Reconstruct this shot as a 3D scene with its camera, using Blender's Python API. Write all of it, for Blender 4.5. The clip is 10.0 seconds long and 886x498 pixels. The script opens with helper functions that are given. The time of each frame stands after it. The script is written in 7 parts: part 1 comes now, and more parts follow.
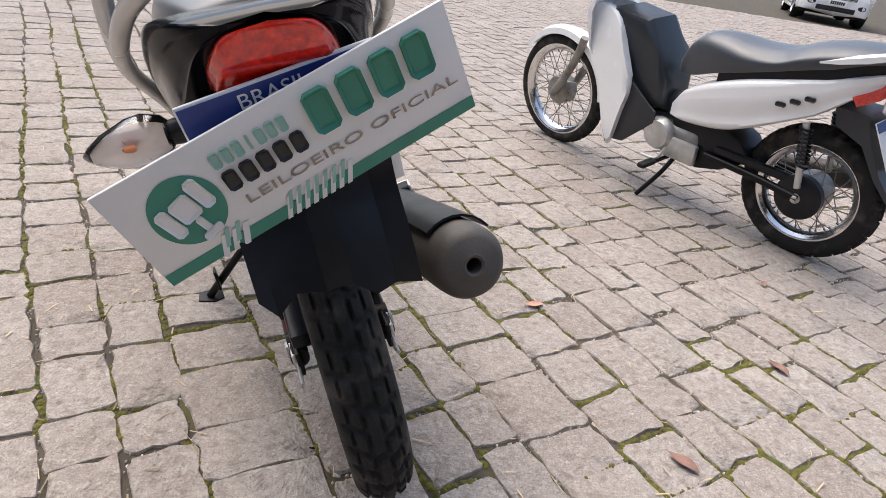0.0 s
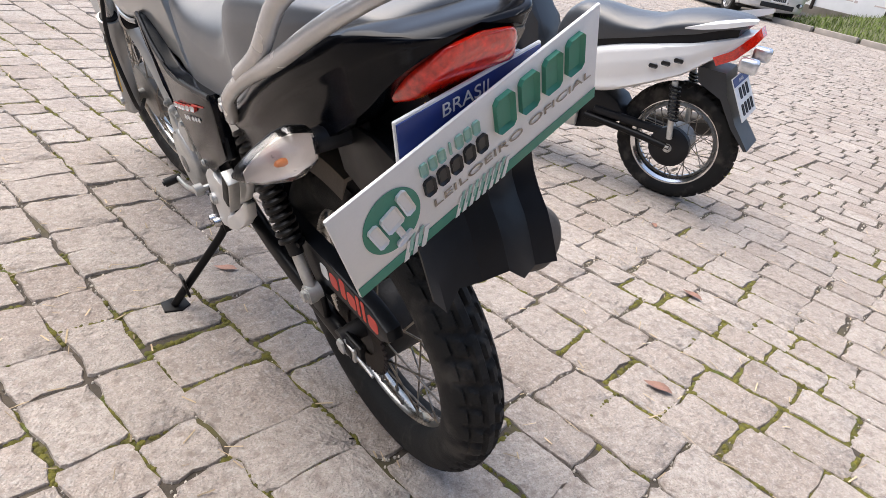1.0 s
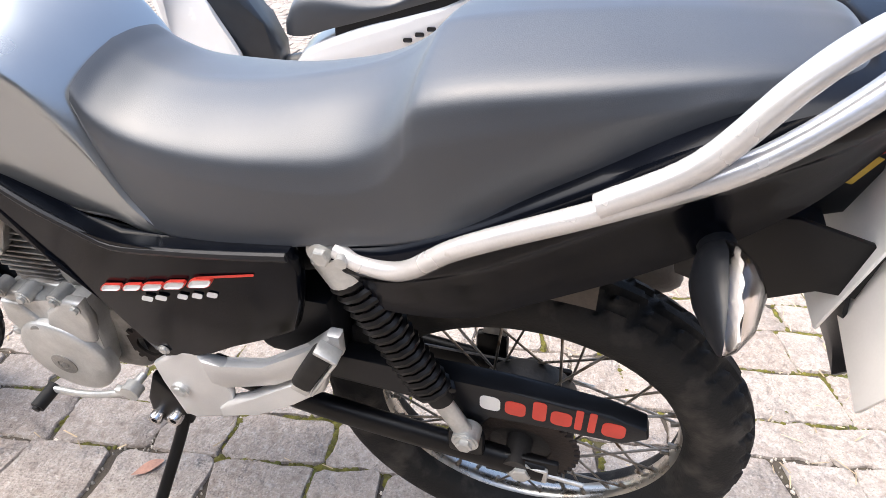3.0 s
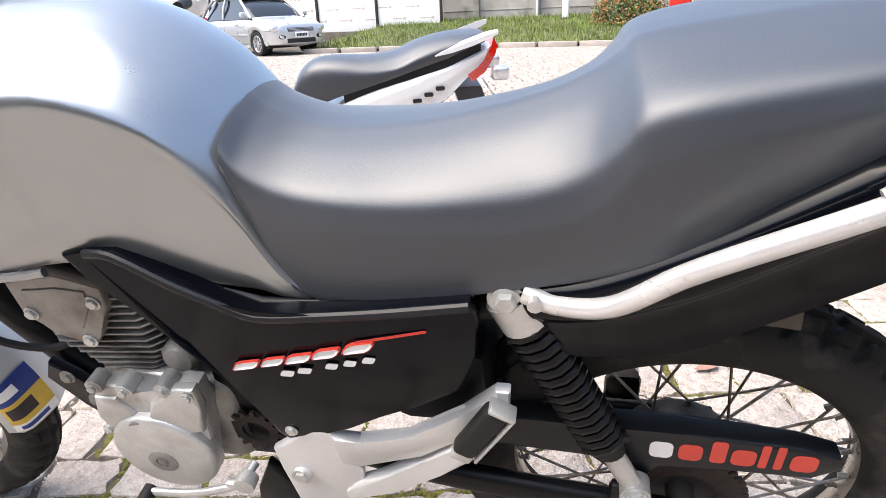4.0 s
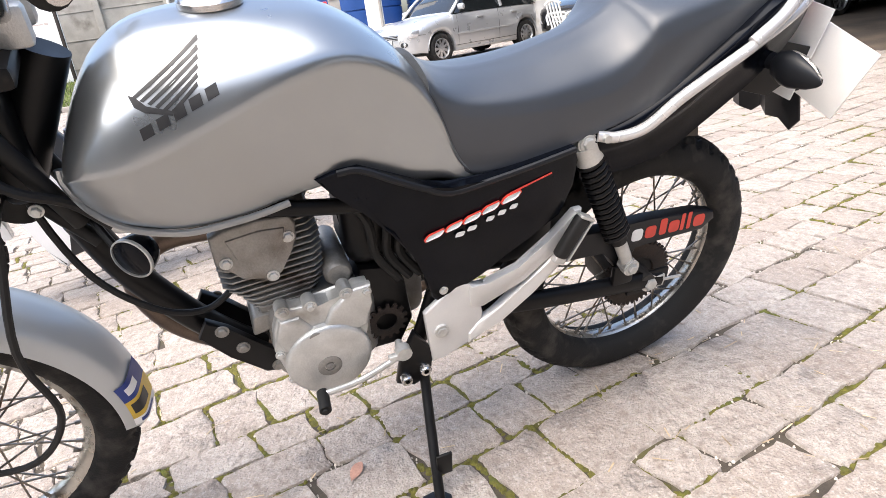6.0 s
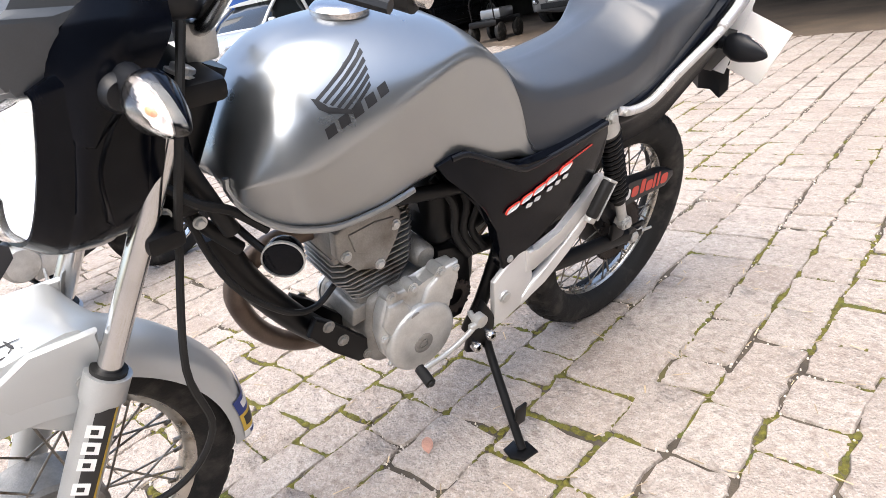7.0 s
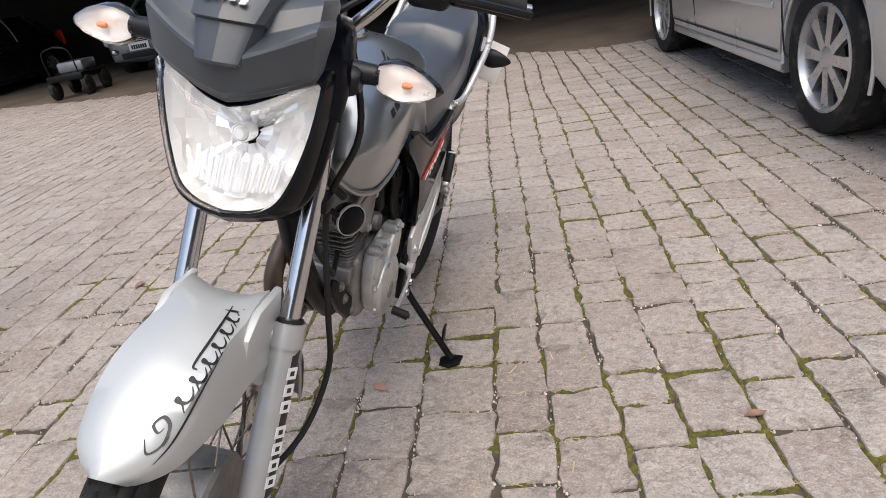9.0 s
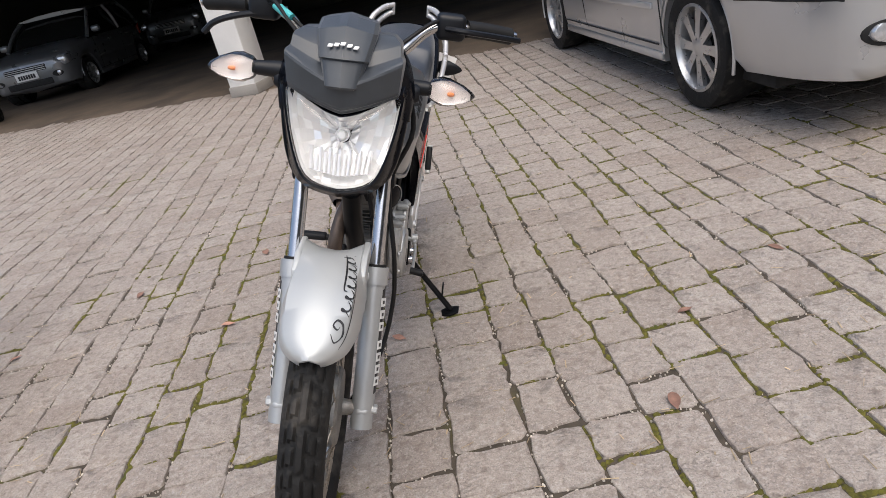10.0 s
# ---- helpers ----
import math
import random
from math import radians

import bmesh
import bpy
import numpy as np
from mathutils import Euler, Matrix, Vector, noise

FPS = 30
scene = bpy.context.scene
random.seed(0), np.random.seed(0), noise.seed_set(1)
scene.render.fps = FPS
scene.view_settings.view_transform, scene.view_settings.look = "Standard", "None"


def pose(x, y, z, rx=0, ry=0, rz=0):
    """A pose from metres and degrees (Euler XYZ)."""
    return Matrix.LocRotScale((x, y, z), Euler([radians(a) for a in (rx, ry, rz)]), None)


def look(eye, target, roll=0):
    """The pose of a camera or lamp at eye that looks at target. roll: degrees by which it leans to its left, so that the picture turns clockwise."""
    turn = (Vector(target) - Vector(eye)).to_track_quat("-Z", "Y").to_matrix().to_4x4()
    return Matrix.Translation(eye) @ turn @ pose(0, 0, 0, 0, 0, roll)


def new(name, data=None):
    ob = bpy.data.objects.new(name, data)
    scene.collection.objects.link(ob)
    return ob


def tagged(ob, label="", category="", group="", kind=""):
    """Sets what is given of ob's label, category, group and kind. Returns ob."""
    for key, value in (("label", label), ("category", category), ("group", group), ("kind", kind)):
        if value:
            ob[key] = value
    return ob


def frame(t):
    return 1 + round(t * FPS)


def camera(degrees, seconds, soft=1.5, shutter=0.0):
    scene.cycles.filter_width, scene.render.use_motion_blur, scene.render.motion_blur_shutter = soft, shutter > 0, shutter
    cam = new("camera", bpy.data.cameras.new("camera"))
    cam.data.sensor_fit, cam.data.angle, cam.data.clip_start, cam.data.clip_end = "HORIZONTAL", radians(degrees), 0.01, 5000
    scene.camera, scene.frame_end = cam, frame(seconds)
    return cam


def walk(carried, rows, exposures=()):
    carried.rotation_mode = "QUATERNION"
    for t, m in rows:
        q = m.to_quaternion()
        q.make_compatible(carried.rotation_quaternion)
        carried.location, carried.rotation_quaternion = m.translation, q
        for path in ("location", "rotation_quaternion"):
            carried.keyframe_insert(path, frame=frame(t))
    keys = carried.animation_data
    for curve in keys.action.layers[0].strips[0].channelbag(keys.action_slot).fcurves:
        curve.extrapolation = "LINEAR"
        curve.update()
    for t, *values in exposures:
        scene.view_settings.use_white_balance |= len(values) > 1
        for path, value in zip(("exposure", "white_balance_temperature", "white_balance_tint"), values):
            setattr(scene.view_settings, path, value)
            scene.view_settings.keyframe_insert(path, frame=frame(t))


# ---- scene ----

cam = camera(70.1, 10.0, soft=0.8)
PATH = [
    (0, (0.0, -0.903, 0.946), (0.39, 0.824, 0.016), 9.9),
    (0.5, (-0.181, -0.897, 0.937), (0.478, 0.763, 0.036), 9.3),
    (1, (-0.364, -0.823, 0.929), (0.545, 0.695, -0.005), 11.8),
    (1.5, (-0.488, -0.64, 0.918), (0.631, 0.714, -0.04), 4.8),
    (2, (-0.646, -0.537, 0.937), (0.73, 0.624, 0.067), 3.7),
    (2.2, (-0.71, -0.495, 0.965), (0.721, 0.625, 0.13), 0.7),
    (3.3, (-0.623, -0.088, 0.868), (1.053, 0.572, 0.0), 3.4),
    (3.5, (-0.604, -0.053, 0.86), (1.101, 0.563, 0.016), 2.6),
    (4, (-0.71, 0.013, 0.856), (1.01, 0.758, 0.157), -2.4),
    (4.5, (-0.911, 0.101, 0.809), (0.886, 0.768, 0.241), -3.5),
    (5, (-1.003, 0.229, 0.752), (0.894, 0.677, 0.303), -6.4),
    (5.5, (-1.058, 0.359, 0.772), (0.868, 0.578, 0.279), -7.2),
    (6, (-1.192, 0.534, 0.828), (0.68, 0.339, 0.15), -8.2),
    (6.2, (-1.21, 0.619, 0.833), (0.634, 0.331, 0.116), -7.8),
    (7.3, (-1.17, 1.105, 0.896), (0.452, 0.22, 0.13), -11.1),
    (7.5, (-1.145, 1.17, 0.897), (0.397, 0.184, 0.09), -10.6),
    (8, (-1.012, 1.326, 0.886), (0.303, 0.11, -0.004), -12.5),
    (8.5, (-1.002, 1.522, 0.918), (0.103, 0.106, 0.038), -10.7),
    (9, (-1.002, 1.739, 0.981), (-0.094, 0.158, 0.159), -10.6),
    (9.5, (-0.927, 1.959, 1.041), (-0.233, 0.295, 0.175), -11.7),
    (10, (-0.938, 2.221, 1.118), (-0.292, 0.537, 0.254), -13.3),
]
walk(cam, [(t, look(eye, target, roll)) for t, eye, target, roll in PATH],
     [(0, 0.86), (0.5, 1.04), (1, 1.1), (1.5, 1.44), (2, 1.56), (3.5, 1.66), (5.5, 1.64), (6.2, 1.58), (7.5, 1.48), (8.5, 0.76), (9.2, 0.54), (10, 0.4)])

# ---- light: bright hazy daylight ----
world = bpy.data.worlds.new("world")
scene.world = world
world.use_nodes = True
wn = world.node_tree.nodes
sky = wn.new("ShaderNodeTexSky")
sky.sky_type, sky.sun_disc = "NISHITA", False
sky.sun_elevation, sky.sun_rotation = radians(62), radians(320)
sky.air_density, sky.dust_density, sky.ozone_density = 1.0, 4.0, 1.0
world.node_tree.links.new(sky.outputs[0], wn["Background"].inputs[0])
wn["Background"].inputs[1].default_value = 0.15
sun = new("sun", bpy.data.lights.new("sun", "SUN"))
sun.data.energy, sun.data.angle, sun.data.color = 1.5, radians(75), (1.0, 0.97, 0.92)
sun.matrix_world = look((-4, 5, 14), (0, 0, 0))

# ---- materials ----
def material(name, base, rough=0.5, metal=0.0, vary=0.15, scale=30.0, fine=300.0, bump=0.0, bump_scale=200.0,
             coat=0.0, dirt=None, dirt_at=0.55, dirt_scale=9.0, rough_vary=0.12, island=0.0, random_object=0.0, spec=0.5, sheen=0.0, coat_rough=0.06):
    """Principled surface: base colour with two scales of grain, optional patches of dirt, fine relief."""
    m = bpy.data.materials.new(name)
    m.use_nodes = True
    nt = m.node_tree
    n, l = nt.nodes, nt.links
    b = n["Principled BSDF"]
    tc = n.new("ShaderNodeTexCoord")
    def tex(s, detail=4.0):
        t = n.new("ShaderNodeTexNoise")
        t.inputs["Scale"].default_value, t.inputs["Detail"].default_value = s, detail
        l.new(tc.outputs["Object"], t.inputs["Vector"])
        return t
    def mix(kind, fac, a, c):
        x = n.new("ShaderNodeMix")
        x.data_type, x.blend_type = "RGBA", kind
        for sock, v in ((x.inputs[0], fac), (x.inputs[6], a), (x.inputs[7], c)):
            if isinstance(v, bpy.types.NodeSocket):
                l.new(v, sock)
            elif isinstance(v, (int, float)):
                sock.default_value = v
            else:
                sock.default_value = (*v, 1)
        return x.outputs[2]
    def ramp(src, lo, hi, a=0.0, c=1.0):
        r = n.new("ShaderNodeMapRange")
        l.new(src, r.inputs[0])
        for i, v in enumerate((lo, hi, a, c)):
            r.inputs[1 + i].default_value = v
        return r.outputs[0]
    t1, t2 = tex(scale), tex(fine, 2.0)
    col = mix("MIX", ramp(t1.outputs[0], 0.3, 0.7), [c * (1 - vary) for c in base], [min(1, c * (1 + vary)) for c in base])
    col = mix("MULTIPLY", ramp(t2.outputs[0], 0.35, 0.65, 0.0, min(1, vary * 2)), col, (0.78, 0.78, 0.78))
    if random_object or island:
        src = n.new("ShaderNodeObjectInfo").outputs["Random"] if random_object else n.new("ShaderNodeNewGeometry").outputs["Random Per Island"]
        amount = random_object or island
        col = mix("MULTIPLY", 1.0, col, mix("MIX", src, [1 - amount] * 3, [1 + amount * 0.5, 1 + amount * 0.45, 1 + amount * 0.4]))
    if dirt:
        t3 = tex(dirt_scale, 6.0)
        col = mix("MIX", ramp(t3.outputs[0], dirt_at, dirt_at + 0.15), col, dirt)
    l.new(col, b.inputs["Base Color"])
    l.new(ramp(t1.outputs[0], 0.3, 0.7, max(0.02, rough - rough_vary * rough), min(1, rough + rough_vary * rough)), b.inputs["Roughness"])
    b.inputs["Metallic"].default_value = metal
    b.inputs["Specular IOR Level"].default_value = spec
    b.inputs["Coat Weight"].default_value = coat
    b.inputs["Coat Roughness"].default_value = coat_rough
    b.inputs["Sheen Weight"].default_value, b.inputs["Sheen Roughness"].default_value = sheen, 0.45
    if bump:
        t4 = tex(bump_scale, 5.0)
        bp = n.new("ShaderNodeBump")
        bp.inputs["Strength"].default_value, bp.inputs["Distance"].default_value = bump, 0.004
        l.new(t4.outputs[0], bp.inputs["Height"])
        l.new(bp.outputs[0], b.inputs["Normal"])
    return m


def glass(name, tint=(1, 1, 1), rough=0.02, ior=1.45):
    m = bpy.data.materials.new(name)
    m.use_nodes = True
    b = m.node_tree.nodes["Principled BSDF"]
    b.inputs["Base Color"].default_value = (*tint, 1)
    b.inputs["Transmission Weight"].default_value = 1.0
    b.inputs["Roughness"].default_value = rough
    b.inputs["IOR"].default_value = ior
    return m


M_SILVER = material("silver_paint", (0.36, 0.378, 0.386), 0.30, 0.88, 0.03, 8, 900, coat=0.5)
M_BLACKGLOSS = material("black_gloss_plastic", (0.0025, 0.0033, 0.0058), 0.17, 0, 0.2, 20, 500, spec=0.15)
M_BLACKSATIN = material("black_satin_plastic", (0.0085, 0.0095, 0.012), 0.38, 0, 0.2, 20, 500, bump=0.05, bump_scale=900, spec=0.3)
M_BLACKFRAME = material("black_frame_paint", (0.004, 0.004, 0.0045), 0.4, 0, 0.3, 25, 400, dirt=(0.045, 0.038, 0.03), dirt_at=0.68, spec=0.25)
M_SEAT = material("black_vinyl", (0.024, 0.030, 0.040), 0.44, 0, 0.08, 12, 700, bump=0.12, bump_scale=1100, spec=0.6, sheen=0.14, coat=0.45, coat_rough=0.36)
M_TYRE = material("tyre_rubber", (0.013, 0.0128, 0.0125), 0.75, 0, 0.25, 30, 400, bump=0.25, bump_scale=300, spec=0.3, dirt=(0.052, 0.047, 0.041), dirt_at=0.52, dirt_scale=16)
M_CHROME = material("worn_chrome", (0.62, 0.61, 0.6), 0.2, 1.0, 0.1, 30, 400, dirt=(0.22, 0.17, 0.12), dirt_at=0.68, dirt_scale=30)
M_RIM = material("steel_rim", (0.5, 0.48, 0.44), 0.28, 1.0, 0.15, 25, 300, dirt=(0.2, 0.15, 0.1), dirt_at=0.56, dirt_scale=18)
M_SPOKE = material("spoke_steel", (0.3, 0.27, 0.23), 0.4, 0.9, 0.3, 60, 300, dirt=(0.12, 0.08, 0.05), dirt_at=0.55, dirt_scale=40)
M_RAIL = material("grey_rail_paint", (0.62, 0.605, 0.59), 0.26, 0.5, 0.08, 18, 500, dirt=(0.2, 0.13, 0.09), dirt_at=0.7, dirt_scale=25)
M_ALU = material("cast_aluminium", (0.56, 0.56, 0.54), 0.40, 0.6, 0.15, 22, 250, bump=0.15, bump_scale=350, dirt=(0.2, 0.18, 0.15), dirt_at=0.63)
M_ALUDARK = material("engine_aluminium", (0.3, 0.29, 0.27), 0.5, 0.6, 0.25, 22, 250, bump=0.2, bump_scale=350, dirt=(0.13, 0.1, 0.08), dirt_at=0.58)
M_ALUWHITE = material("silver_painted_bracket", (0.68, 0.67, 0.65), 0.38, 0.3, 0.06, 15, 400, bump=0.05, dirt=(0.25, 0.22, 0.18), dirt_at=0.68)
M_FORK = material("fork_tube_steel", (0.62, 0.62, 0.62), 0.16, 1.0, 0.05, 20, 400)
M_FORKLEG = material("fork_leg_silver", (0.45, 0.46, 0.46), 0.4, 0.55, 0.06, 15, 400)
M_RUST = material("rusty_steel", (0.035, 0.025, 0.020), 0.75, 0.2, 0.4, 40, 300, bump=0.3, dirt=(0.03, 0.025, 0.02), dirt_at=0.5)
M_PIPE = material("browned_pipe_steel", (0.15, 0.11, 0.085), 0.42, 0.5, 0.25, 14, 300, bump=0.1, dirt=(0.09, 0.06, 0.045), dirt_at=0.55)
M_EXHAUST = material("dull_exhaust_black", (0.085, 0.075, 0.066), 0.6, 0.2, 0.25, 14, 300, bump=0.1, dirt=(0.16, 0.12, 0.09), dirt_at=0.58)
M_RUBBER = material("rubber_black", (0.009, 0.009, 0.009), 0.6, 0, 0.25, 50, 500, spec=0.35)
M_RED = material("red_print", (0.62, 0.055, 0.035), 0.4, 0, 0.08, 40, 400)
M_REDLENS = material("red_lens", (0.80, 0.020, 0.008), 0.14, 0, 0.35, 120, 260, coat=1.0, bump=0.12, bump_scale=160, spec=0.5)
M_WHITE = material("white_print", (0.8, 0.8, 0.78), 0.4, 0, 0.04, 40, 400)
M_WHITEPAINT = material("white_paint", (0.86, 0.86, 0.85), 0.25, 0, 0.02, 10, 500, coat=0.6)
M_GREEN = material("green_print", (0.045, 0.24, 0.16), 0.5, 0, 0.06, 40, 400)
M_PALEGREEN = material("pale_green_print", (0.3, 0.5, 0.42), 0.5, 0, 0.06, 40, 400)
M_BOARD = material("white_plastic_board", (0.80, 0.78, 0.75), 0.5, 0, 0.04, 12, 400, dirt=(0.55, 0.52, 0.47), dirt_at=0.62)
M_BLACKPRINT = material("black_print", (0.015, 0.015, 0.016), 0.45, 0, 0.1, 40, 400)
M_BLUE = material("blue_print", (0.01, 0.035, 0.2), 0.4, 0, 0.08, 40, 400)
M_YELLOW = material("yellow_print", (0.62, 0.42, 0.05), 0.4, 0, 0.08, 40, 400)
M_AMBER = material("amber_bulb", (0.75, 0.27, 0.10), 0.3, 0, 0.1, 60, 300)
M_SILVERING = material("silvered_reflector", (0.95, 0.945, 0.935), 0.16, 0.5, 0.02, 30, 300)
M_SILVERSOFT = material("silver_plastic_paint", (0.50, 0.515, 0.51), 0.45, 0.35, 0.03, 8, 900, coat=0.3)
M_DUSTY = material("dusty_black_plastic", (0.10, 0.08, 0.062), 0.7, 0, 0.3, 14, 300, bump=0.1)
M_INDICATOR = material("indicator_reflector", (0.90, 0.88, 0.86), 0.3, 0.35, 0.05, 60, 300)
M_VISOR = material("satin_visor_plastic", (0.034, 0.041, 0.049), 0.42, 0, 0.15, 20, 500, bump=0.05, bump_scale=900, spec=0.7, sheen=0.2)
M_LENSPALE = glass("pale_lens", (0.97, 0.93, 0.91), 0.08)
M_HUBDARK = material("dark_hub", (0.035, 0.032, 0.03), 0.55, 0.4, 0.3, 20, 300, bump=0.15)
M_LENS = glass("clear_lens", (1, 1, 1), 0.03, 1.22)
M_TEAL = material("teal_cable_clip", (0.08, 0.45, 0.45), 0.4, 0, 0.1)


# ---- mesh helpers ----
def part(name, bm, mat, parent=None, label="", angle=38.0, matrix=None):
    """Links a bmesh as one mesh object, under parent where there is one."""
    if matrix is not None:
        bm.transform(matrix)
    bmesh.ops.recalc_face_normals(bm, faces=bm.faces)
    me = bpy.data.meshes.new(name)
    for f in bm.faces:
        f.smooth = True
    bm.to_mesh(me)
    bm.free()
    me.set_sharp_from_angle(angle=radians(angle))
    me.materials.append(mat)
    ob = new(name, me)
    if parent is not None:
        ob.parent = parent
    if label:
        ob["label"] = label
    return ob


def twin(ob, name, matrix, parent, mat=None):
    """Another object on the same mesh."""
    o = new(name, ob.data)
    o.parent, o.matrix_local = parent, matrix
    return o


def spline(points, n=8, closed=False):
    """Catmull-Rom through points."""
    p = [Vector(q) for q in points]
    m, out = len(p), []
    for i in range(m if closed else m - 1):
        if closed:
            a, b, c, d = p[i - 1], p[i], p[(i + 1) % m], p[(i + 2) % m]
        else:
            b, c = p[i], p[i + 1]
            a = p[i - 1] if i else b * 2 - c
            d = p[i + 2] if i + 2 < m else c * 2 - b
        for k in range(n):
            t = k / n
            out.append(0.5 * ((2 * b) + (c - a) * t + (2 * a - 5 * b + 4 * c - d) * t * t + (3 * b - a - 3 * c + d) * t ** 3))
    if not closed:
        out.append(p[-1])
    return out


def loft(rings, caps=True, closed_ring=True, wrap=False):
    bm = bmesh.new()
    vs = [[bm.verts.new(v) for v in r] for r in rings]
    k = len(vs[0])
    pairs = list(zip(vs, vs[1:])) + ([(vs[-1], vs[0])] if wrap else [])
    for a, b in pairs:
        for i in range(k if closed_ring else k - 1):
            j = (i + 1) % k
            bm.faces.new((a[i], a[j], b[j], b[i]))
    if caps and closed_ring and not wrap:
        bm.faces.new(vs[0][::-1])
        bm.faces.new(vs[-1])
    return bm


def tube(points, r, seg=10, n=6, closed=False, smooth=True):
    pts = spline(points, n, closed) if smooth and len(points) > 2 else [Vector(q) for q in points]
    m = len(pts)
    rings, up = [], None
    for i, q in enumerate(pts):
        if closed:
            d = (pts[(i + 1) % m] - pts[i - 1]).normalized()
        else:
            d = (pts[min(i + 1, m - 1)] - pts[max(i - 1, 0)]).normalized()
        if up is None:
            up = d.orthogonal().normalized()
        up = (up - d * up.dot(d)).normalized()
        side = d.cross(up)
        rad = r[0] + (r[1] - r[0]) * i / (m - 1) if isinstance(r, tuple) else r
        rings.append([q + (up * math.cos(a) + side * math.sin(a)) * rad for a in (2 * math.pi * k / seg for k in range(seg))])
    return loft(rings, caps=not closed, wrap=closed)


def lathe(profile, seg=48, axis="X", centre=(0, 0, 0), closed=False, shape=None):
    """Turns a profile of (radius, along) round an axis. shape(angle, radius, along) may move the points."""
    rings = []
    for k in range(seg):
        a = 2 * math.pi * k / seg
        ring = []
        for r, x in profile:
            if shape:
                r, x = shape(a, r, x)
            c, s = r * math.cos(a), r * math.sin(a)
            v = {"X": (x, c, s), "Y": (c, x, s), "Z": (c, s, x)}[axis]
            ring.append(Vector(v) + Vector(centre))
        rings.append(ring)
    bm = loft(rings, closed_ring=closed, wrap=True)
    bmesh.ops.remove_doubles(bm, verts=bm.verts, dist=1e-6)
    return bm


def rod(a, b, r, seg=10):
    return tube([a, b], r, seg, smooth=False)


def box(size, centre=(0, 0, 0), bevel=0.0, segments=2, matrix=None):
    bm = bmesh.new()
    bmesh.ops.create_cube(bm, size=1.0)
    bmesh.ops.scale(bm, vec=size, verts=bm.verts)
    if bevel:
        bmesh.ops.bevel(bm, geom=bm.edges[:], offset=bevel, segments=segments, affect="EDGES", profile=0.5)
    bmesh.ops.translate(bm, vec=centre, verts=bm.verts)
    if matrix is not None:
        bm.transform(matrix)
    return bm


def plate(outline, x0, x1, bevel=0.004, plane="YZ", segments=2, bulge=None):
    """A slab with the given outline, between x0 and x1 across its plane."""
    bm = bmesh.new()
    def put(p, x):
        return {"YZ": (x, p[0], p[1]), "XY": (p[0], p[1], x), "XZ": (p[0], x, p[1])}[plane]
    lo = [bm.verts.new(put(p, x0)) for p in outline]
    hi = [bm.verts.new(put(p, x1)) for p in outline]
    k = len(outline)
    bm.faces.new(lo)
    top = bm.faces.new(hi[::-1])
    for i in range(k):
        bm.faces.new((lo[i], hi[i], hi[(i + 1) % k], lo[(i + 1) % k]))
    if bevel:
        rim = [e for e in bm.edges if any(len(f.verts) == k for f in e.link_faces)]
        bmesh.ops.bevel(bm, geom=rim, offset=bevel, segments=segments, affect="EDGES", profile=0.5)
    return bm


def joined(*bms):
    out = bmesh.new()
    for b in bms:
        me = bpy.data.meshes.new("tmp")
        b.to_mesh(me)
        b.free()
        out.from_mesh(me)
        bpy.data.meshes.remove(me)
    return out


def empty(name, matrix=None):
    e = new(name)
    e.empty_display_size = 0.1
    if matrix is not None:
        e.matrix_world = matrix
    return e


def bolt(name, at, r, parent, mat=None, direction=(-1, 0, 0), h=0.006):
    """Hexagon head on a washer."""
    z = Vector(direction).normalized().to_track_quat("Z", "Y").to_matrix().to_4x4()
    bm = joined(lathe([(0, 0), (r * 1.35, 0), (r * 1.35, h * 0.3), (0, h * 0.3)], 16, "Z"),
                lathe([(0, h * 0.3), (r, h * 0.3), (r * 0.98, h * 0.85), (r * 0.8, h), (0, h)], 6, "Z"))
    return part(name, bm, mat or M_ALU, parent, matrix=Matrix.Translation(at) @ z, angle=20)

# ---- ground ----
GROUND_TURN = radians(21.8)
M_JOINT = material("mossy_sand_joint", (0.070, 0.056, 0.041), 0.95, 0, 0.4, 25, 500, bump=0.6, bump_scale=220, dirt=(0.090, 0.082, 0.022), dirt_at=0.55, dirt_scale=3.5)


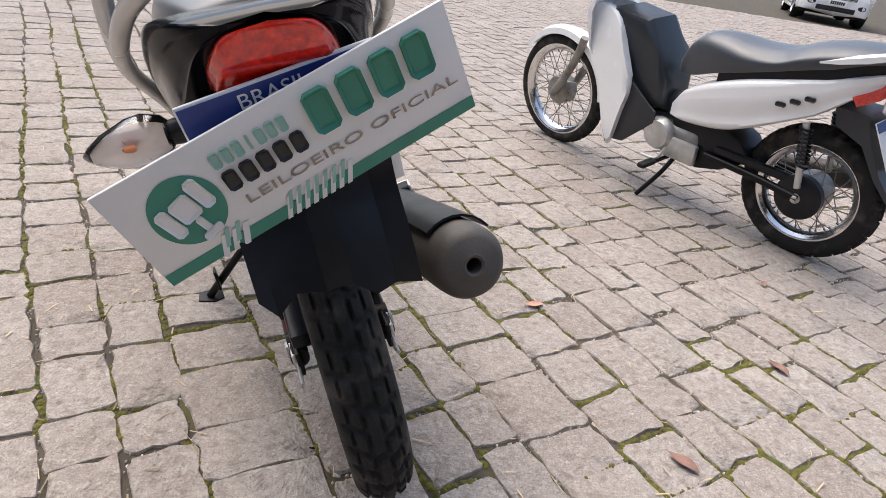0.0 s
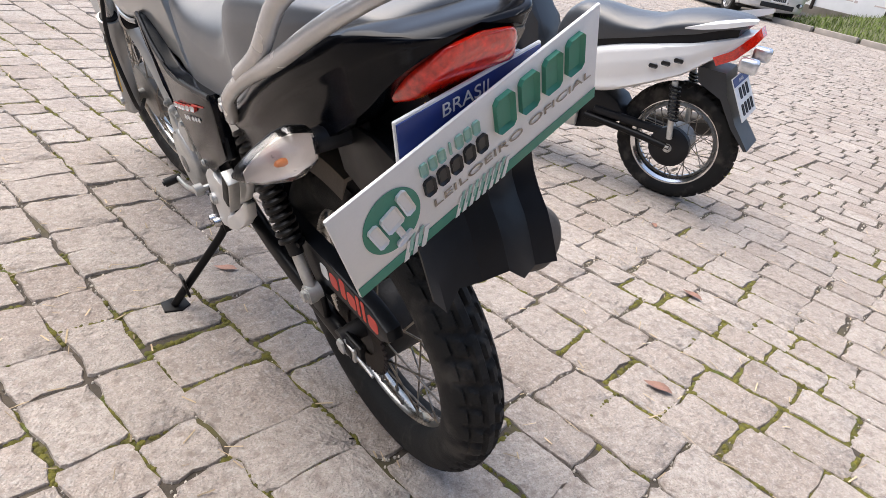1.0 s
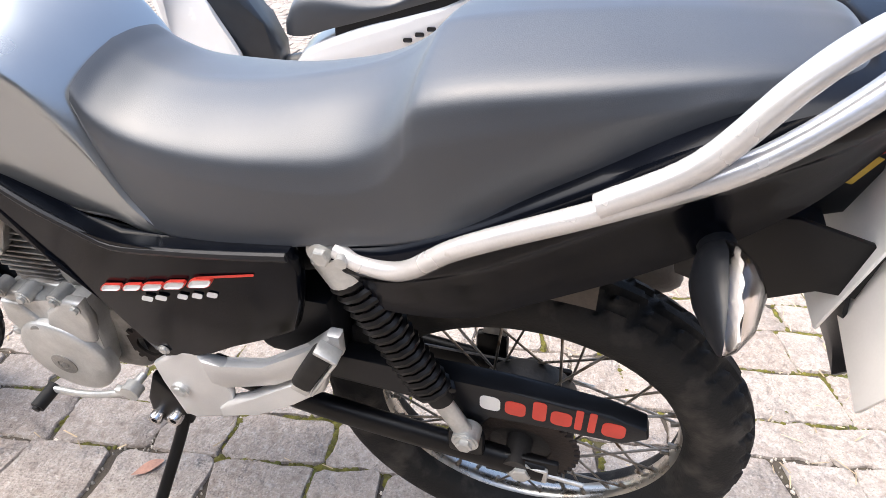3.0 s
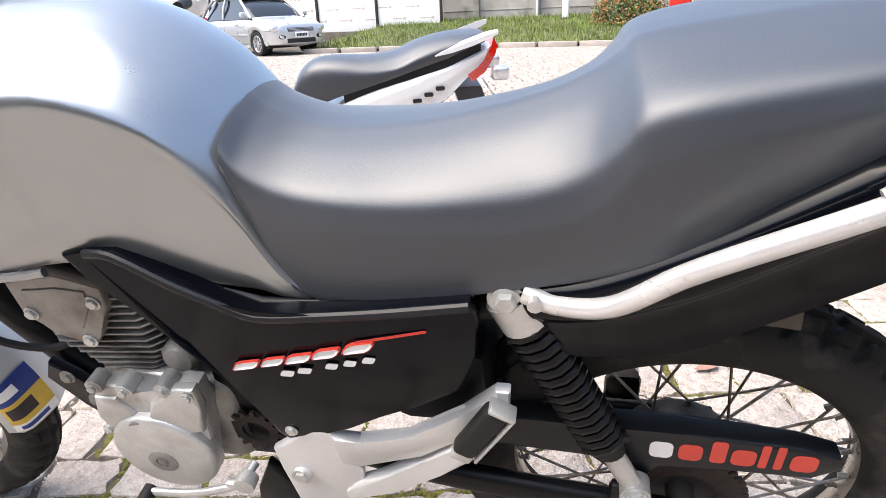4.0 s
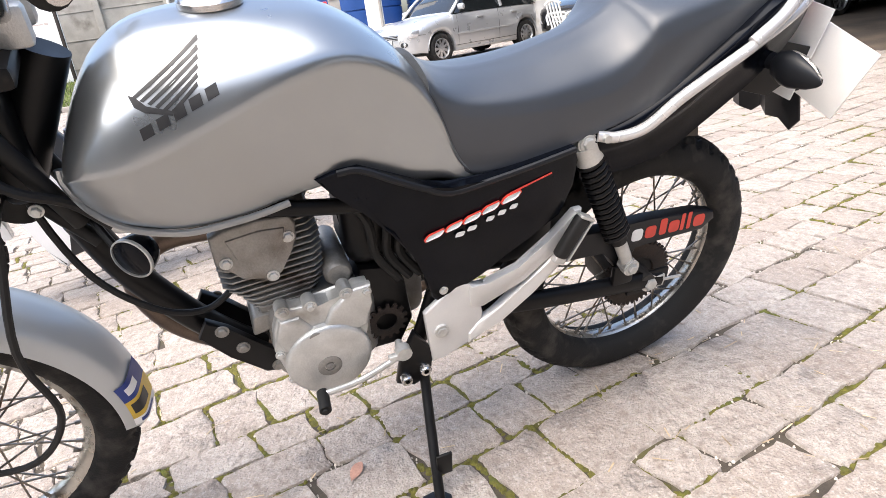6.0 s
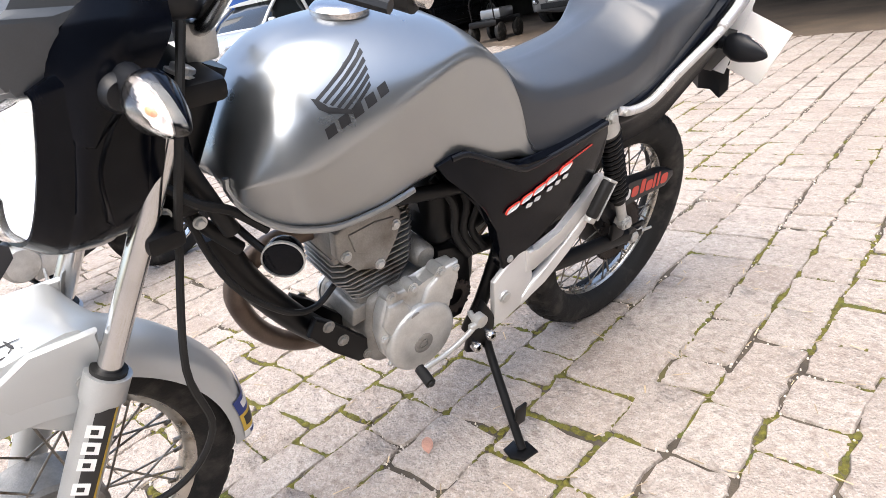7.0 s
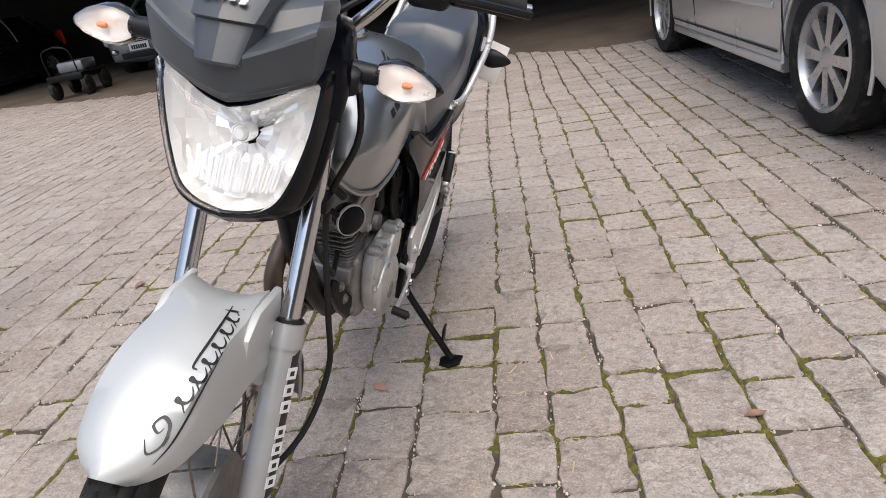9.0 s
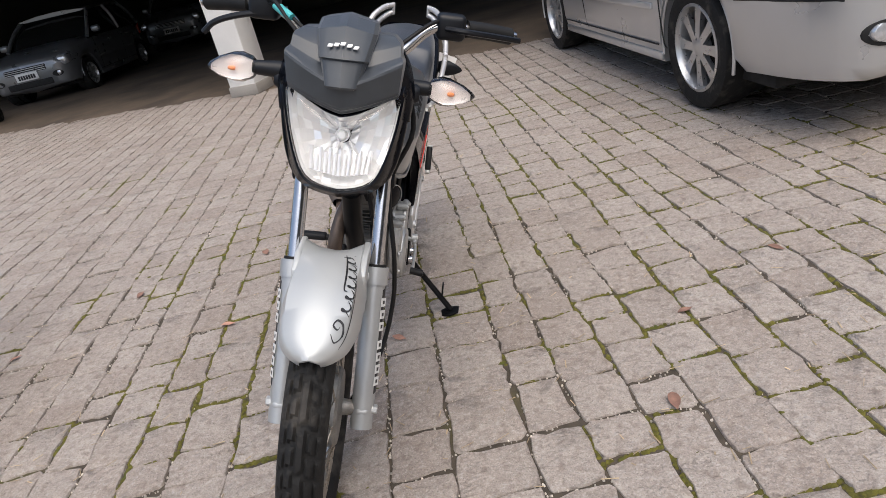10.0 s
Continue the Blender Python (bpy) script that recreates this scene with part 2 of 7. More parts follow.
def granite(name, by_object):
    """Rough split granite: warm grey with pink, pale and dark grains, dirt in the hollows, uneven face."""
    m = bpy.data.materials.new(name)
    m.use_nodes = True
    n, l = m.node_tree.nodes, m.node_tree.links
    b = n["Principled BSDF"]
    tc = n.new("ShaderNodeTexCoord")
    def tex(s, detail=4.0, rough=0.6):
        t = n.new("ShaderNodeTexNoise")
        t.inputs["Scale"].default_value, t.inputs["Detail"].default_value, t.inputs["Roughness"].default_value = s, detail, rough
        l.new(tc.outputs["Object"], t.inputs["Vector"])
        return t.outputs[0]
    def rng(src, lo, hi, a, c):
        r = n.new("ShaderNodeMapRange")
        l.new(src, r.inputs[0])
        for i, v in enumerate((lo, hi, a, c)):
            r.inputs[1 + i].default_value = v
        return r.outputs[0]
    def mix(kind, fac, a, c):
        x = n.new("ShaderNodeMix")
        x.data_type, x.blend_type = "RGBA", kind
        for sock, v in ((x.inputs[0], fac), (x.inputs[6], a), (x.inputs[7], c)):
            if isinstance(v, bpy.types.NodeSocket):
                l.new(v, sock)
            elif isinstance(v, (int, float)):
                sock.default_value = v
            else:
                sock.default_value = (*v, 1)
        return x.outputs[2]
    rand = n.new("ShaderNodeObjectInfo").outputs["Random"] if by_object else n.new("ShaderNodeNewGeometry").outputs["Random Per Island"]
    col = mix("MIX", rand, (0.322, 0.266, 0.226), (0.432, 0.384, 0.340))
    col = mix("MIX", rng(tex(9.0, 5.0), 0.35, 0.66, 0.0, 0.62), col, (0.262, 0.216, 0.184))
    col = mix("MIX", rng(tex(2.2, 3.0), 0.42, 0.66, 0.0, 0.40), col, (0.440, 0.396, 0.354))
    col = mix("MIX", rng(tex(210.0, 2.0), 0.50, 0.68, 0.0, 0.60), col, (0.51, 0.47, 0.425))
    col = mix("MIX", rng(tex(260.0, 2.0), 0.52, 0.70, 0.0, 0.65), col, (0.17, 0.143, 0.128))
    col = mix("MIX", rng(tex(38.0, 4.0), 0.50, 0.68, 0.0, 0.66), col, (0.20, 0.162, 0.135))
    col = mix("MIX", rng(tex(72.0, 3.0), 0.50, 0.68, 0.0, 0.42), col, (0.245, 0.210, 0.185))
    col = mix("MIX", rng(tex(55.0, 3.0), 0.55, 0.70, 0.0, 0.5), col, (0.50, 0.455, 0.42))
    l.new(col, b.inputs["Base Color"])
    b.inputs["Roughness"].default_value = 0.85
    b.inputs["Specular IOR Level"].default_value = 0.25
    last = None
    for s, dist in ((26.0, 0.016), (110.0, 0.0055), (420.0, 0.0010)):
        bp = n.new("ShaderNodeBump")
        bp.inputs["Strength"].default_value, bp.inputs["Distance"].default_value = 0.9, dist
        l.new(tex(s, 4.0), bp.inputs["Height"])
        if last:
            l.new(last, bp.inputs["Normal"])
        last = bp.outputs[0]
    l.new(last, b.inputs["Normal"])
    return m


M_STONE = granite("pinkish_granite", False)
bm = bmesh.new()
bmesh.ops.create_grid(bm, x_segments=8, y_segments=8, size=300)
bmesh.ops.translate(bm, vec=(0, 0, -0.0068), verts=bm.verts)
ground = tagged(part("ground", bm, M_JOINT), "sandy mossy bed between the paving stones", "ground", kind="structure")

# ---- motorcycle: built upright, y ahead, then leant on its side stand ----
BIKE = Matrix.Translation((0.129, 0.023, 0.0)) @ pose(0, 0, 0, 0, -16.5, 11.8)
AXLE_Z = 0.297
WHEELBASE = 1.318
bike = tagged(empty("motorcycle", BIKE), "silver and black street motorcycle leaning on its side stand", "motorcycle")

RAKE = radians(26.5)
STEER_AXIS = Vector((0, -math.sin(RAKE), math.cos(RAKE)))
STEER_POINT = Vector((0, WHEELBASE - 0.045, AXLE_Z))
STEER = Matrix.Translation(STEER_POINT) @ Matrix.Rotation(radians(4.5), 4, STEER_AXIS) @ Matrix.Translation(-STEER_POINT)


def tyre_mesh(radius, width, seg=132, blocks=44):
    """Round tyre section with a grooved tread cut into it."""
    h = width * 0.9
    inner = radius - h
    prof = []
    for k in range(41):
        a = math.pi * (-0.72 + 1.44 * k / 40)
        prof.append((radius - h * 0.52 + h * 0.52 * math.cos(a) if abs(a) < math.pi / 2 else radius - h * 0.52 + h * 0.62 * math.cos(a),
                     width / 2 * math.sin(a)))
    prof = [(inner, -width * 0.27)] + prof + [(inner, width * 0.27)]
    def shape(a, r, x):
        u = abs(x) / (width / 2)
        if u < 0.82 and r > radius - h * 0.4:
            side = 1 if x > 0 else -1
            ph = (a / (2 * math.pi) * blocks + 0.55 * u + (0.5 if side > 0 else 0.0)) % 1
            ph2 = (a / (2 * math.pi) * blocks * 0.5 + 0.3 * side * u) % 1
            cross = ph < 0.30 and u > 0.22
            ring = 0.20 < u < 0.30 or 0.55 < u < 0.64
            if cross or ring or (u <= 0.2 and ph2 < 0.16):
                r -= 0.0070 if u < 0.7 else 0.0045
        return r, x
    return lathe(prof, blocks * 9, "X", shape=shape, closed=True)


def wheel(name, centre, radius, width, drum, matrix, hub_half=0.06, rr=0.2415, parent=bike, rim_mat=None, hub_mat=None):
    """Spoked wheel; drum: (radius, half-width) of the brake."""
    w = part(name, tyre_mesh(radius, width), M_TYRE, parent, "black tyre with a worn block tread", 50, matrix @ Matrix.Translation(centre))
    at = matrix @ Matrix.Translation(centre)
    prof = [(rr, -0.030), (rr + 0.001, -0.0275), (rr - 0.006, -0.026), (rr - 0.012, -0.020), (rr - 0.024, -0.012), (rr - 0.027, 0.0),
            (rr - 0.024, 0.012), (rr - 0.012, 0.020), (rr - 0.006, 0.026), (rr + 0.001, 0.0275), (rr, 0.030), (rr - 0.004, 0.031),
            (rr - 0.010, 0.027), (rr - 0.017, 0.021), (rr - 0.030, 0.013), (rr - 0.033, 0), (rr - 0.030, -0.013), (rr - 0.017, -0.021), (rr - 0.010, -0.027), (rr - 0.004, -0.031)]
    part("rim", lathe(prof, 72, closed=True), rim_mat or M_RIM, w, "dirty steel rim", 50, at)
    dr, dh = drum
    part("hub", lathe([(0, -hub_half), (0.016, -hub_half), (0.018, -0.045), (dr * 0.55, -dh), (dr * 0.93, -dh), (dr, -dh + 0.006), (dr, dh - 0.006), (dr * 0.93, dh), (dr * 0.55, dh), (0.018, 0.05), (0.016, hub_half), (0, hub_half)], 48), hub_mat or M_ALUDARK, w, "oxidised brake hub", 40, at)
    n = 36
    for k in range(n):
        a = 2 * math.pi * k / n
        side = 1 if k % 2 else -1
        lean = radians(34) * (1 if (k // 2) % 2 else -1)
        p0 = (side * dh * 0.85, dr * 0.97 * math.cos(a + lean), dr * 0.97 * math.sin(a + lean))
        p1 = (side * 0.006, (rr - 0.032) * math.cos(a), (rr - 0.032) * math.sin(a))
        part("spoke", joined(rod(p0, p1, 0.0019, 6), rod(p1, [p1[0] * 0.7] + [q * 0.945 for q in p1[1:]], 0.0036, 6)), M_SPOKE, w, matrix=at)
    return w


rear_wheel = wheel("rear_wheel", (0, 0.008, AXLE_Z), 0.300, 0.096, (0.072, 0.045), Matrix.Identity(4), 0.09, hub_mat=M_HUBDARK)
front_wheel = wheel("front_wheel", (0, WHEELBASE, AXLE_Z), 0.302, 0.084, (0.085, 0.04), STEER, 0.07)


def ring_section(half, n=5):
    """Closed ring from the right half of a section, given from top centre to bottom centre."""
    right = spline([Vector(p) for p in half], n)
    return right + [Vector((-v.x, v.y, v.z)) for v in right[-2:0:-1]]


def station_loft(stations, n=5, along=4):
    rings = [ring_section(s, n) for s in stations]
    cols = list(zip(*rings))
    sm = [spline(c, along) for c in cols]
    return loft([list(r) for r in zip(*sm)])


def blend(table, y):
    """Linear look-up in rows of (y, values...), rising y."""
    for a, b in zip(table, table[1:]):
        if a[0] <= y <= b[0]:
            t = (y - a[0]) / (b[0] - a[0])
            return [p + (q - p) * t for p, q in zip(a[1:], b[1:])]
    return list(table[0][1:] if y < table[0][0] else table[-1][1:])


# fuel tank: y, top, crease height, bottom, width at crease, width at bottom
TANK = [(0.412, 0.668, 0.662, 0.652, 0.120, 0.118), (0.44, 0.735, 0.700, 0.656, 0.122, 0.122), (0.47, 0.806, 0.775, 0.662, 0.122, 0.122), (0.52, 0.868, 0.842, 0.668, 0.128, 0.125),
        (0.60, 0.918, 0.882, 0.692, 0.148, 0.128), (0.68, 0.934, 0.872, 0.692, 0.166, 0.135), (0.76, 0.938, 0.846, 0.680, 0.176, 0.142), (0.84, 0.930, 0.815, 0.677, 0.172, 0.138),
        (0.89, 0.902, 0.800, 0.689, 0.168, 0.130), (0.92, 0.868, 0.794, 0.702, 0.155, 0.120), (0.945, 0.826, 0.784, 0.722, 0.134, 0.106), (0.962, 0.790, 0.772, 0.744, 0.108, 0.090), (0.968, 0.770, 0.764, 0.756, 0.062, 0.056)]
st = []
for y, zt, zc, zb, wc, wb in TANK:
    st.append([(0, y, zt), (wc * 0.45, y, zt - (zt - zc) * 0.10), (wc * 0.82, y, zt - (zt - zc) * 0.52), (wc, y, zc), (wc * 0.985, y, zc - (zc - zb) * 0.18),
               ((wc * 0.5 + wb * 0.5), y, zb + (zc - zb) * 0.45), (wb, y, zb + (zc - zb) * 0.1), (wb * 0.8, y, zb), (0, y, zb + 0.012)])
part("fuel_tank", station_loft(st, 4, 4), M_SILVER, bike, "silver painted fuel tank", 60)
# welded seam along the lower edge and up the front
for s in (-1, 1):
    seam = [(s * blend(TANK, y)[4] * 0.97, y, blend(TANK, y)[2] - 0.002) for y in (0.70, 0.74, 0.78, 0.84, 0.89, 0.92, 0.945, 0.960)]
    seam += [(s * 0.080, 0.969, 0.762), (s * 0.079, 0.968, 0.778)]
    part("tank_seam", tube(seam, 0.0055, 8), M_SILVER, bike, "rolled seam of the tank")
part("fuel_cap", lathe([(0, 0.0), (0.042, 0.0), (0.042, 0.008), (0.036, 0.014), (0.02, 0.016), (0, 0.016)], 32, "Z", (0, 0.74, 0.936)), M_CHROME, bike, "chrome fuel cap")

# seat: y, top centre, edge height, bottom, half width
SEAT = [(-0.222, 0.888, 0.884, 0.876, 0.060), (-0.205, 0.903, 0.893, 0.870, 0.088), (-0.14, 0.905, 0.893, 0.848, 0.112), (-0.06, 0.901, 0.885, 0.802, 0.130), (0.02, 0.893, 0.873, 0.764, 0.138),
        (0.07, 0.886, 0.864, 0.734, 0.141), (0.10, 0.880, 0.857, 0.718, 0.142), (0.112, 0.875, 0.848, 0.712, 0.142), (0.122, 0.864, 0.832, 0.708, 0.142), (0.145, 0.848, 0.806, 0.701, 0.143), (0.18, 0.832, 0.789, 0.693, 0.144), (0.23, 0.818, 0.783, 0.682, 0.143), (0.30, 0.803, 0.782, 0.664, 0.141), (0.37, 0.797, 0.786, 0.657, 0.136),
        (0.42, 0.802, 0.792, 0.660, 0.128), (0.455, 0.818, 0.806, 0.700, 0.119), (0.474, 0.834, 0.818, 0.775, 0.105)]
st = []
for y, zt, ze, zb, w in SEAT:
    rear = max(0.0, min(1.0, (0.16 - y) / 0.08)) * max(0.0, min(1.0, (y + 0.22) / 0.06))
    ze -= min(0.018, 0.16 * (ze - zb)) * (1 - 0.45 * rear)
    w *= 1 + 0.09 * rear
    d = ze - zb
    st.append([(0, y, zt), (w * 0.45, y, zt - (zt - ze) * 0.20), (w * 0.86, y, zt - (zt - ze) * (0.66 - 0.14 * rear)), (w * 0.975, y, ze - d * 0.08), (w, y, ze - d * 0.30), (w * 0.985, y, zb + d * 0.2), (w * 0.9, y, zb), (0, y, zb)])
seat = part("seat", station_loft(st, 5, 5), M_SEAT, bike, "black vinyl dual seat with a raised pillion half", 70)



def panel(name, outline, x0, x1, mat, label="", bevel=0.006, bend=None, smooth=3, corner=False):
    """Curved side cover; built on the left."""
    pts = outline if corner else [tuple(v[:2]) for v in spline([(a, b, 0) for a, b in outline], smooth, True)]
    bm = plate(pts, x0, x1, bevel)
    if bend:
        for v in bm.verts:
            v.co.x += bend(v.co.y, v.co.z)
    return part(name, bm, mat, bike, label)


# side covers
COVER = [(0.662, 0.716), (0.630, 0.724), (0.598, 0.724), (0.545, 0.696), (0.500, 0.672), (0.462, 0.656), (0.40, 0.661), (0.33, 0.670), (0.245, 0.684), (0.238, 0.660), (0.243, 0.615),
         (0.262, 0.56), (0.31, 0.53), (0.36, 0.50), (0.40, 0.472), (0.45, 0.447), (0.485, 0.432), (0.497, 0.445), (0.506, 0.49), (0.525, 0.545), (0.555, 0.605), (0.60, 0.65), (0.64, 0.688)]
for s in (-1, 1):
    c = plate(COVER, s * 0.128, s * 0.158, 0.006)
    for v in c.verts:
        v.co.x += -s * max(0.0, 0.60 - v.co.z) * 0.12 - s * max(0.0, v.co.y - 0.55) * 0.12
    part("side_cover", c, M_BLACKGLOSS, bike, "glossy black side cover")
    # raised edge along the top of the cover
    e = tube([(s * (0.155 - max(0.0, y - 0.55) * 0.12), y, z - 0.004) for y, z in COVER[1:9]], 0.0055, 8, 3)
    part("cover_ridge", e, M_BLACKSATIN, bike)

# tail cowl: y, top, bottom, half width top, half width bottom
TAIL = [(-0.276, 0.880, 0.872, 0.046, 0.042), (-0.269, 0.884, 0.862, 0.068, 0.060), (-0.254, 0.886, 0.848, 0.082, 0.072), (-0.234, 0.885, 0.828, 0.094, 0.082), (-0.214, 0.884, 0.804, 0.104, 0.092), (-0.19, 0.880, 0.782, 0.113, 0.102), (-0.15, 0.868, 0.752, 0.122, 0.112), (-0.09, 0.842, 0.712, 0.130, 0.120), (0.0, 0.785, 0.655, 0.134, 0.122), (0.06, 0.745, 0.618, 0.132, 0.120),
        (0.14, 0.700, 0.598, 0.126, 0.112), (0.215, 0.680, 0.596, 0.112, 0.100)]
st = []
for y, zt, zb, wt, wb in TAIL:
    st.append([(0, y, zt), (wt * 0.85, y, zt - 0.002), (wt, y, zt - (zt - zb) * 0.16), (wt * 1.0, y, zt - (zt - zb) * 0.38), (wt * 0.955, y, zt - (zt - zb) * 0.5), (wb, y, zb + (zt - zb) * 0.12), (wb * 0.92, y, zb), (0, y, zb + 0.01)])
part("tail_cowl", station_loft(st, 3, 4), M_BLACKGLOSS, bike, "glossy black tail cowl", 40)
# tail lamp: wraps round the end of the cowl
LAMP = [(-0.274, 0.868, 0.856, 0.030), (-0.267, 0.866, 0.838, 0.046), (-0.254, 0.856, 0.820, 0.056), (-0.236, 0.844, 0.804, 0.063), (-0.210, 0.816, 0.794, 0.066)]
st = [[(0, y, zt), (w * 0.8, y, zt - 0.004), (w, y, zt - (zt - zb) * 0.4), (w * 0.98, y, zb + (zt - zb) * 0.25), (w * 0.85, y, zb), (0, y, zb)] for y, zt, zb, w in LAMP]
part("tail_lamp", station_loft(st, 4, 4), M_REDLENS, bike, "red tail lamp lens", 60, Matrix.Translation((0.0, -0.006, 0.007)) @ Matrix.Diagonal((1.02, 1, 1, 1)))

# plate holder and rear mudguard flap
HOLD = [(-0.258, 0.812), (-0.260, 0.79), (-0.246, 0.745), (-0.220, 0.735), (-0.10, 0.715), (-0.06, 0.74), (-0.10, 0.79), (-0.20, 0.818)]
part("plate_holder", plate(HOLD, -0.044, 0.044, 0.006), M_BLACKSATIN, bike, "black plate holder under the tail")
for x in (-0.084, 0.092):
    part("mudguard_side", plate([(-0.272 + 0.1 * (x + 0.086), 0.745), (-0.266 + 0.1 * (x + 0.086), 0.690), (-0.234, 0.694), (-0.186, 0.668), (-0.12, 0.690), (-0.10, 0.76), (-0.2, 0.765)], x - 0.003, x + 0.003, 0.001), M_BLACKFRAME, bike)
flap_rows = []
for x, bottom, set_in in ((-0.086, 0.598, 0.0), (-0.070, 0.572, 0.002), (-0.045, 0.590, 0.012), (-0.012, 0.583, 0.013), (0.018, 0.592, 0.002), (0.040, 0.570, 0.001), (0.066, 0.572, 0.012), (0.094, 0.570, 0.004)):
    line = []
    for k in range(9):
        t = k / 8
        z = 0.745 + (bottom - 0.745) * t
        y = -0.278 + 0.012 * math.sin(min(1.0, t * 1.6) * math.pi) - 0.022 * max(0.0, t - 0.6) / 0.4
        line.append(Vector((x, y + 0.004 + (0.12 - 0.20 * min(1.0, t * 1.5)) * (x + 0.08) + set_in * min(1.0, t * 3), z)))
    flap_rows.append(line + [v + Vector((0, 0.004, 0)) for v in line[::-1]])
part("rear_mudguard", loft(flap_rows), M_BLACKSATIN, bike, "matt black rear mudguard flap with a torn lower edge", 18)
part("mudguard_top", box((0.178, 0.125, 0.008), (0.004, -0.166, 0.7445), 0.003), M_BLACKSATIN, bike)
part("mudguard_screw", lathe([(0, -0.004), (0.006, -0.004), (0.006, 0), (0, 0)], 12, "Y", (0.070, -0.252, 0.64)), M_ALU, bike)
part("caution_sticker", plate([(-0.228, 0.778), (-0.240, 0.776), (-0.254, 0.802), (-0.242, 0.806)], -0.0453, -0.0443, 0.0), M_YELLOW, bike, "yellow warning sticker")
inner = []
for k in range(15):
    a = radians(58 + 42 * k / 14)
    for_r = 0.345
    inner.append([Vector((x, for_r * math.cos(a) * 1.0, AXLE_Z + for_r * math.sin(a) + dz)) for x, dz in ((-0.07, -0.03), (-0.062, 0), (0, 0.012), (0.062, 0), (0.07, -0.03), (0.058, -0.006), (0, 0.006), (-0.058, -0.006))])
part("inner_mudguard", loft(inner), M_DUSTY, bike, "dusty inner mudguard")

# grab rails
for s in (-1, 1):
    low = [(s * 0.112, 0.196, 0.676), (s * 0.122, 0.165, 0.672), (s * 0.134, 0.120, 0.684), (s * 0.146, 0.072, 0.728), (s * 0.152, 0.03, 0.757), (s * 0.156, -0.05, 0.802), (s * 0.146, -0.135, 0.845), (s * 0.122, -0.195, 0.886), (s * 0.092, -0.232, 0.912), (s * 0.072, -0.246, 0.922)]
    part("grab_rail", tube(low, 0.0098, 12), M_RAIL, bike, "worn silver grab rail")
    up = [(s * 0.157, -0.045, 0.806), (s * 0.152, -0.105, 0.846), (s * 0.140, -0.150, 0.902), (s * 0.122, -0.182, 0.926), (s * 0.098, -0.222, 0.942), (s * 0.072, -0.246, 0.948)]
    part("grab_rail", tube(up, 0.0102, 12), M_RAIL, bike, "worn silver grab rail")
    part("rail_joint", box((0.012, 0.011, 0.046), (s * 0.068, -0.250, 0.935), 0.004), M_RAIL, bike)
    part("rail_bolt", rod((s * 0.105, 0.186, 0.675), (s * 0.130, 0.186, 0.675), 0.007, 10), M_ALU, bike)

# rear shock absorbers
for s in (-1, 1):
    a, b = Vector((s * 0.132, 0.213, 0.678)), Vector((s * 0.124, 0.072, 0.373))
    d = (b - a)
    sh = part("shock_absorber", rod(a + d * 0.1, a + d * 0.78, 0.017, 14), M_RUBBER, bike, "black coil-over shock absorber")
    part("shock_cap", rod(a + d * 0.02, a + d * 0.13, 0.026, 18), M_ALU, sh)
    part("shock_body", rod(a + d * 0.72, b, 0.0135, 14), M_ALU, sh)
    turns, pts = 15, []
    e1 = d.normalized().cross(Vector((1, 0, 0))).normalized()
    e2 = d.normalized().cross(e1)
    for k in range(turns * 10 + 1):
        t = k / (turns * 10)
        ang = 2 * math.pi * turns * t
        pts.append(a + d * (0.13 + 0.60 * t) + (e1 * math.cos(ang) + e2 * math.sin(ang)) * 0.0235)
    part("spring", tube(pts, 0.0052, 6, smooth=False), M_BLACKFRAME, sh, "black coil spring")
    for p in (a, b):
        part("shock_eye", rod(p - Vector((0.016, 0, 0)), p + Vector((0.016, 0, 0)), 0.018, 18), M_ALU, sh)
        bolt("shock_bolt", p + Vector((s * 0.016, 0, 0)), 0.011, sh, M_ALU, (s, 0, 0), 0.012)

# swing arm, chain guard, chain and sprockets
for s in (-1, 1):
    part("swing_arm", tube([(s * 0.085, 0.46, 0.365), (s * 0.098, 0.30, 0.338), (s * 0.100, 0.10, 0.312), (s * 0.100, -0.03, 0.296)], 0.021, 14), M_BLACKFRAME, bike, "black steel swing arm")
    part("arm_end", box((0.012, 0.10, 0.05), (s * 0.102, 0.0, 0.298), 0.004), M_BLACKFRAME, bike)
    part("chain_adjuster", box((0.01, 0.05, 0.03), (s * 0.112, -0.012, 0.297), 0.003), M_ALU, bike)
    bolt("axle_nut", (s * 0.112, 0, 0.297), 0.015, bike, M_ALU, (s, 0, 0), 0.014)
    part("adjuster_screw", rod((s * 0.108, -0.03, 0.294), (s * 0.108, -0.085, 0.288), 0.004, 8), M_ALU, bike)
    part("shock_lug", box((0.02, 0.05, 0.05), (s * 0.112, 0.075, 0.345), 0.008), M_BLACKFRAME, bike)
CHAIN_GUARD = [(0.30, 0.452), (0.24, 0.462), (0.10, 0.458), (0.02, 0.456), (-0.10, 0.446), (-0.143, 0.432), (-0.148, 0.415), (-0.12, 0.394), (0.0, 0.398), (0.05, 0.402), (0.06, 0.36), (0.09, 0.36), (0.12, 0.41), (0.30, 0.412)]
part("chain_guard", plate(CHAIN_GUARD, -0.100, -0.062, 0.006), M_BLACKSATIN, bike, "black chain guard with red and white lettering marks")
def sprocket(name, y, z, r, teeth, x):
    def tooth(a, rr, xx):
        return (rr + (0.004 if math.cos(a * teeth) > 0 else -0.004) if rr > r * 0.95 else rr), xx
    return part(name, lathe([(r * 0.55, x - 0.003), (r, x - 0.003), (r, x + 0.003), (r * 0.55, x + 0.003)], teeth * 6, centre=(0, y, z), closed=True, shape=tooth), M_RUST, bike, "rusty sprocket", 30)
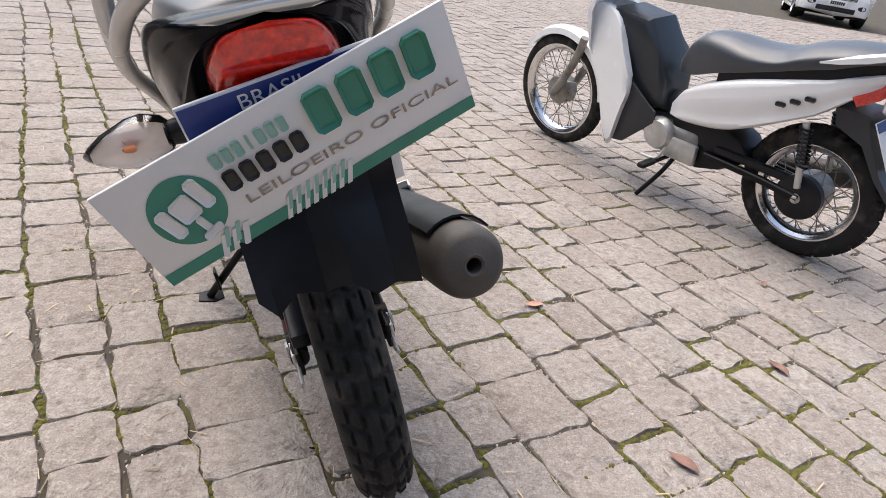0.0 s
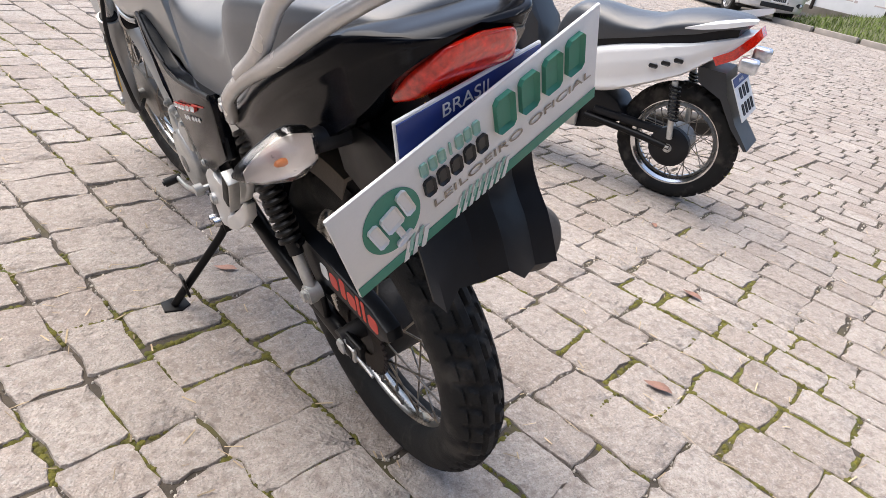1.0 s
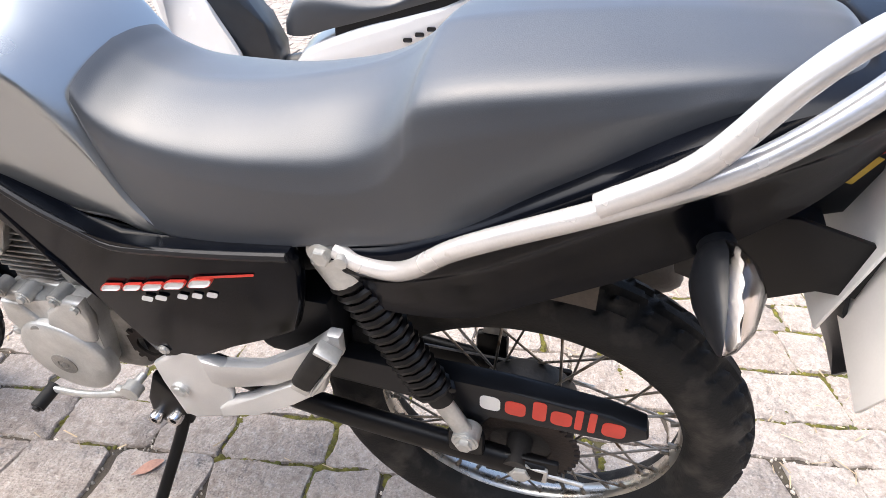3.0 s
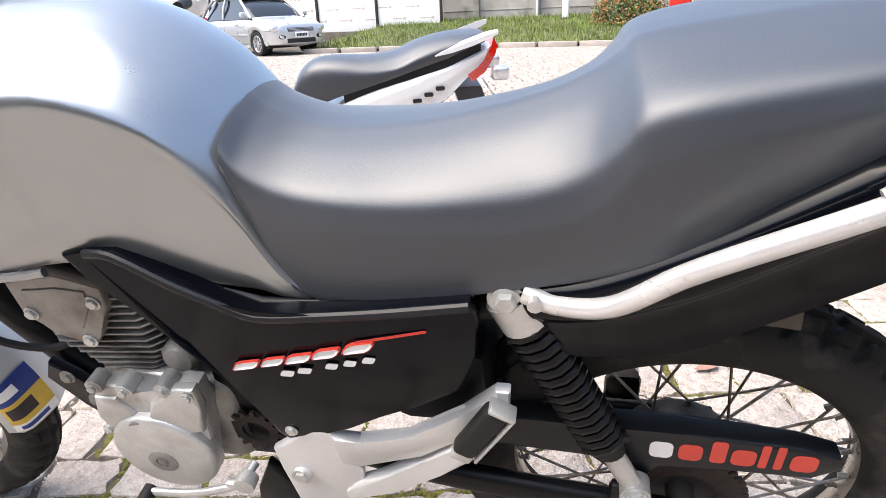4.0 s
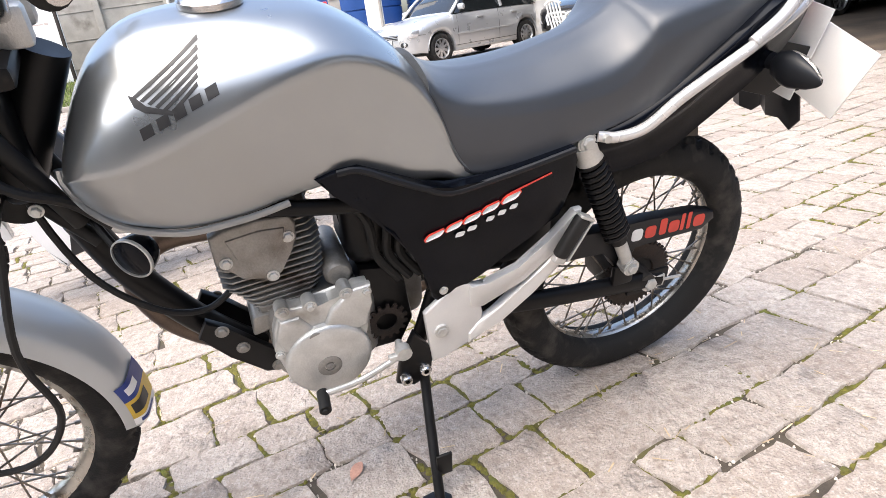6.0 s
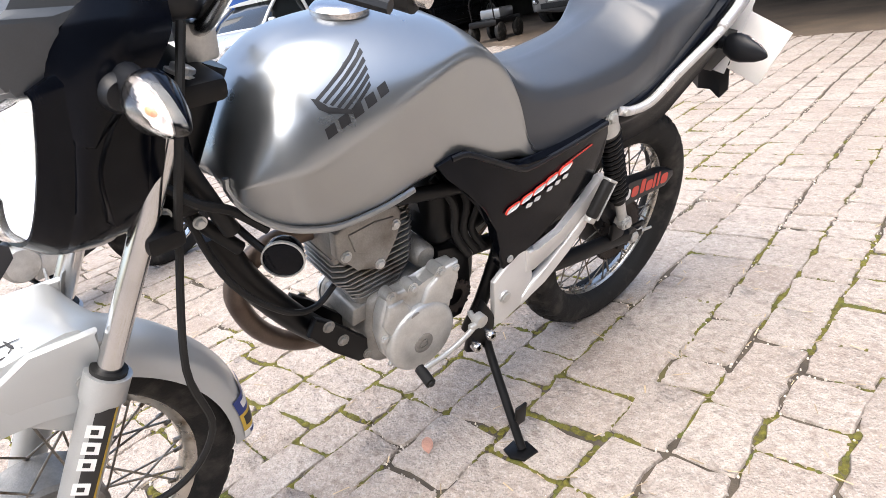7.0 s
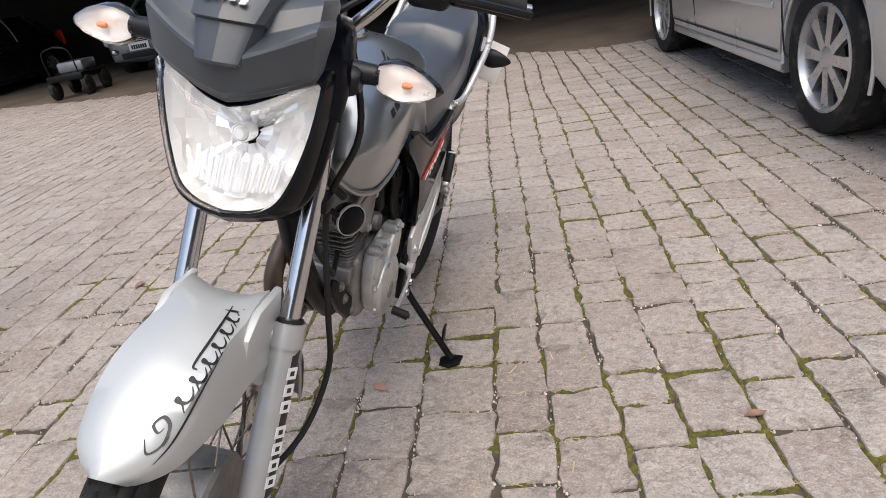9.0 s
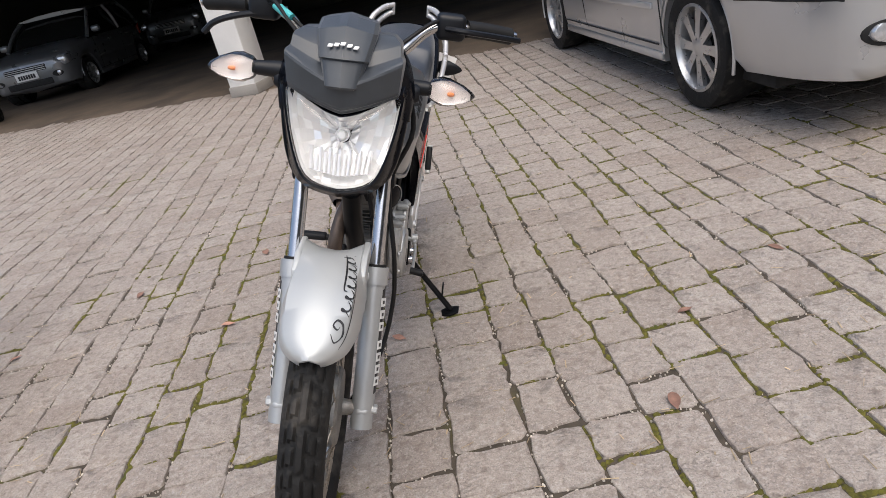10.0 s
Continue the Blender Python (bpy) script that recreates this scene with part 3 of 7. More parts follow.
sprocket("rear_sprocket", 0.008, 0.297, 0.080, 42, -0.062)
sprocket("front_sprocket", 0.568, 0.376, 0.036, 15, -0.084)
link_a = joined(box((0.018, 0.011, 0.010), bevel=0.002))
chain_mesh = None
CHAIN = [((0.568, 0.412), (0.0, 0.389)), ((0.568, 0.340), (0.0, 0.205))]
for (y0, z0), (y1, z1) in CHAIN:
    n = 42
    for k in range(n):
        t = (k + 0.5) / n
        m = Matrix.Translation((-0.068, y0 + (y1 - y0) * t, z0 + (z1 - z0) * t - 0.012 * math.sin(math.pi * t))) @ Matrix.Rotation(math.atan2(z1 - z0, y1 - y0), 4, "X")
        if chain_mesh is None:
            chain_mesh = part("chain_link", link_a, M_RUST, bike)
            chain_mesh.matrix_local = m
        else:
            twin(chain_mesh, "chain_link", m, bike)

# frame
for s in (-1, 1):
    part("frame_tube", tube([(s * 0.045, 0.93, 0.72), (s * 0.09, 0.72, 0.66), (s * 0.11, 0.45, 0.63), (s * 0.115, 0.20, 0.66), (s * 0.10, -0.1, 0.79)], 0.014, 10), M_BLACKFRAME, bike)
    part("frame_tube", tube([(s * 0.10, 0.44, 0.64), (s * 0.10, 0.46, 0.50), (s * 0.095, 0.50, 0.36), (s * 0.08, 0.53, 0.27)], 0.017, 10), M_BLACKFRAME, bike)
    part("engine_mount", plate([(0.880, 0.435), (0.862, 0.468), (0.830, 0.440), (0.782, 0.385), (0.745, 0.352), (0.752, 0.318), (0.790, 0.325), (0.840, 0.380)], s * 0.040, s * 0.058, 0.004), M_BLACKFRAME, bike, "black engine mounting plate")
    for y, z in ((0.842, 0.441), (0.817, 0.396), (0.768, 0.335)):
        bolt("mount_bolt", (s * 0.058, y, z), 0.0085, bike, M_ALUDARK, (s, 0, 0), 0.008)
part("down_tube", tube([(0, 0.985, 0.66), (0, 0.95, 0.56), (0, 0.90, 0.47), (0, 0.85, 0.40), (0, 0.79, 0.335)], 0.024, 14), M_BLACKFRAME, bike, "black front down tube")
part("head_tube", rod((0, 0.945, 0.90), (0, 1.055, 0.69), 0.032, 18), M_BLACKFRAME, bike)

# engine
eng = part("engine", joined(box((0.18, 0.19, 0.17), (0, 0.675, 0.385), 0.035, 4), box((0.12, 0.16, 0.12), (0.02, 0.56, 0.40), 0.03, 3)), M_ALUDARK, bike, "air-cooled single-cylinder engine of cast aluminium", 45)
CASE = [(0.752, 0.478), (0.764, 0.445), (0.769, 0.405), (0.758, 0.352), (0.737, 0.322), (0.692, 0.304), (0.648, 0.318), (0.624, 0.348), (0.612, 0.40), (0.602, 0.466), (0.600, 0.497), (0.622, 0.499), (0.640, 0.490), (0.667, 0.474), (0.697, 0.487), (0.735, 0.487)]
DRUM = (0, 0.684, 0.369)
case = part("crankcase_cover", plate(CASE, -0.085, -0.127, 0.010, segments=3), M_ALU, eng, "silver left crankcase cover with a round boss", 40)
part("generator_cover", lathe([(0.074, -0.115), (0.074, -0.136), (0.072, -0.142), (0.066, -0.1465), (0.040, -0.1485), (0, -0.1485)], 56, centre=DRUM), M_ALU, case, "round boss", 40)
part("cover_rib", plate([(0.598, 0.503), (0.626, 0.501), (0.668, 0.470), (0.682, 0.440), (0.664, 0.428), (0.630, 0.415), (0.610, 0.420), (0.600, 0.466)], -0.115, -0.139, 0.007, segments=3), M_ALU, case)
part("cover_rib", plate([(0.764, 0.43), (0.752, 0.470), (0.72, 0.470), (0.70, 0.44), (0.715, 0.41), (0.75, 0.40)], -0.115, -0.1345, 0.008, segments=3), M_ALU, case)
for y, z, x in ((0.700, 0.487, -0.134), (0.640, 0.497, -0.137), (0.744, 0.488, -0.131)):
    part("bolt_boss", rod((-0.10, y, z), (x, y, z), 0.0115, 14), M_ALU, case)
def slot_plug(name, y, z, x, r):
    part(name, joined(lathe([(0, x - 0.0015), (r * 0.35, x - 0.0015), (r * 0.36, x + 0.003), (r * 0.42, x + 0.003), (r * 0.44, x - 0.002), (r * 0.9, x - 0.002), (r, x - 0.0005), (r, x + 0.004)], 36, centre=(0, y, z)), box((0.002, r * 0.7, r * 0.16), (x - 0.001, y, z), 0.0005, 1)), M_ALUDARK, case, "slotted plug")
slot_plug("crank_plug", 0.687, 0.360, -0.1495, 0.021)
slot_plug("timing_plug", 0.700, 0.424, -0.1445, 0.0135)
for y, z, x in ((0.744, 0.488, -0.131), (0.762, 0.400, -0.127), (0.750, 0.338, -0.127), (0.607, 0.492, -0.139), (0.640, 0.497, -0.137), (0.700, 0.487, -0.134), (0.617, 0.372, -0.127)):
    bolt("case_bolt", (x, y, z), 0.0062, case, M_ALU, (-1, 0, 0), 0.008)
part("starter_housing", lathe([(0, -0.082), (0.019, -0.082), (0.024, -0.074), (0.024, 0.08), (0, 0.08)], 24, centre=(0, 0.640, 0.505)), M_ALUDARK, eng)
part("rear_case", plate([(0.605, 0.50), (0.56, 0.49), (0.525, 0.45), (0.515, 0.36), (0.54, 0.31), (0.60, 0.31), (0.62, 0.36)], 0.02, -0.072, 0.008), M_BLACKFRAME, eng, "oily black rear of the crankcase")
part("clutch_cover", joined(lathe([(0.095, 0.09), (0.095, 0.125), (0.085, 0.14), (0, 0.142)], 48, centre=(0, 0.62, 0.38)), box((0.05, 0.28, 0.14), (0.105, 0.65, 0.375), 0.03, 3)), M_ALU, eng)
# cylinder with fins that widen upwards, and its head
cyl = part("cylinder", joined(plate([(0.772, 0.43), (0.69, 0.43), (0.682, 0.52), (0.682, 0.66), (0.792, 0.655), (0.798, 0.56)], -0.060, 0.060, 0.012), plate([(0.796, 0.412), (0.674, 0.432), (0.676, 0.456), (0.790, 0.452)], -0.066, 0.066, 0.006)), M_ALUDARK, eng, "finned cylinder", 45)
LEFT_EDGE = [(0.45, 0.775), (0.50, 0.800), (0.525, 0.822), (0.57, 0.824), (0.64, 0.812)]
RIGHT_EDGE = [(0.45, 0.694), (0.463, 0.682), (0.50, 0.660), (0.585, 0.657), (0.64, 0.668)]
for k in range(15):
    z = 0.4575 + 0.0118 * k
    y1, y0 = blend(LEFT_EDGE, z)[0], blend(RIGHT_EDGE, z)[0]
    fin = plate([(x * (0.062 + 0.014 * min(1.0, k / 6)), y) for x, y in ((-1, y1 - 0.016), (-0.78, y1), (0.78, y1), (1, y1 - 0.016), (1, y0 + 0.016), (0.78, y0), (-0.78, y0), (-1, y0 + 0.016))], -0.0016, 0.0016, 0.0008, "XY", 1)
    part("cooling_fin", fin, M_ALUDARK, cyl, matrix=Matrix.Translation((0, 0.74, z)) @ Matrix.Rotation(radians(-4), 4, "X") @ Matrix.Translation((0, -0.74, 0)))
head = part("cylinder_head", joined(plate([(0.812, 0.632), (0.80, 0.662), (0.77, 0.672), (0.70, 0.672), (0.674, 0.660), (0.672, 0.640)], -0.070, 0.070, 0.010, segments=3), plate([(0.82, 0.555), (0.822, 0.60), (0.812, 0.64), (0.70, 0.64), (0.70, 0.56)], -0.066, 0.066, 0.008)), M_ALUDARK, eng, "cast cylinder head", 45)
COVER3 = [(0.822, 0.630), (0.80, 0.640), (0.75, 0.646), (0.703, 0.643), (0.694, 0.625), (0.697, 0.595), (0.708, 0.578), (0.728, 0.545), (0.742, 0.529), (0.757, 0.533), (0.785, 0.555), (0.812, 0.568), (0.822, 0.585)]
part("head_cover", joined(plate(COVER3, -0.060, -0.090, 0.007, segments=3), plate([(0.80 - 0.0, 0.622), (0.75, 0.628), (0.712, 0.624), (0.716, 0.60), (0.742, 0.562), (0.79, 0.585)], -0.085, -0.094, 0.004)), M_ALUDARK, head, "three-cornered rocker cover plate", 40)
for y, z in ((0.709, 0.606), (0.806, 0.583), (0.743, 0.541)):
    bolt("head_bolt", (-0.090, y, z), 0.0075, head, M_ALU, (-1, 0, 0), 0.008)
HORN = Matrix.Translation((-0.085, 0.915, 0.632)) @ pose(0, 0, 0, 0, 0, 55) @ Matrix.Scale(0.74, 4)
hn = part("horn", lathe([(0, -0.03), (0.030, -0.028), (0.036, -0.018), (0.040, 0.0), (0.040, 0.012), (0.034, 0.016), (0, 0.018)], 36, "Y"), M_BLACKGLOSS, bike, "round black horn with a bright ring", matrix=HORN)
part("horn_ring", lathe([(0.039, 0.010), (0.042, 0.010), (0.042, 0.016), (0.039, 0.017)], 36, "Y", closed=True), M_ALU, hn, matrix=HORN)
part("carburettor", joined(box((0.07, 0.10, 0.09), (-0.01, 0.57, 0.57), 0.02, 3), rod((0, 0.62, 0.57), (0, 0.50, 0.58), 0.028, 16), rod((0, 0.53, 0.58), (0, 0.47, 0.6), 0.038, 16)), M_BLACKSATIN, bike)
part("intake_box", box((0.15, 0.15, 0.15), (0, 0.545, 0.575), 0.03, 3), M_BLACKFRAME, bike, "black intake box behind the cylinder")
for k in range(3):
    part("intake_hose", tube([(-0.07, 0.62 - 0.03 * k, 0.655), (-0.095, 0.585 - 0.03 * k, 0.60), (-0.088, 0.575 - 0.02 * k, 0.53), (-0.09, 0.54 - 0.02 * k, 0.47)], 0.008, 8), M_RUBBER, bike, "black rubber hose")
part("air_box", box((0.17, 0.17, 0.17), (0, 0.38, 0.57), 0.03, 3), M_BLACKSATIN, bike)
part("battery_box", box((0.20, 0.12, 0.12), (0, 0.30, 0.50), 0.02, 2), M_BLACKSATIN, bike)

# exhaust, right side
part("exhaust_pipe", tube([(0.02, 0.80, 0.585), (0.03, 0.89, 0.578), (0.040, 0.946, 0.535), (0.048, 0.954, 0.475), (0.055, 0.918, 0.388), (0.07, 0.838, 0.310), (0.10, 0.70, 0.262), (0.125, 0.50, 0.255), (0.15, 0.35, 0.29), (0.17, 0.26, 0.33)], 0.0185, 16), M_PIPE, bike, "browned steel exhaust pipe")
mdir = (Vector((0.202, -0.172, 0.470)) - Vector((0.168, 0.30, 0.325)))
mq = mdir.normalized().to_track_quat("Z", "Y").to_matrix().to_4x4()
L = mdir.length
part("muffler", lathe([(0.022, 0), (0.045, 0.05), (0.055, 0.10), (0.058, 0.16), (0.058, L - 0.05), (0.056, L - 0.02), (0.050, L - 0.006), (0.040, L), (0.020, L + 0.002), (0.016, L + 0.004), (0.012, L + 0.002), (0.011, L - 0.06), (0, L - 0.06)], 48, "Z"), M_EXHAUST, bike, "dull black muffler with an open end pipe", 40, Matrix.Translation((0.168, 0.30, 0.325)) @ mq)
part("heat_shield", loft([[Vector((math.cos(a) * r, math.sin(a) * r, z)) for a, r in [(radians(30 + 14 * k), 0.067) for k in range(8)] + [(radians(30 + 14 * k), 0.063) for k in range(7, -1, -1)]] for z in (0.02, 0.1, 0.25, 0.36, 0.44)]), M_BLACKSATIN, bike, "black heat shield", 40, Matrix.Translation((0.168, 0.30, 0.325)) @ mq @ Matrix.Rotation(radians(0), 4, "Z"))

# foot-rest hangers, pegs, stand and gear lever
HANGER = [(0.513, 0.413), (0.480, 0.440), (0.453, 0.454), (0.436, 0.464), (0.424, 0.456), (0.41, 0.425), (0.40, 0.38), (0.406, 0.345), (0.42, 0.318), (0.485, 0.302), (0.502, 0.293), (0.509, 0.376)]
ARM_UP = [(0.43, 0.458), (0.396, 0.440), (0.33, 0.458), (0.262, 0.508), (0.228, 0.555), (0.212, 0.555), (0.214, 0.52), (0.245, 0.482), (0.32, 0.432), (0.40, 0.396), (0.425, 0.40)]
ARM_LOW = [(0.43, 0.317), (0.365, 0.350), (0.30, 0.398), (0.25, 0.44), (0.238, 0.478), (0.262, 0.470), (0.31, 0.428), (0.365, 0.386), (0.41, 0.362), (0.43, 0.34)]
for s in (-1, 1):
    h = part("footrest_hanger", joined(plate(HANGER, s * 0.133, s * 0.150, 0.005), plate(ARM_UP, s * 0.132, s * 0.154, 0.006), plate(ARM_LOW, s * 0.131, s * 0.156, 0.006)), M_ALUWHITE, bike, "silver painted foot-rest hanger with two arms")
    part("hanger_boss", lathe([(0, s * 0.158), (0.012, s * 0.158), (0.013, s * 0.156), (0.013, s * 0.15)], 28, centre=(0, 0.483, 0.368)), M_ALUWHITE, h)
    bolt("hanger_bolt", (s * 0.157, 0.483, 0.368), 0.010, h, M_ALU, (s, 0, 0), 0.006)
    bolt("cover_bolt", (s * 0.152, 0.476, 0.458), 0.006, h, M_ALU, (s, 0, 0), 0.006)
    # pillion peg, folded up
    PEG = Matrix.Translation((-0.172, 0.243, 0.516)) @ pose(0, 0, 0, 30, 0, 0) if s < 0 else Matrix.Translation((0.228, 0.225, 0.415)) @ pose(0, 0, 0, 0, 82, -8) @ Matrix.Rotation(math.pi, 4, "Z")
    peg = part("pillion_peg", box((0.026, 0.027, 0.086), (0, 0, 0), 0.008, 3), M_RUBBER, bike, "black rubber pillion foot-rest folded up" if s < 0 else "black rubber pillion foot-rest folded out", matrix=PEG)
    part("peg_plate", joined(box((0.024, 0.004, 0.088), (0, -0.017, 0.0), 0.0015), box((0.026, 0.03, 0.006), (0, -0.004, 0.043), 0.002), box((0.020, 0.024, 0.014), (0, -0.002, -0.047), 0.004)), M_ALU, peg, matrix=PEG)
    # rider peg
    if s > 0:
        part("rider_peg", joined(rod((s * 0.12, 0.525, 0.30), (s * 0.165, 0.525, 0.30), 0.01), box((0.085, 0.032, 0.022), (s * 0.205, 0.525, 0.303), 0.008, 3)), M_RUBBER, bike, "black rubber foot-rest")
stand = part("side_stand", tube([(-0.10, 0.515, 0.275), (-0.125, 0.522, 0.235), (-0.205, 0.54, 0.150), (-0.266, 0.553, 0.086)], 0.0095, 12), M_BLACKFRAME, bike, "black side stand swung out")
part("stand_foot", plate([(-0.330, 0.535), (-0.292, 0.528), (-0.268, 0.545), (-0.272, 0.578), (-0.300, 0.585), (-0.328, 0.572)], 0.0, 0.007, 0.002, "XY"), M_BLACKFRAME, stand, matrix=Matrix.Translation((-0.266, 0.555, 0.078)) @ pose(0, 0, 0, 0, 16.5, 0) @ Matrix.Translation((0.30, -0.555, 0)))
part("stand_hook", box((0.006, 0.03, 0.055), (-0.232, 0.53, 0.142), 0.002), M_BLACKFRAME, stand)
part("stand_bracket", plate([(0.532, 0.376), (0.562, 0.315), (0.572, 0.262), (0.54, 0.245), (0.505, 0.262), (0.498, 0.32)], -0.12, -0.142, 0.006), M_BLACKFRAME, bike)
for y, z in ((0.556, 0.276), (0.519, 0.287)):
    part("stand_pivot", lathe([(0.005, -0.160), (0.009, -0.161), (0.011, -0.158), (0.011, -0.138), (0.005, -0.138)], 20, centre=(0, y, z), closed=True), M_CHROME, bike)
lever = part("gear_lever", tube([(-0.125, 0.560, 0.356), (-0.158, 0.570, 0.350), (-0.168, 0.600, 0.340), (-0.170, 0.650, 0.325), (-0.172, 0.706, 0.322)], 0.0065, 10), M_ALU, bike, "steel gear lever with a rubber toe piece")
part("lever_clamp", joined(rod((-0.150, 0.560, 0.356), (-0.172, 0.560, 0.356), 0.014, 16), box((0.014, 0.03, 0.014), (-0.163, 0.573, 0.350), 0.003)), M_ALU, lever)
part("lever_rubber", joined(rod((-0.164, 0.710, 0.321), (-0.212, 0.714, 0.316), 0.0105, 14), rod((-0.212, 0.714, 0.316), (-0.217, 0.714, 0.3155), 0.006, 10)), M_RUBBER, lever)

# indicators
def indicator(at, s, parent, matrix, name):
    """Almond-shaped lamp on a stalk: clear lens to the front or rear, dark shell behind it."""
    f = 1 if name == "front_indicator" else -1
    d = matrix @ Matrix.Translation(at)
    LEN = 0.098
    def half(front, k=1.0):
        rings = []
        for t, rz, ry in ((0, 0.012, 0.012), (0.08, 0.022, 0.021), (0.28, 0.0295, 0.030), (0.45, 0.0285, 0.032), (0.75, 0.019, 0.023), (0.93, 0.009, 0.011), (1.0, 0.002, 0.002)):
            ring = []
            for i in range(15):
                a = math.pi * (i / 14 - 0.5)
                ring.append(Vector((s * t * LEN, f * (1 if front else -1) * math.cos(a) * ry * k * (1.0 if front else 0.85 - 0.35 * t if f > 0 else 0.85 - 0.62 * t), math.sin(a) * rz * k - 0.006 * t)))
            rings.append(ring)
        return rings
    stalk = part(name, tube([(s * -0.06, 0, 0.0), (s * -0.03, 0, 0), (s * 0.008, 0, 0)], (0.019, 0.014), 14), M_BLACKSATIN, parent, "turn signal with a clear lens on a black stalk", matrix=d)
    def lens_ring(r0, r1):
        return r0 + r1[::-1]
    part("lens", loft([lens_ring(a, b) for a, b in zip(half(True), half(True, 0.93))]), M_LENSPALE, stalk, "clear almond-shaped lens", 60, d).visible_shadow = False
    part("shell", loft(half(False, 1.01), caps=True), M_BLACKSATIN if f < 0 else M_BLACKGLOSS, stalk, "dark shell", 60, d)
    def dish(t, i):
        a = math.pi * (i / 14 - 0.5)
        rz = 0.0245 * math.sin(math.pi * min(1.0, 0.18 + 0.77 * t)) ** 0.8
        depth = 0.013 - 0.010 * math.cos(a) * math.sin(math.pi * t) + (0.003 if (i + int(t * 9 + 0.5)) % 2 else 0.0)
        return Vector((s * (0.06 + 0.84 * t) * LEN, f * depth * 0.7, math.sin(a) * rz - 0.006 * t))
    part("reflector", loft([[dish(k / 9, i) for i in range(15)] for k in range(10)], caps=False, closed_ring=False), M_INDICATOR, stalk, "", 5, d)
    part("bulb", lathe([(0, 0.040), (0.0035, 0.041), (0.0048, 0.046), (0.0035, 0.053), (0, 0.056)], 14, "X", (0, f * 0.012, -0.004)), M_AMBER, stalk, "amber bulb", matrix=d @ Matrix.Scale(s, 4, (1, 0, 0)))
    return stalk
for s in (-1, 1):
    indicator((s * 0.124, -0.140, 0.750), s, bike, Matrix.Identity(4), "rear_indicator")

# ---- front end, turned a little to the left ----
def fork_y(z):
    return WHEELBASE - (z - AXLE_Z) * math.tan(RAKE)
for s in (-1, 1):
    x = s * 0.088
    leg = part("fork_leg", tube([(x, fork_y(0.56) , 0.56), (x, fork_y(0.50), 0.50), (x, fork_y(0.32), 0.32), (x, fork_y(0.26), 0.26)], 0.0245, 20, smooth=False), M_FORKLEG, bike, "silver lower fork leg", matrix=STEER)
    part("fork_seal", rod((x, fork_y(0.573), 0.573), (x, fork_y(0.579), 0.579), 0.0225, 20), M_RUBBER, leg, matrix=STEER)
    part("fork_collar", rod((x, fork_y(0.540), 0.540), (x, fork_y(0.574), 0.574), 0.0285, 20), M_FORKLEG, leg, matrix=STEER)
    part("fork_tube", rod((x, fork_y(0.575), 0.575), (x, fork_y(0.92), 0.92), 0.0155, 20), M_FORK, bike, "bright steel fork tube", matrix=STEER)
    part("axle_lug", box((0.035, 0.05, 0.055), (x, WHEELBASE, 0.285), 0.012, 3), M_FORKLEG, leg, matrix=STEER)
    bolt("front_axle_nut", (x + s * 0.018, WHEELBASE, AXLE_Z), 0.011, leg, M_ALU, (s, 0, 0), 0.014).data.transform(STEER)
part("lower_yoke", box((0.225, 0.05, 0.028), (0, fork_y(0.735) - 0.025, 0.735), 0.01), M_BLACKFRAME, bike, matrix=STEER)
part("upper_yoke", box((0.24, 0.06, 0.03), (0, fork_y(0.90) - 0.02, 0.905), 0.01), M_BLACKFRAME, bike, matrix=STEER)
for s in (-1, 1):
    bolt("yoke_bolt", (s * 0.088, fork_y(0.92), 0.92), 0.014, bike, M_ALU, (0, -math.sin(RAKE), math.cos(RAKE)), 0.012).data.transform(STEER)
# front mudguard: broad shield ahead of the fork, narrow arc behind it
rings = []
N = 60
for k in range(N + 1):
    ang = 185 - (185 - 54) * k / N
    a = radians(ang)
    front = max(0.0, min(1.0, (122 - ang) / 10.0))
    tip = max(0.0, min(1.0, (80 - ang) / 26.0))
    rr = 0.324 + 0.018 * front - 0.012 * tip
    w = (0.058 + 0.012 * front - 0.026 * tip * tip) * math.sqrt(1 - (max(0, k - N + 4) / 4.4) ** 2)
    drop = 0.045 + 0.055 * front - 0.062 * tip
    wing = 0.028 * front * max(0.0, 1 - abs(ang - 110) / 12.0)
    cy, cz = WHEELBASE + rr * math.cos(a), AXLE_Z + rr * math.sin(a)
    out = Vector((0, math.cos(a), math.sin(a)))
    def at(x, d):
        return Vector((x, cy, cz)) - out * d
    rings.append([at(-w * 1.08, drop), at(-w * 1.02, drop * 0.45), at(-w * 0.86, 0.010 - wing), at(-w * 0.45, 0.002 - wing * 0.15), at(0, -0.004 + wing * 0.3), at(w * 0.45, 0.002 - wing * 0.15), at(w * 0.86, 0.010 - wing), at(w * 1.02, drop * 0.45), at(w * 1.08, drop),
                  at(w * 1.03, drop), at(w * 0.97, drop * 0.5), at(w * 0.80, 0.016 - wing), at(0, 0.004 + wing * 0.3), at(-w * 0.80, 0.016 - wing), at(-w * 0.97, drop * 0.5), at(-w * 1.03, drop)])
part("front_mudguard", loft(rings), M_SILVERSOFT, bike, "silver front mudguard", 50, STEER)
for s in (-1, 1):
    flank = [(1.172, 0.628), (1.182, 0.60), (1.19, 0.545), (1.215, 0.478), (1.25, 0.498), (1.285, 0.535), (1.30, 0.58), (1.29, 0.61), (1.25, 0.632)]
    part("mudguard_flank", plate(flank, s * 0.060, s * 0.0735, 0.004), M_SILVERSOFT, bike, matrix=STEER)
    bolt("mudguard_bolt", (s * 0.0735, 1.205, 0.562), 0.009, bike, M_ALU, (s, 0, 0), 0.006).data.transform(STEER)

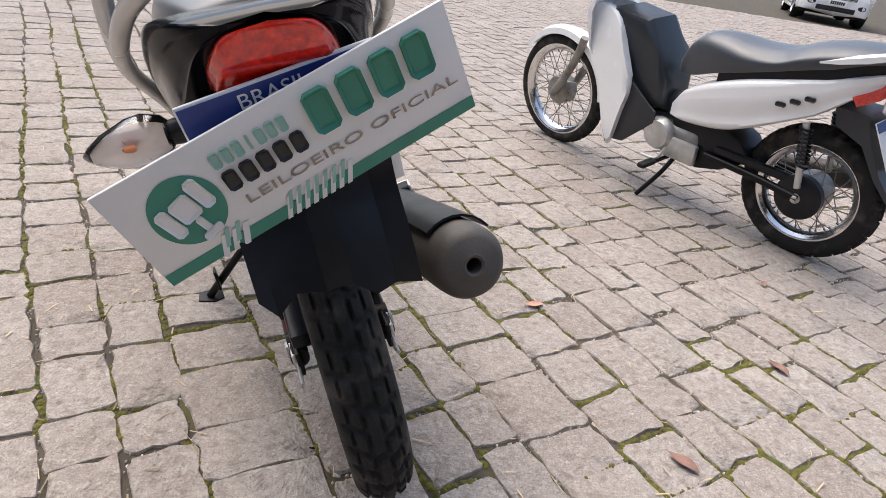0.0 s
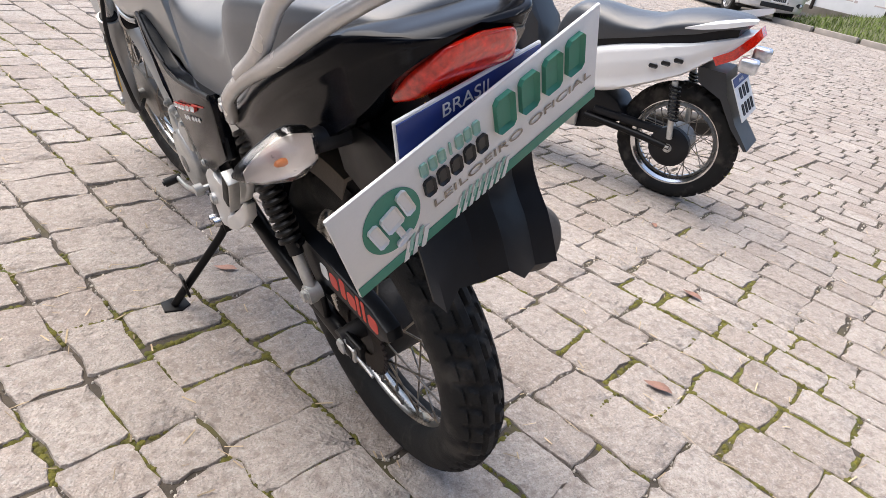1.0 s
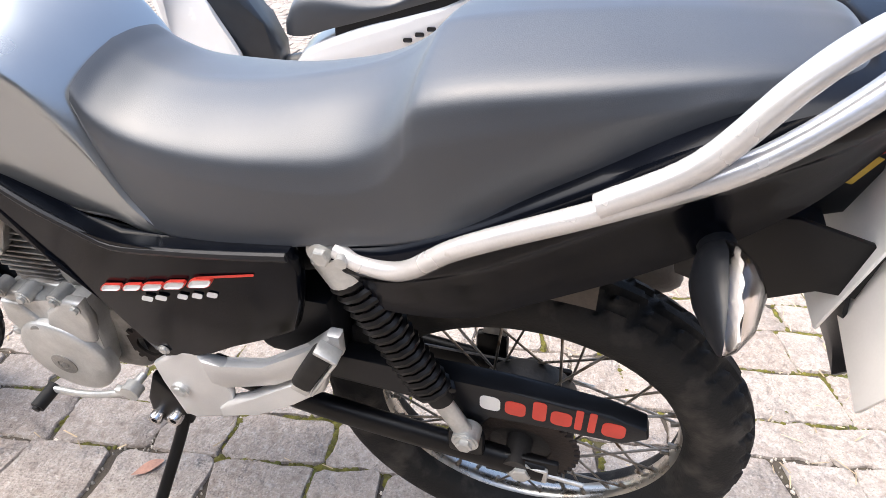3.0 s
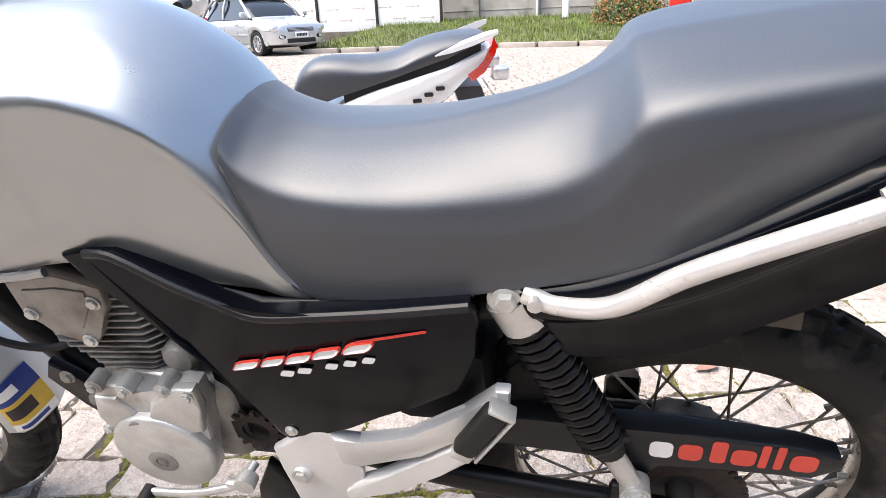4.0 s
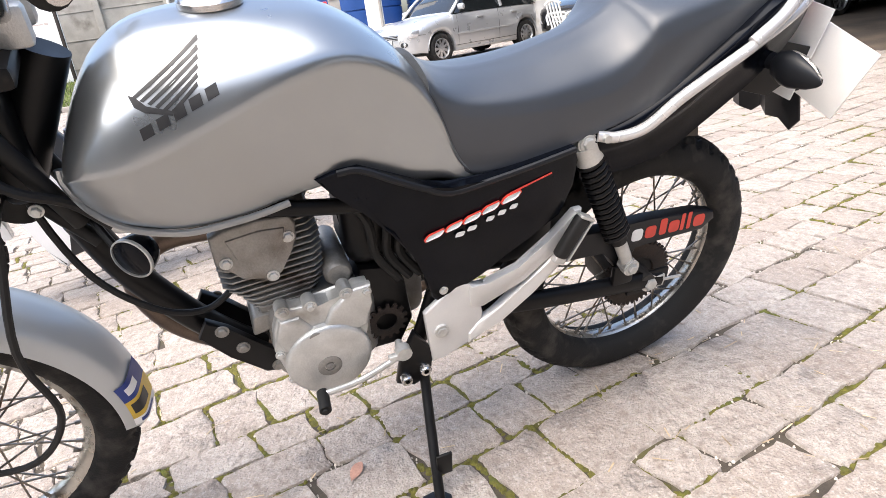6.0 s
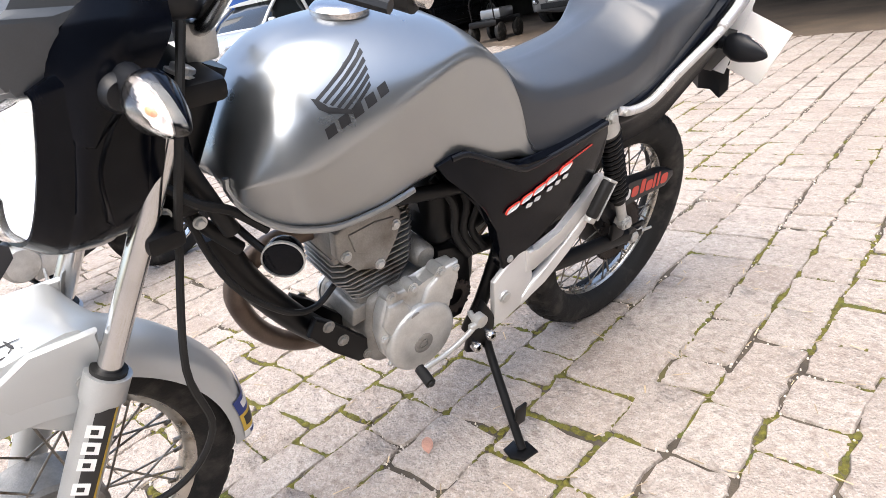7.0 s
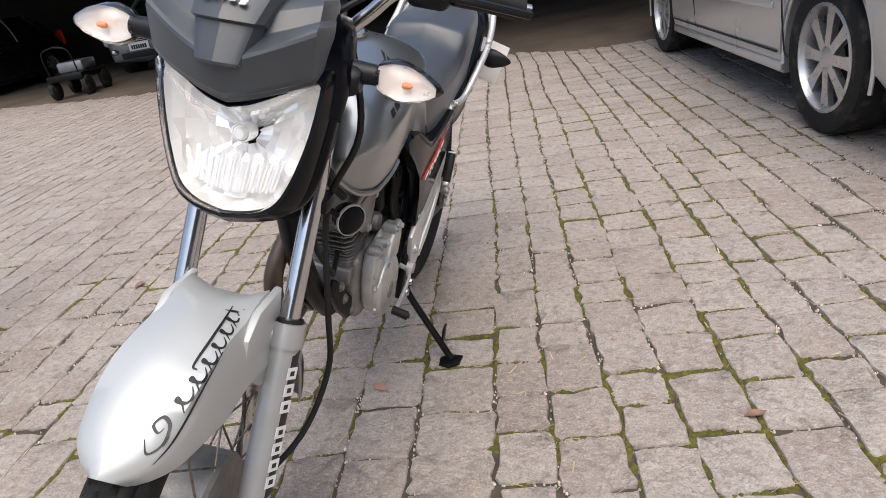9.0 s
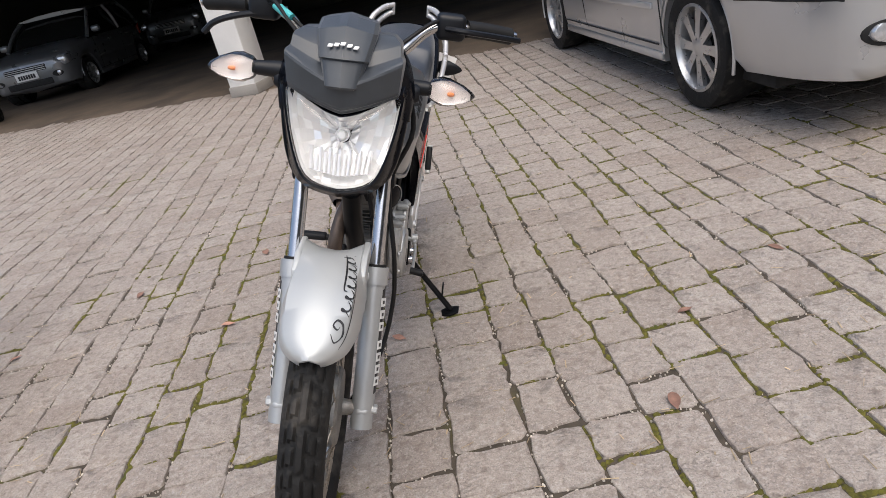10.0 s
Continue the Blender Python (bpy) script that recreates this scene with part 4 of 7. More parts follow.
# headlamp mask
HEAD = Matrix.Translation((0, 1.188, 0.852)) @ pose(0, 0, 0, 9, 0, 0)
def swept(x):
    return -2.2 * x * x
def head_ring(half, y, n=3, smooth=True):
    right = spline([Vector((x, 0, z)) for x, z in half], n) if smooth else [Vector((x, 0, z)) for x, z in half]
    right = [Vector((v.x, y + swept(v.x), v.z)) for v in right]
    return right + [Vector((-v.x, v.y, v.z)) for v in right[-2:0:-1]]
LENS = [(0, 0.046), (0.03, 0.054), (0.07, 0.074), (0.108, 0.094), (0.109, 0.065), (0.100, 0.01), (0.083, -0.047), (0.065, -0.078), (0.036, -0.092), (0, -0.098)]
def shrunk(outline, k, zc=0.0):
    return [(x * k, zc + (z - zc) * k) for x, z in outline]
fr = random.Random(5)
bowl = []
for k, y in ((0.985, 0.004), (0.96, -0.014), (0.88, -0.026), (0.76, -0.038), (0.62, -0.048), (0.46, -0.056), (0.30, -0.062), (0.14, -0.066)):
    bowl.append([v + Vector((0, fr.uniform(-0.009, 0.009) if k < 0.97 else 0, 0)) for v in head_ring(shrunk(LENS, k, 0.0), y, 2)])
part("headlamp_bowl", loft(bowl, caps=False), M_SILVERING, bike, "faceted bright headlamp reflector", 2, STEER @ HEAD)
part("headlamp_lens", loft([head_ring(shrunk(LENS, k), y) for k, y in ((1.0, 0.006), (1.0, 0.014), (0.97, 0.022), (0.8, 0.030), (0.4, 0.036), (0.004, 0.038))] + [head_ring(shrunk(LENS, k), y) for k, y in ((0.004, 0.035), (0.4, 0.033), (0.8, 0.027), (0.96, 0.018), (0.99, 0.006))], wrap=True), M_LENS, bike, "clear headlamp lens", 60, STEER @ HEAD).visible_shadow = False
bulb = part("headlamp_bulb", lathe([(0, -0.026), (0.007, -0.027), (0.0102, -0.032), (0.0102, -0.06), (0, -0.06)], 24, "Y", (0, 0, 0.006)), M_WHITE, bike, "headlamp bulb", matrix=STEER @ HEAD)
part("bulb_ring", lathe([(0.010, -0.036), (0.012, -0.033), (0.014, -0.036), (0.014, -0.06), (0.010, -0.06)], 28, "Y", (0, 0, 0.006), closed=True), M_SILVERING, bulb, matrix=STEER @ HEAD)
for k in range(13):
    x = -0.060 + 0.010 * k
    part("reflector_flute", rod((x, -0.030 + swept(x), -0.022 - 0.01 * (k % 2)), (x * 0.92, -0.012 + swept(x), -0.074 + 0.35 * abs(x) * 0.4), 0.0042, 8), M_SILVERING, bike, matrix=STEER @ HEAD)
FRAME_OUT = [(0, 0.060), (0.03, 0.068), (0.07, 0.088), (0.116, 0.114), (0.122, 0.075), (0.115, 0.01), (0.101, -0.057), (0.082, -0.092), (0.045, -0.108), (0, -0.115)]
part("headlamp_surround", loft([head_ring(LENS, -0.004), head_ring(LENS, 0.012), head_ring([(x * 1.05, z * 1.05) for x, z in LENS], 0.014), head_ring(FRAME_OUT, -0.006), head_ring([(x * 1.0, z) for x, z in FRAME_OUT], -0.05), head_ring([(x * 0.93, z * 0.95) for x, z in FRAME_OUT], -0.10)], caps=False), M_BLACKGLOSS, bike, "glossy black headlamp surround", 35, STEER @ HEAD)
part("headlamp_case", loft([head_ring(shrunk(FRAME_OUT, k), y) for k, y in ((0.95, -0.074), (0.93, -0.11), (0.6, -0.13))]), M_BLACKGLOSS, bike, "", 40, STEER @ HEAD)
# visor above the lamp: lip, ledge and shoulders, each row as y, centre height, edge height, half width
VIS = [(0.020, 0.058, 0.094, 0.101), (0.028, 0.060, 0.097, 0.104), (0.033, 0.066, 0.103, 0.106), (0.046, 0.102, 0.152, 0.110), (0.045, 0.107, 0.157, 0.110), (0.040, 0.111, 0.161, 0.109), (0.022, 0.124, 0.166, 0.106), (0.016, 0.130, 0.169, 0.104), (0.003, 0.160, 0.188, 0.102), (-0.005, 0.170, 0.193, 0.100), (-0.042, 0.203, 0.205, 0.086), (-0.082, 0.224, 0.208, 0.062)]
full = []
for y, zc, ze, w in VIS:
    line = []
    for i in range(25):
        u = i / 12 - 1
        x = u * w
        line.append(Vector((x, y + swept(x) * 1.1, zc + (ze - zc) * (abs(u) ** 1.25))))
    line = [line[0] + Vector((-0.003, -0.055, 0.004)), line[0] + Vector((-0.002, -0.012, 0.001))] + line + [line[-1] + Vector((0.002, -0.012, 0.001)), line[-1] + Vector((0.003, -0.055, 0.004))]
    full.append(line + [v + Vector((0, -0.008, -0.006)) for v in line[::-1]])
visor = part("visor", loft(full), M_VISOR, bike, "matt black headlamp visor with a raised centre", 16, STEER @ HEAD)
# raised centre panel, with a step across it and a crease down the middle
def visor_face(rows):
    rings = []
    for y, z, w in rows:
        line = []
        for i in range(17):
            u = i / 8 - 1
            line.append(Vector((u * w, y - 2.2 * (u * w) ** 2 - 0.008 * abs(u) - 0.012 * max(0.0, abs(u) - 0.86) / 0.14, z + 0.010 * (1 - abs(u)) * (1 if z > 0.16 else 0))))
        rings.append(line + [v + Vector((0, -0.045, -0.012)) for v in line[::-1]])
    return loft(rings)
part("visor_panel", joined(visor_face([(0.056, 0.101, 0.026), (0.058, 0.105, 0.032), (0.042, 0.150, 0.043)]), visor_face([(0.040, 0.150, 0.044), (0.048, 0.154, 0.046), (0.030, 0.174, 0.051), (0.006, 0.202, 0.057), (-0.040, 0.224, 0.056), (-0.075, 0.230, 0.048)])), M_VISOR, visor, "raised centre panel with a step", 16, STEER @ HEAD)
for k in range(5):
    x = -0.0235 + 0.0118 * k
    b = box((0.0092, 0.0022, 0.0078), (0, 0, 0), 0.0008, 1)
    for v in b.verts:
        v.co.x -= 0.3 * v.co.z
    part("badge_mark", b, M_WHITE, visor, "small white badge mark", matrix=STEER @ HEAD @ Matrix.Translation((x, 0.0385 - 2.2 * x * x - 0.17 * abs(x), 0.1722 + 0.0085 - 0.2 * abs(x))) @ pose(0, 0, 0, 39, 0, 0))
# sides of the mask: satin upper shell, glossy panel under it
def mask_piece(name, rows, mat, label, s):
    rings = []
    for z, (x0, y0), (x1, y1), (x2, y2) in rows:
        face = [Vector((s * x0, y0, z)), Vector((s * (x0 * 0.35 + x1 * 0.65 + 0.001), y0 * 0.35 + y1 * 0.65 + 0.004, z)), Vector((s * x1, y1, z)), Vector((s * (x1 * 0.5 + x2 * 0.5 + 0.002), y1 * 0.5 + y2 * 0.5, z - 0.002)), Vector((s * x2, y2, z - 0.004))]
        rings.append(face + [v + Vector((-s * 0.012, -0.004, 0)) for v in face[::-1]])
    return part(name, loft([list(r) for r in zip(*[spline(c, 4) for c in zip(*rings)])]), mat, bike, label, 50, STEER @ HEAD)
for s in (-1, 1):
    mask_piece("mask_side", [(0.180, (0.080, -0.030), (0.108, -0.080), (0.104, -0.152)), (0.152, (0.094, -0.020), (0.124, -0.072), (0.116, -0.148)), (0.104, (0.106, -0.026), (0.136, -0.064), (0.124, -0.116)), (0.064, (0.1165, -0.038), (0.134, -0.060), (0.126, -0.076)), (0.045, (0.1175, -0.042), (0.131, -0.056), (0.128, -0.060))], M_BLACKGLOSS, "glossy black side shell of the headlamp mask", s)
    mask_piece("mask_panel", [(0.100, (0.116, -0.050), (0.128, -0.070), (0.118, -0.112)), (0.050, (0.115, -0.042), (0.128, -0.056), (0.119, -0.080)), (0.010, (0.112, -0.040), (0.124, -0.052), (0.114, -0.068)), (-0.040, (0.104, -0.036), (0.115, -0.050), (0.105, -0.074)), (-0.080, (0.089, -0.028), (0.098, -0.046), (0.088, -0.082)), (-0.106, (0.058, -0.018), (0.066, -0.040), (0.058, -0.076))], M_BLACKGLOSS, "glossy black lower panel of the headlamp mask", s)
    part("indicator_boss", lathe([(0.021, 0.09), (0.020, 0.138), (0.015, 0.146), (0, 0.146)], 24, "X", (0, -0.085, 0.098)), M_BLACKSATIN, bike, matrix=STEER @ HEAD @ Matrix.Scale(s, 4, (1, 0, 0)))
    indicator((s * 0.172 + 0.010, 1.082 + 0.006 * s, 0.949 + 0.004 * s), s, bike, STEER, "front_indicator")
# handlebar
for s in (-1, 1):
    bar = [(s * 0.0, 0.965, 0.955), (s * 0.06, 0.965, 0.958), (s * 0.11, 0.955, 1.00), (s * 0.16, 0.95, 1.045), (s * 0.24, 0.925, 1.05), (s * 0.335, 0.885, 1.04)]
    part("handlebar", tube(bar, 0.011, 12), M_CHROME, bike, "chrome handlebar", matrix=STEER)
    part("grip", tube([(s * 0.235, 0.927, 1.05), (s * 0.285, 0.906, 1.046), (s * 0.338, 0.884, 1.039)], 0.0185, 16), M_RUBBER, bike, "black rubber grip", matrix=STEER)
    part("bar_end", rod((s * 0.338, 0.884, 1.039), (s * 0.350, 0.879, 1.038), 0.011, 14), M_CHROME, bike, matrix=STEER)
    part("switch_box", box((0.065, 0.05, 0.055), (s * 0.200, 0.937, 1.052), 0.012, 3), M_BLACKSATIN, bike, matrix=STEER)
    blade = [(-0.19, 0.96, 1.05), (-0.23, 0.975, 1.05), (-0.29, 0.955, 1.045), (-0.355, 0.928, 1.038)] if s < 0 else [(0.15, 0.945, 1.050), (0.20, 0.955, 1.040), (0.26, 0.955, 1.026), (0.305, 0.952, 1.008), (0.33, 0.950, 0.984)]
    part("lever_blade", tube(blade, 0.0065, 8), M_BLACKSATIN, bike, "black lever", matrix=STEER)
    part("bar_clamp", box((0.03, 0.045, 0.05), (s * 0.045, 0.965, 0.94), 0.008), M_ALU, bike, matrix=STEER)
part("instrument", box((0.17, 0.09, 0.06), (0, 1.0, 1.0), 0.02, 3), M_BLACKSATIN, bike, matrix=STEER)
# cables
CABLES = [[(-0.10, 1.00, 0.98), (-0.14, 1.05, 0.85), (-0.10, 1.06, 0.72), (-0.125, 1.10, 0.55), (-0.13, 1.09, 0.42), (-0.11, 1.16, 0.32), (-0.06, 1.29, 0.29)],
          [(0.05, 1.0, 0.98), (-0.03, 1.03, 0.80), (-0.06, 1.0, 0.62), (-0.075, 0.93, 0.52), (-0.06, 0.86, 0.475), (-0.05, 0.80, 0.50)]]
for c in CABLES:
    part("cable", tube(c, 0.0055, 8), M_RUBBER, bike, "black control cable", matrix=STEER)

# plate and advertising board behind it
PLATE = Matrix.Translation((0.004, -0.252, 0.742)) @ pose(0, 0, 0, 8, 0, 6)
def tilt(m, deg):
    return m @ Matrix.Rotation(radians(deg), 4, "Y")
number_plate = part("number_plate", box((0.20, 0.004, 0.17), bevel=0.0015), M_WHITE, bike, "white number plate with a blue band", matrix=tilt(PLATE, -6))
part("plate_band", box((0.196, 0.0015, 0.04), (0, -0.0028, 0.062), 0.0), M_BLUE, number_plate, "blue band", matrix=tilt(PLATE, -6))

bx = Vector((0.359, 0.028, 0.100)).normalized()
bz = (Vector((-0.034, -0.024, 0.126)) - bx * Vector((-0.034, -0.024, 0.126)).dot(bx)).normalized()
by = bz.cross(bx)
BOARD = Matrix.Translation(Vector((0.0025, -0.270, 0.748))) @ Matrix((bx, by, bz)).transposed().to_4x4() @ Matrix.Diagonal((0.96, 1.0, 1.08, 1.0))


def words(text, size, mat, parent, matrix, name="lettering", width=None):
    """Flat lettering in the built-in font; stands in the XZ plane of matrix."""
    cu = bpy.data.curves.new("text", "FONT")
    cu.body, cu.size, cu.align_x, cu.align_y, cu.extrude = text, size, "CENTER", "CENTER", 0.0002
    tmp = bpy.data.objects.new("text", cu)
    me = bpy.data.meshes.new_from_object(tmp)
    bpy.data.objects.remove(tmp)
    bm = bmesh.new()
    bm.from_mesh(me)
    bpy.data.meshes.remove(me)
    if width:
        xs = [v.co.x for v in bm.verts]
        bmesh.ops.scale(bm, vec=(width / (max(xs) - min(xs)), 1, 1), verts=bm.verts)
    bm.transform(Matrix.Rotation(radians(90), 4, "X"))
    return part(name, bm, mat, parent, matrix=matrix)


def bars(blocks, mat, parent, matrix, name="print_bar", slant=0.0, r=0.0015, y=0.0, label=""):
    """Plain flat blocks (x, z, width, height) in place of lettering."""
    for x, z, w, h in blocks:
        b = box((w, 0.0006, h), (x, y, z), min(r, w * 0.3, h * 0.3) if r else 0, 1)
        for v in b.verts:
            v.co.x += slant * (v.co.z - z)
        part(name, b, mat, parent, label, matrix=matrix)


board = part("advertising_board", box((0.394, 0.004, 0.121), bevel=0.0012), M_BOARD, bike, "white plastic auction board with green print, fixed askew over the plate", matrix=BOARD)
F = -0.0026
part("green_band", box((0.392, 0.0008, 0.014), (0, F, -0.0525), 0), M_GREEN, board, matrix=BOARD)
# white breaks across the band
bars([(-0.125 + 0.013 * k, -0.049, 0.0075, 0.024) for k in range(3)] + [(-0.045 + 0.011 * k, -0.049, 0.006, 0.024) for k in range(8)], M_BOARD, board, BOARD, "band_break", 0.5, 0, F - 0.0006)
bars([(-0.118 + 0.013 * k, -0.042, 0.0055, 0.02) for k in range(2)] + [(-0.040 + 0.011 * k, -0.042, 0.0045, 0.018) for k in range(7)], M_PALEGREEN, board, BOARD, "band_stripe", 0.5, 0, F - 0.001)
part("round_mark", lathe([(0, F - 0.0004), (0.038, F - 0.0004), (0.038, F), (0, F)], 40, "Y", (-0.132, 0, 0.004)), M_GREEN, board, "green round mark", matrix=BOARD)
G = BOARD @ Matrix.Translation((-0.132, 0, 0.004)) @ Matrix.Rotation(radians(-14), 4, "Y")
bars([(-0.022, 0.002, 0.014, 0.034), (0.0, 0.004, 0.024, 0.026), (0.022, 0.006, 0.014, 0.034), (0.0, -0.020, 0.008, 0.020), (0.0, -0.032, 0.024, 0.008)], M_BOARD, board, G, "gavel_mark", 0, 0.003, F - 0.001)
bars([(-0.0805 + 0.0125 * k, 0.034, 0.0095 if k != 3 else 0.003, 0.016) for k in range(7)], M_PALEGREEN, board, BOARD, "name_bar", 0, 0.002, F - 0.0006, "pale green bars")
bars([(-0.078 + 0.0195 * k, 0.0095, 0.015, 0.021) for k in range(5)], M_BLACKPRINT, board, BOARD, "name_bar", 0, 0.003, F - 0.0006, "black bars")
bars([(0.036 + 0.0385 * k, 0.026, 0.029, 0.044) for k in range(4)], M_GREEN, board, BOARD, "name_bar", 0, 0.005, F - 0.0006, "large green bars")
words("LEILOEIRO OFICIAL", 0.014, M_SPOKE, board, BOARD @ Matrix.Translation((0.053, F - 0.0006, -0.018)), "lettering", 0.262)
words("BRASIL", 0.022, M_WHITE, number_plate, tilt(PLATE, -6) @ Matrix.Translation((-0.008, -0.0042, 0.069)), "lettering", 0.07)
part("flag_mark", box((0.026, 0.001, 0.02), (0.082, -0.0042, 0.062), 0.0), M_GREEN, number_plate, matrix=tilt(PLATE, -6))

# marks on the chain guard: plain rounded blocks in white and red
def side_bars(blocks, mat, x, name="print_bar", slope=0.0, slant=0.0, parent=bike, label=""):
    """Blocks (y, z, width, height) on a left-hand flank at x; slope: rise towards the rear."""
    for y, z, w, h in blocks:
        r = min(w, h) * 0.3
        b = plate([(y + sy * (w / 2 - r) + r * math.cos(a), z + sz * (h / 2 - r) + r * math.sin(a)) for sy, sz, a0 in ((1, 1, 0), (-1, 1, 90), (-1, -1, 180), (1, -1, 270)) for a in (radians(a0 + 22.5 * k) for k in range(5))], x - 0.0004, x + 0.0004, 0.0)
        for v in b.verts:
            v.co.z += slope * (v.co.y - blocks[0][0])
            v.co.y -= slant * (v.co.z - z)
        part(name, b, mat, parent, label)
side_bars([(0.046, 0.4265, 0.026, 0.028)], M_WHITE, -0.1006, "white_mark", 0.03)
side_bars([(0.014, 0.4255, 0.026, 0.028), (-0.016, 0.431, 0.017, 0.038), (-0.043, 0.4255, 0.026, 0.028), (-0.064, 0.431, 0.009, 0.040), (-0.080, 0.431, 0.009, 0.040), (-0.106, 0.4255, 0.028, 0.028)], M_RED, -0.1006, "red_mark", 0.03, label="red letter-sized blocks")

# side cover marks: slanted red-edged white strokes
rise = -0.275
COVER_X = -0.1592
stroke = [(0.492, 0.5835, 0.030, 0.016), (0.459, 0.5925, 0.026, 0.016), (0.428, 0.601, 0.028, 0.017), (0.396, 0.611, 0.028, 0.018), (0.360, 0.622, 0.030, 0.019)]
def slanted(y, z, w, h, x, mat):
    """A thin stroke on the left side cover, rising to the rear and leaning forward."""
    b = box((0.0008, w, h), (x, 0, 0), min(w, h) * 0.25, 1)
    for v in b.verts:
        v.co.z += rise * v.co.y
        v.co.y -= 0.7 * v.co.z
        v.co += Vector((max(0.0, 0.60 - z) * 0.12, y, z))
    part("cover_mark", b, mat, bike)
for y, z, w, h in stroke:
    slanted(y, z, w * 0.88, h * 0.74, COVER_X, M_RED)
    slanted(y, z, w * 0.78, h * 0.66, COVER_X - 0.0006, M_WHITE)
side_bars([(0.448 - 0.021 * k, 0.573 + 0.0062 * k, 0.015, 0.0085) for k in range(2)] + [(0.395 - 0.021 * k, 0.589 + 0.0062 * k, 0.013, 0.0085) for k in range(3)], M_WHITE, COVER_X + 0.003, "cover_mark", 0.0, 0.5)
b = box((0.0008, 0.075, 0.0026), (COVER_X, 0, 0), 0.001, 1)
for v in b.verts:
    v.co.z += rise * v.co.y
part("cover_mark", b, M_RED, bike, matrix=Matrix.Translation((0, 0.325, 0.639)))

# marks laid on curved parts
from mathutils.bvhtree import BVHTree
def laid(target, outline, mat, name, side=-1, lift=0.0008, n=4, parent=None, fall=0.0):
    """A flat mark with outline in (y, z), pressed sideways on to a curved part."""
    pts = []
    k = len(outline)
    for i in range(k):
        p, q = outline[i], outline[(i + 1) % k]
        for j in range(n):
            pts.append((p[0] + (q[0] - p[0]) * j / n, p[1] + (q[1] - p[1]) * j / n))
    cy, cz = sum(p[0] for p in pts) / len(pts), sum(p[1] for p in pts) / len(pts)
    me = target.data
    tree = BVHTree.FromPolygons([v.co for v in me.vertices], [tuple(f.vertices) for f in me.polygons])
    bm = bmesh.new()
    def press(y, z):
        hit, nor, _, _ = tree.ray_cast(Vector((side * 0.56, y, z + 0.5 * fall)), Vector((-side, 0, -fall)).normalized())
        return bm.verts.new((hit + nor * lift) if hit else Vector((side * 0.1, y, z)))
    rings = [[press(cy + (y - cy) * f, cz + (z - cz) * f) for y, z in pts] for f in (1.0, 0.5)]
    m = len(pts)
    for i in range(m):
        j = (i + 1) % m
        bm.faces.new((rings[0][i], rings[0][j], rings[1][j], rings[1][i]))
    bm.faces.new(rings[1])
    return part(name, bm, mat, parent or bike, angle=80)


tank = [o for o in bike.children if o.name.startswith("fuel_tank")][0]
for side in (-1, 1):
    for k in range(6):
        y0, z0 = 0.854 - 0.0075 * k, 0.870 - 0.0035 * k
        y1, z1 = 0.766 + 0.0026 * k, 0.922 - 0.0082 * k
        laid(tank, [(y0, z0), (y0 - 0.0036, z0 - 0.0020), (y1 - 0.0002, z1 - 0.0046), (y1, z1)], M_BLACKPRINT, "wing_mark", side)
    laid(tank, [(0.858, 0.872), (0.854, 0.860), (0.844, 0.854), (0.814, 0.849), (0.814, 0.854), (0.842, 0.861), (0.851, 0.870)], M_BLACKPRINT, "wing_mark", side)
    for k in range(5):
        y, z = 0.847 - 0.0205 * k, 0.835 + 0.0088 * k
        laid(tank, [(y + 0.007, z - 0.010), (y - 0.0075, z - 0.004), (y - 0.0065, z + 0.0085), (y + 0.008, z + 0.0025)], M_BLACKPRINT, "badge_mark", side)

# stickers on the front end
def on_front(name, blocks, mat, s, out, label=""):
    """Blocks (height, side shift, length along, width across) on the outer front of a fork leg."""
    for u, v, w, h in blocks:
        m = Matrix.Translation((s * 0.088, fork_y(u), u)) @ Matrix.Rotation(RAKE, 4, "X") @ Matrix.Rotation(s * radians(22), 4, "Z") @ Matrix.Translation((s * out, v, 0))
        part(name, box((0.0012, h, w)), mat, bike, label, matrix=STEER @ m)
for s in (-1, 1):
    strip = loft([[Vector((s * (0.088 + 0.0255 * math.cos(a)), fork_y(z) + 0.0255 * math.sin(a), z)) for a in [radians(q) for q in (-28, -8, 12, 32, 52, 70)]] + [Vector((s * (0.088 + 0.0245 * math.cos(a)), fork_y(z) + 0.0245 * math.sin(a), z)) for a in [radians(q) for q in (70, 20, -28)]] for z in (0.335, 0.42, 0.537)])
    part("fork_sticker", strip, M_BLACKPRINT, bike, "black sticker strip with white and yellow marks", matrix=STEER)
    edge = loft([[Vector((s * (0.088 + 0.026 * math.cos(a)), fork_y(z) + 0.026 * math.sin(a), z)) for a in [radians(q) for q in (-34, -24)]] + [Vector((s * (0.088 + 0.0245 * math.cos(a)), fork_y(z) + 0.0245 * math.sin(a), z)) for a in [radians(q) for q in (-24, -34)]] for z in (0.335, 0.42, 0.537)])
    part("sticker_edge", edge, M_YELLOW, bike, "yellow edge", matrix=STEER)
    marks = [0.354 + 0.0235 * k for k in range(4)] + [0.4600 + 0.0235 * k for k in range(3)]
    on_front("sticker_mark", [(z, 0.001, 0.0185, 0.021) for z in marks], M_WHITE, s, 0.0257)
    on_front("mark_gap", [(z, 0.001, 0.0075, 0.009) for z in marks], M_BLACKPRINT, s, 0.0261)
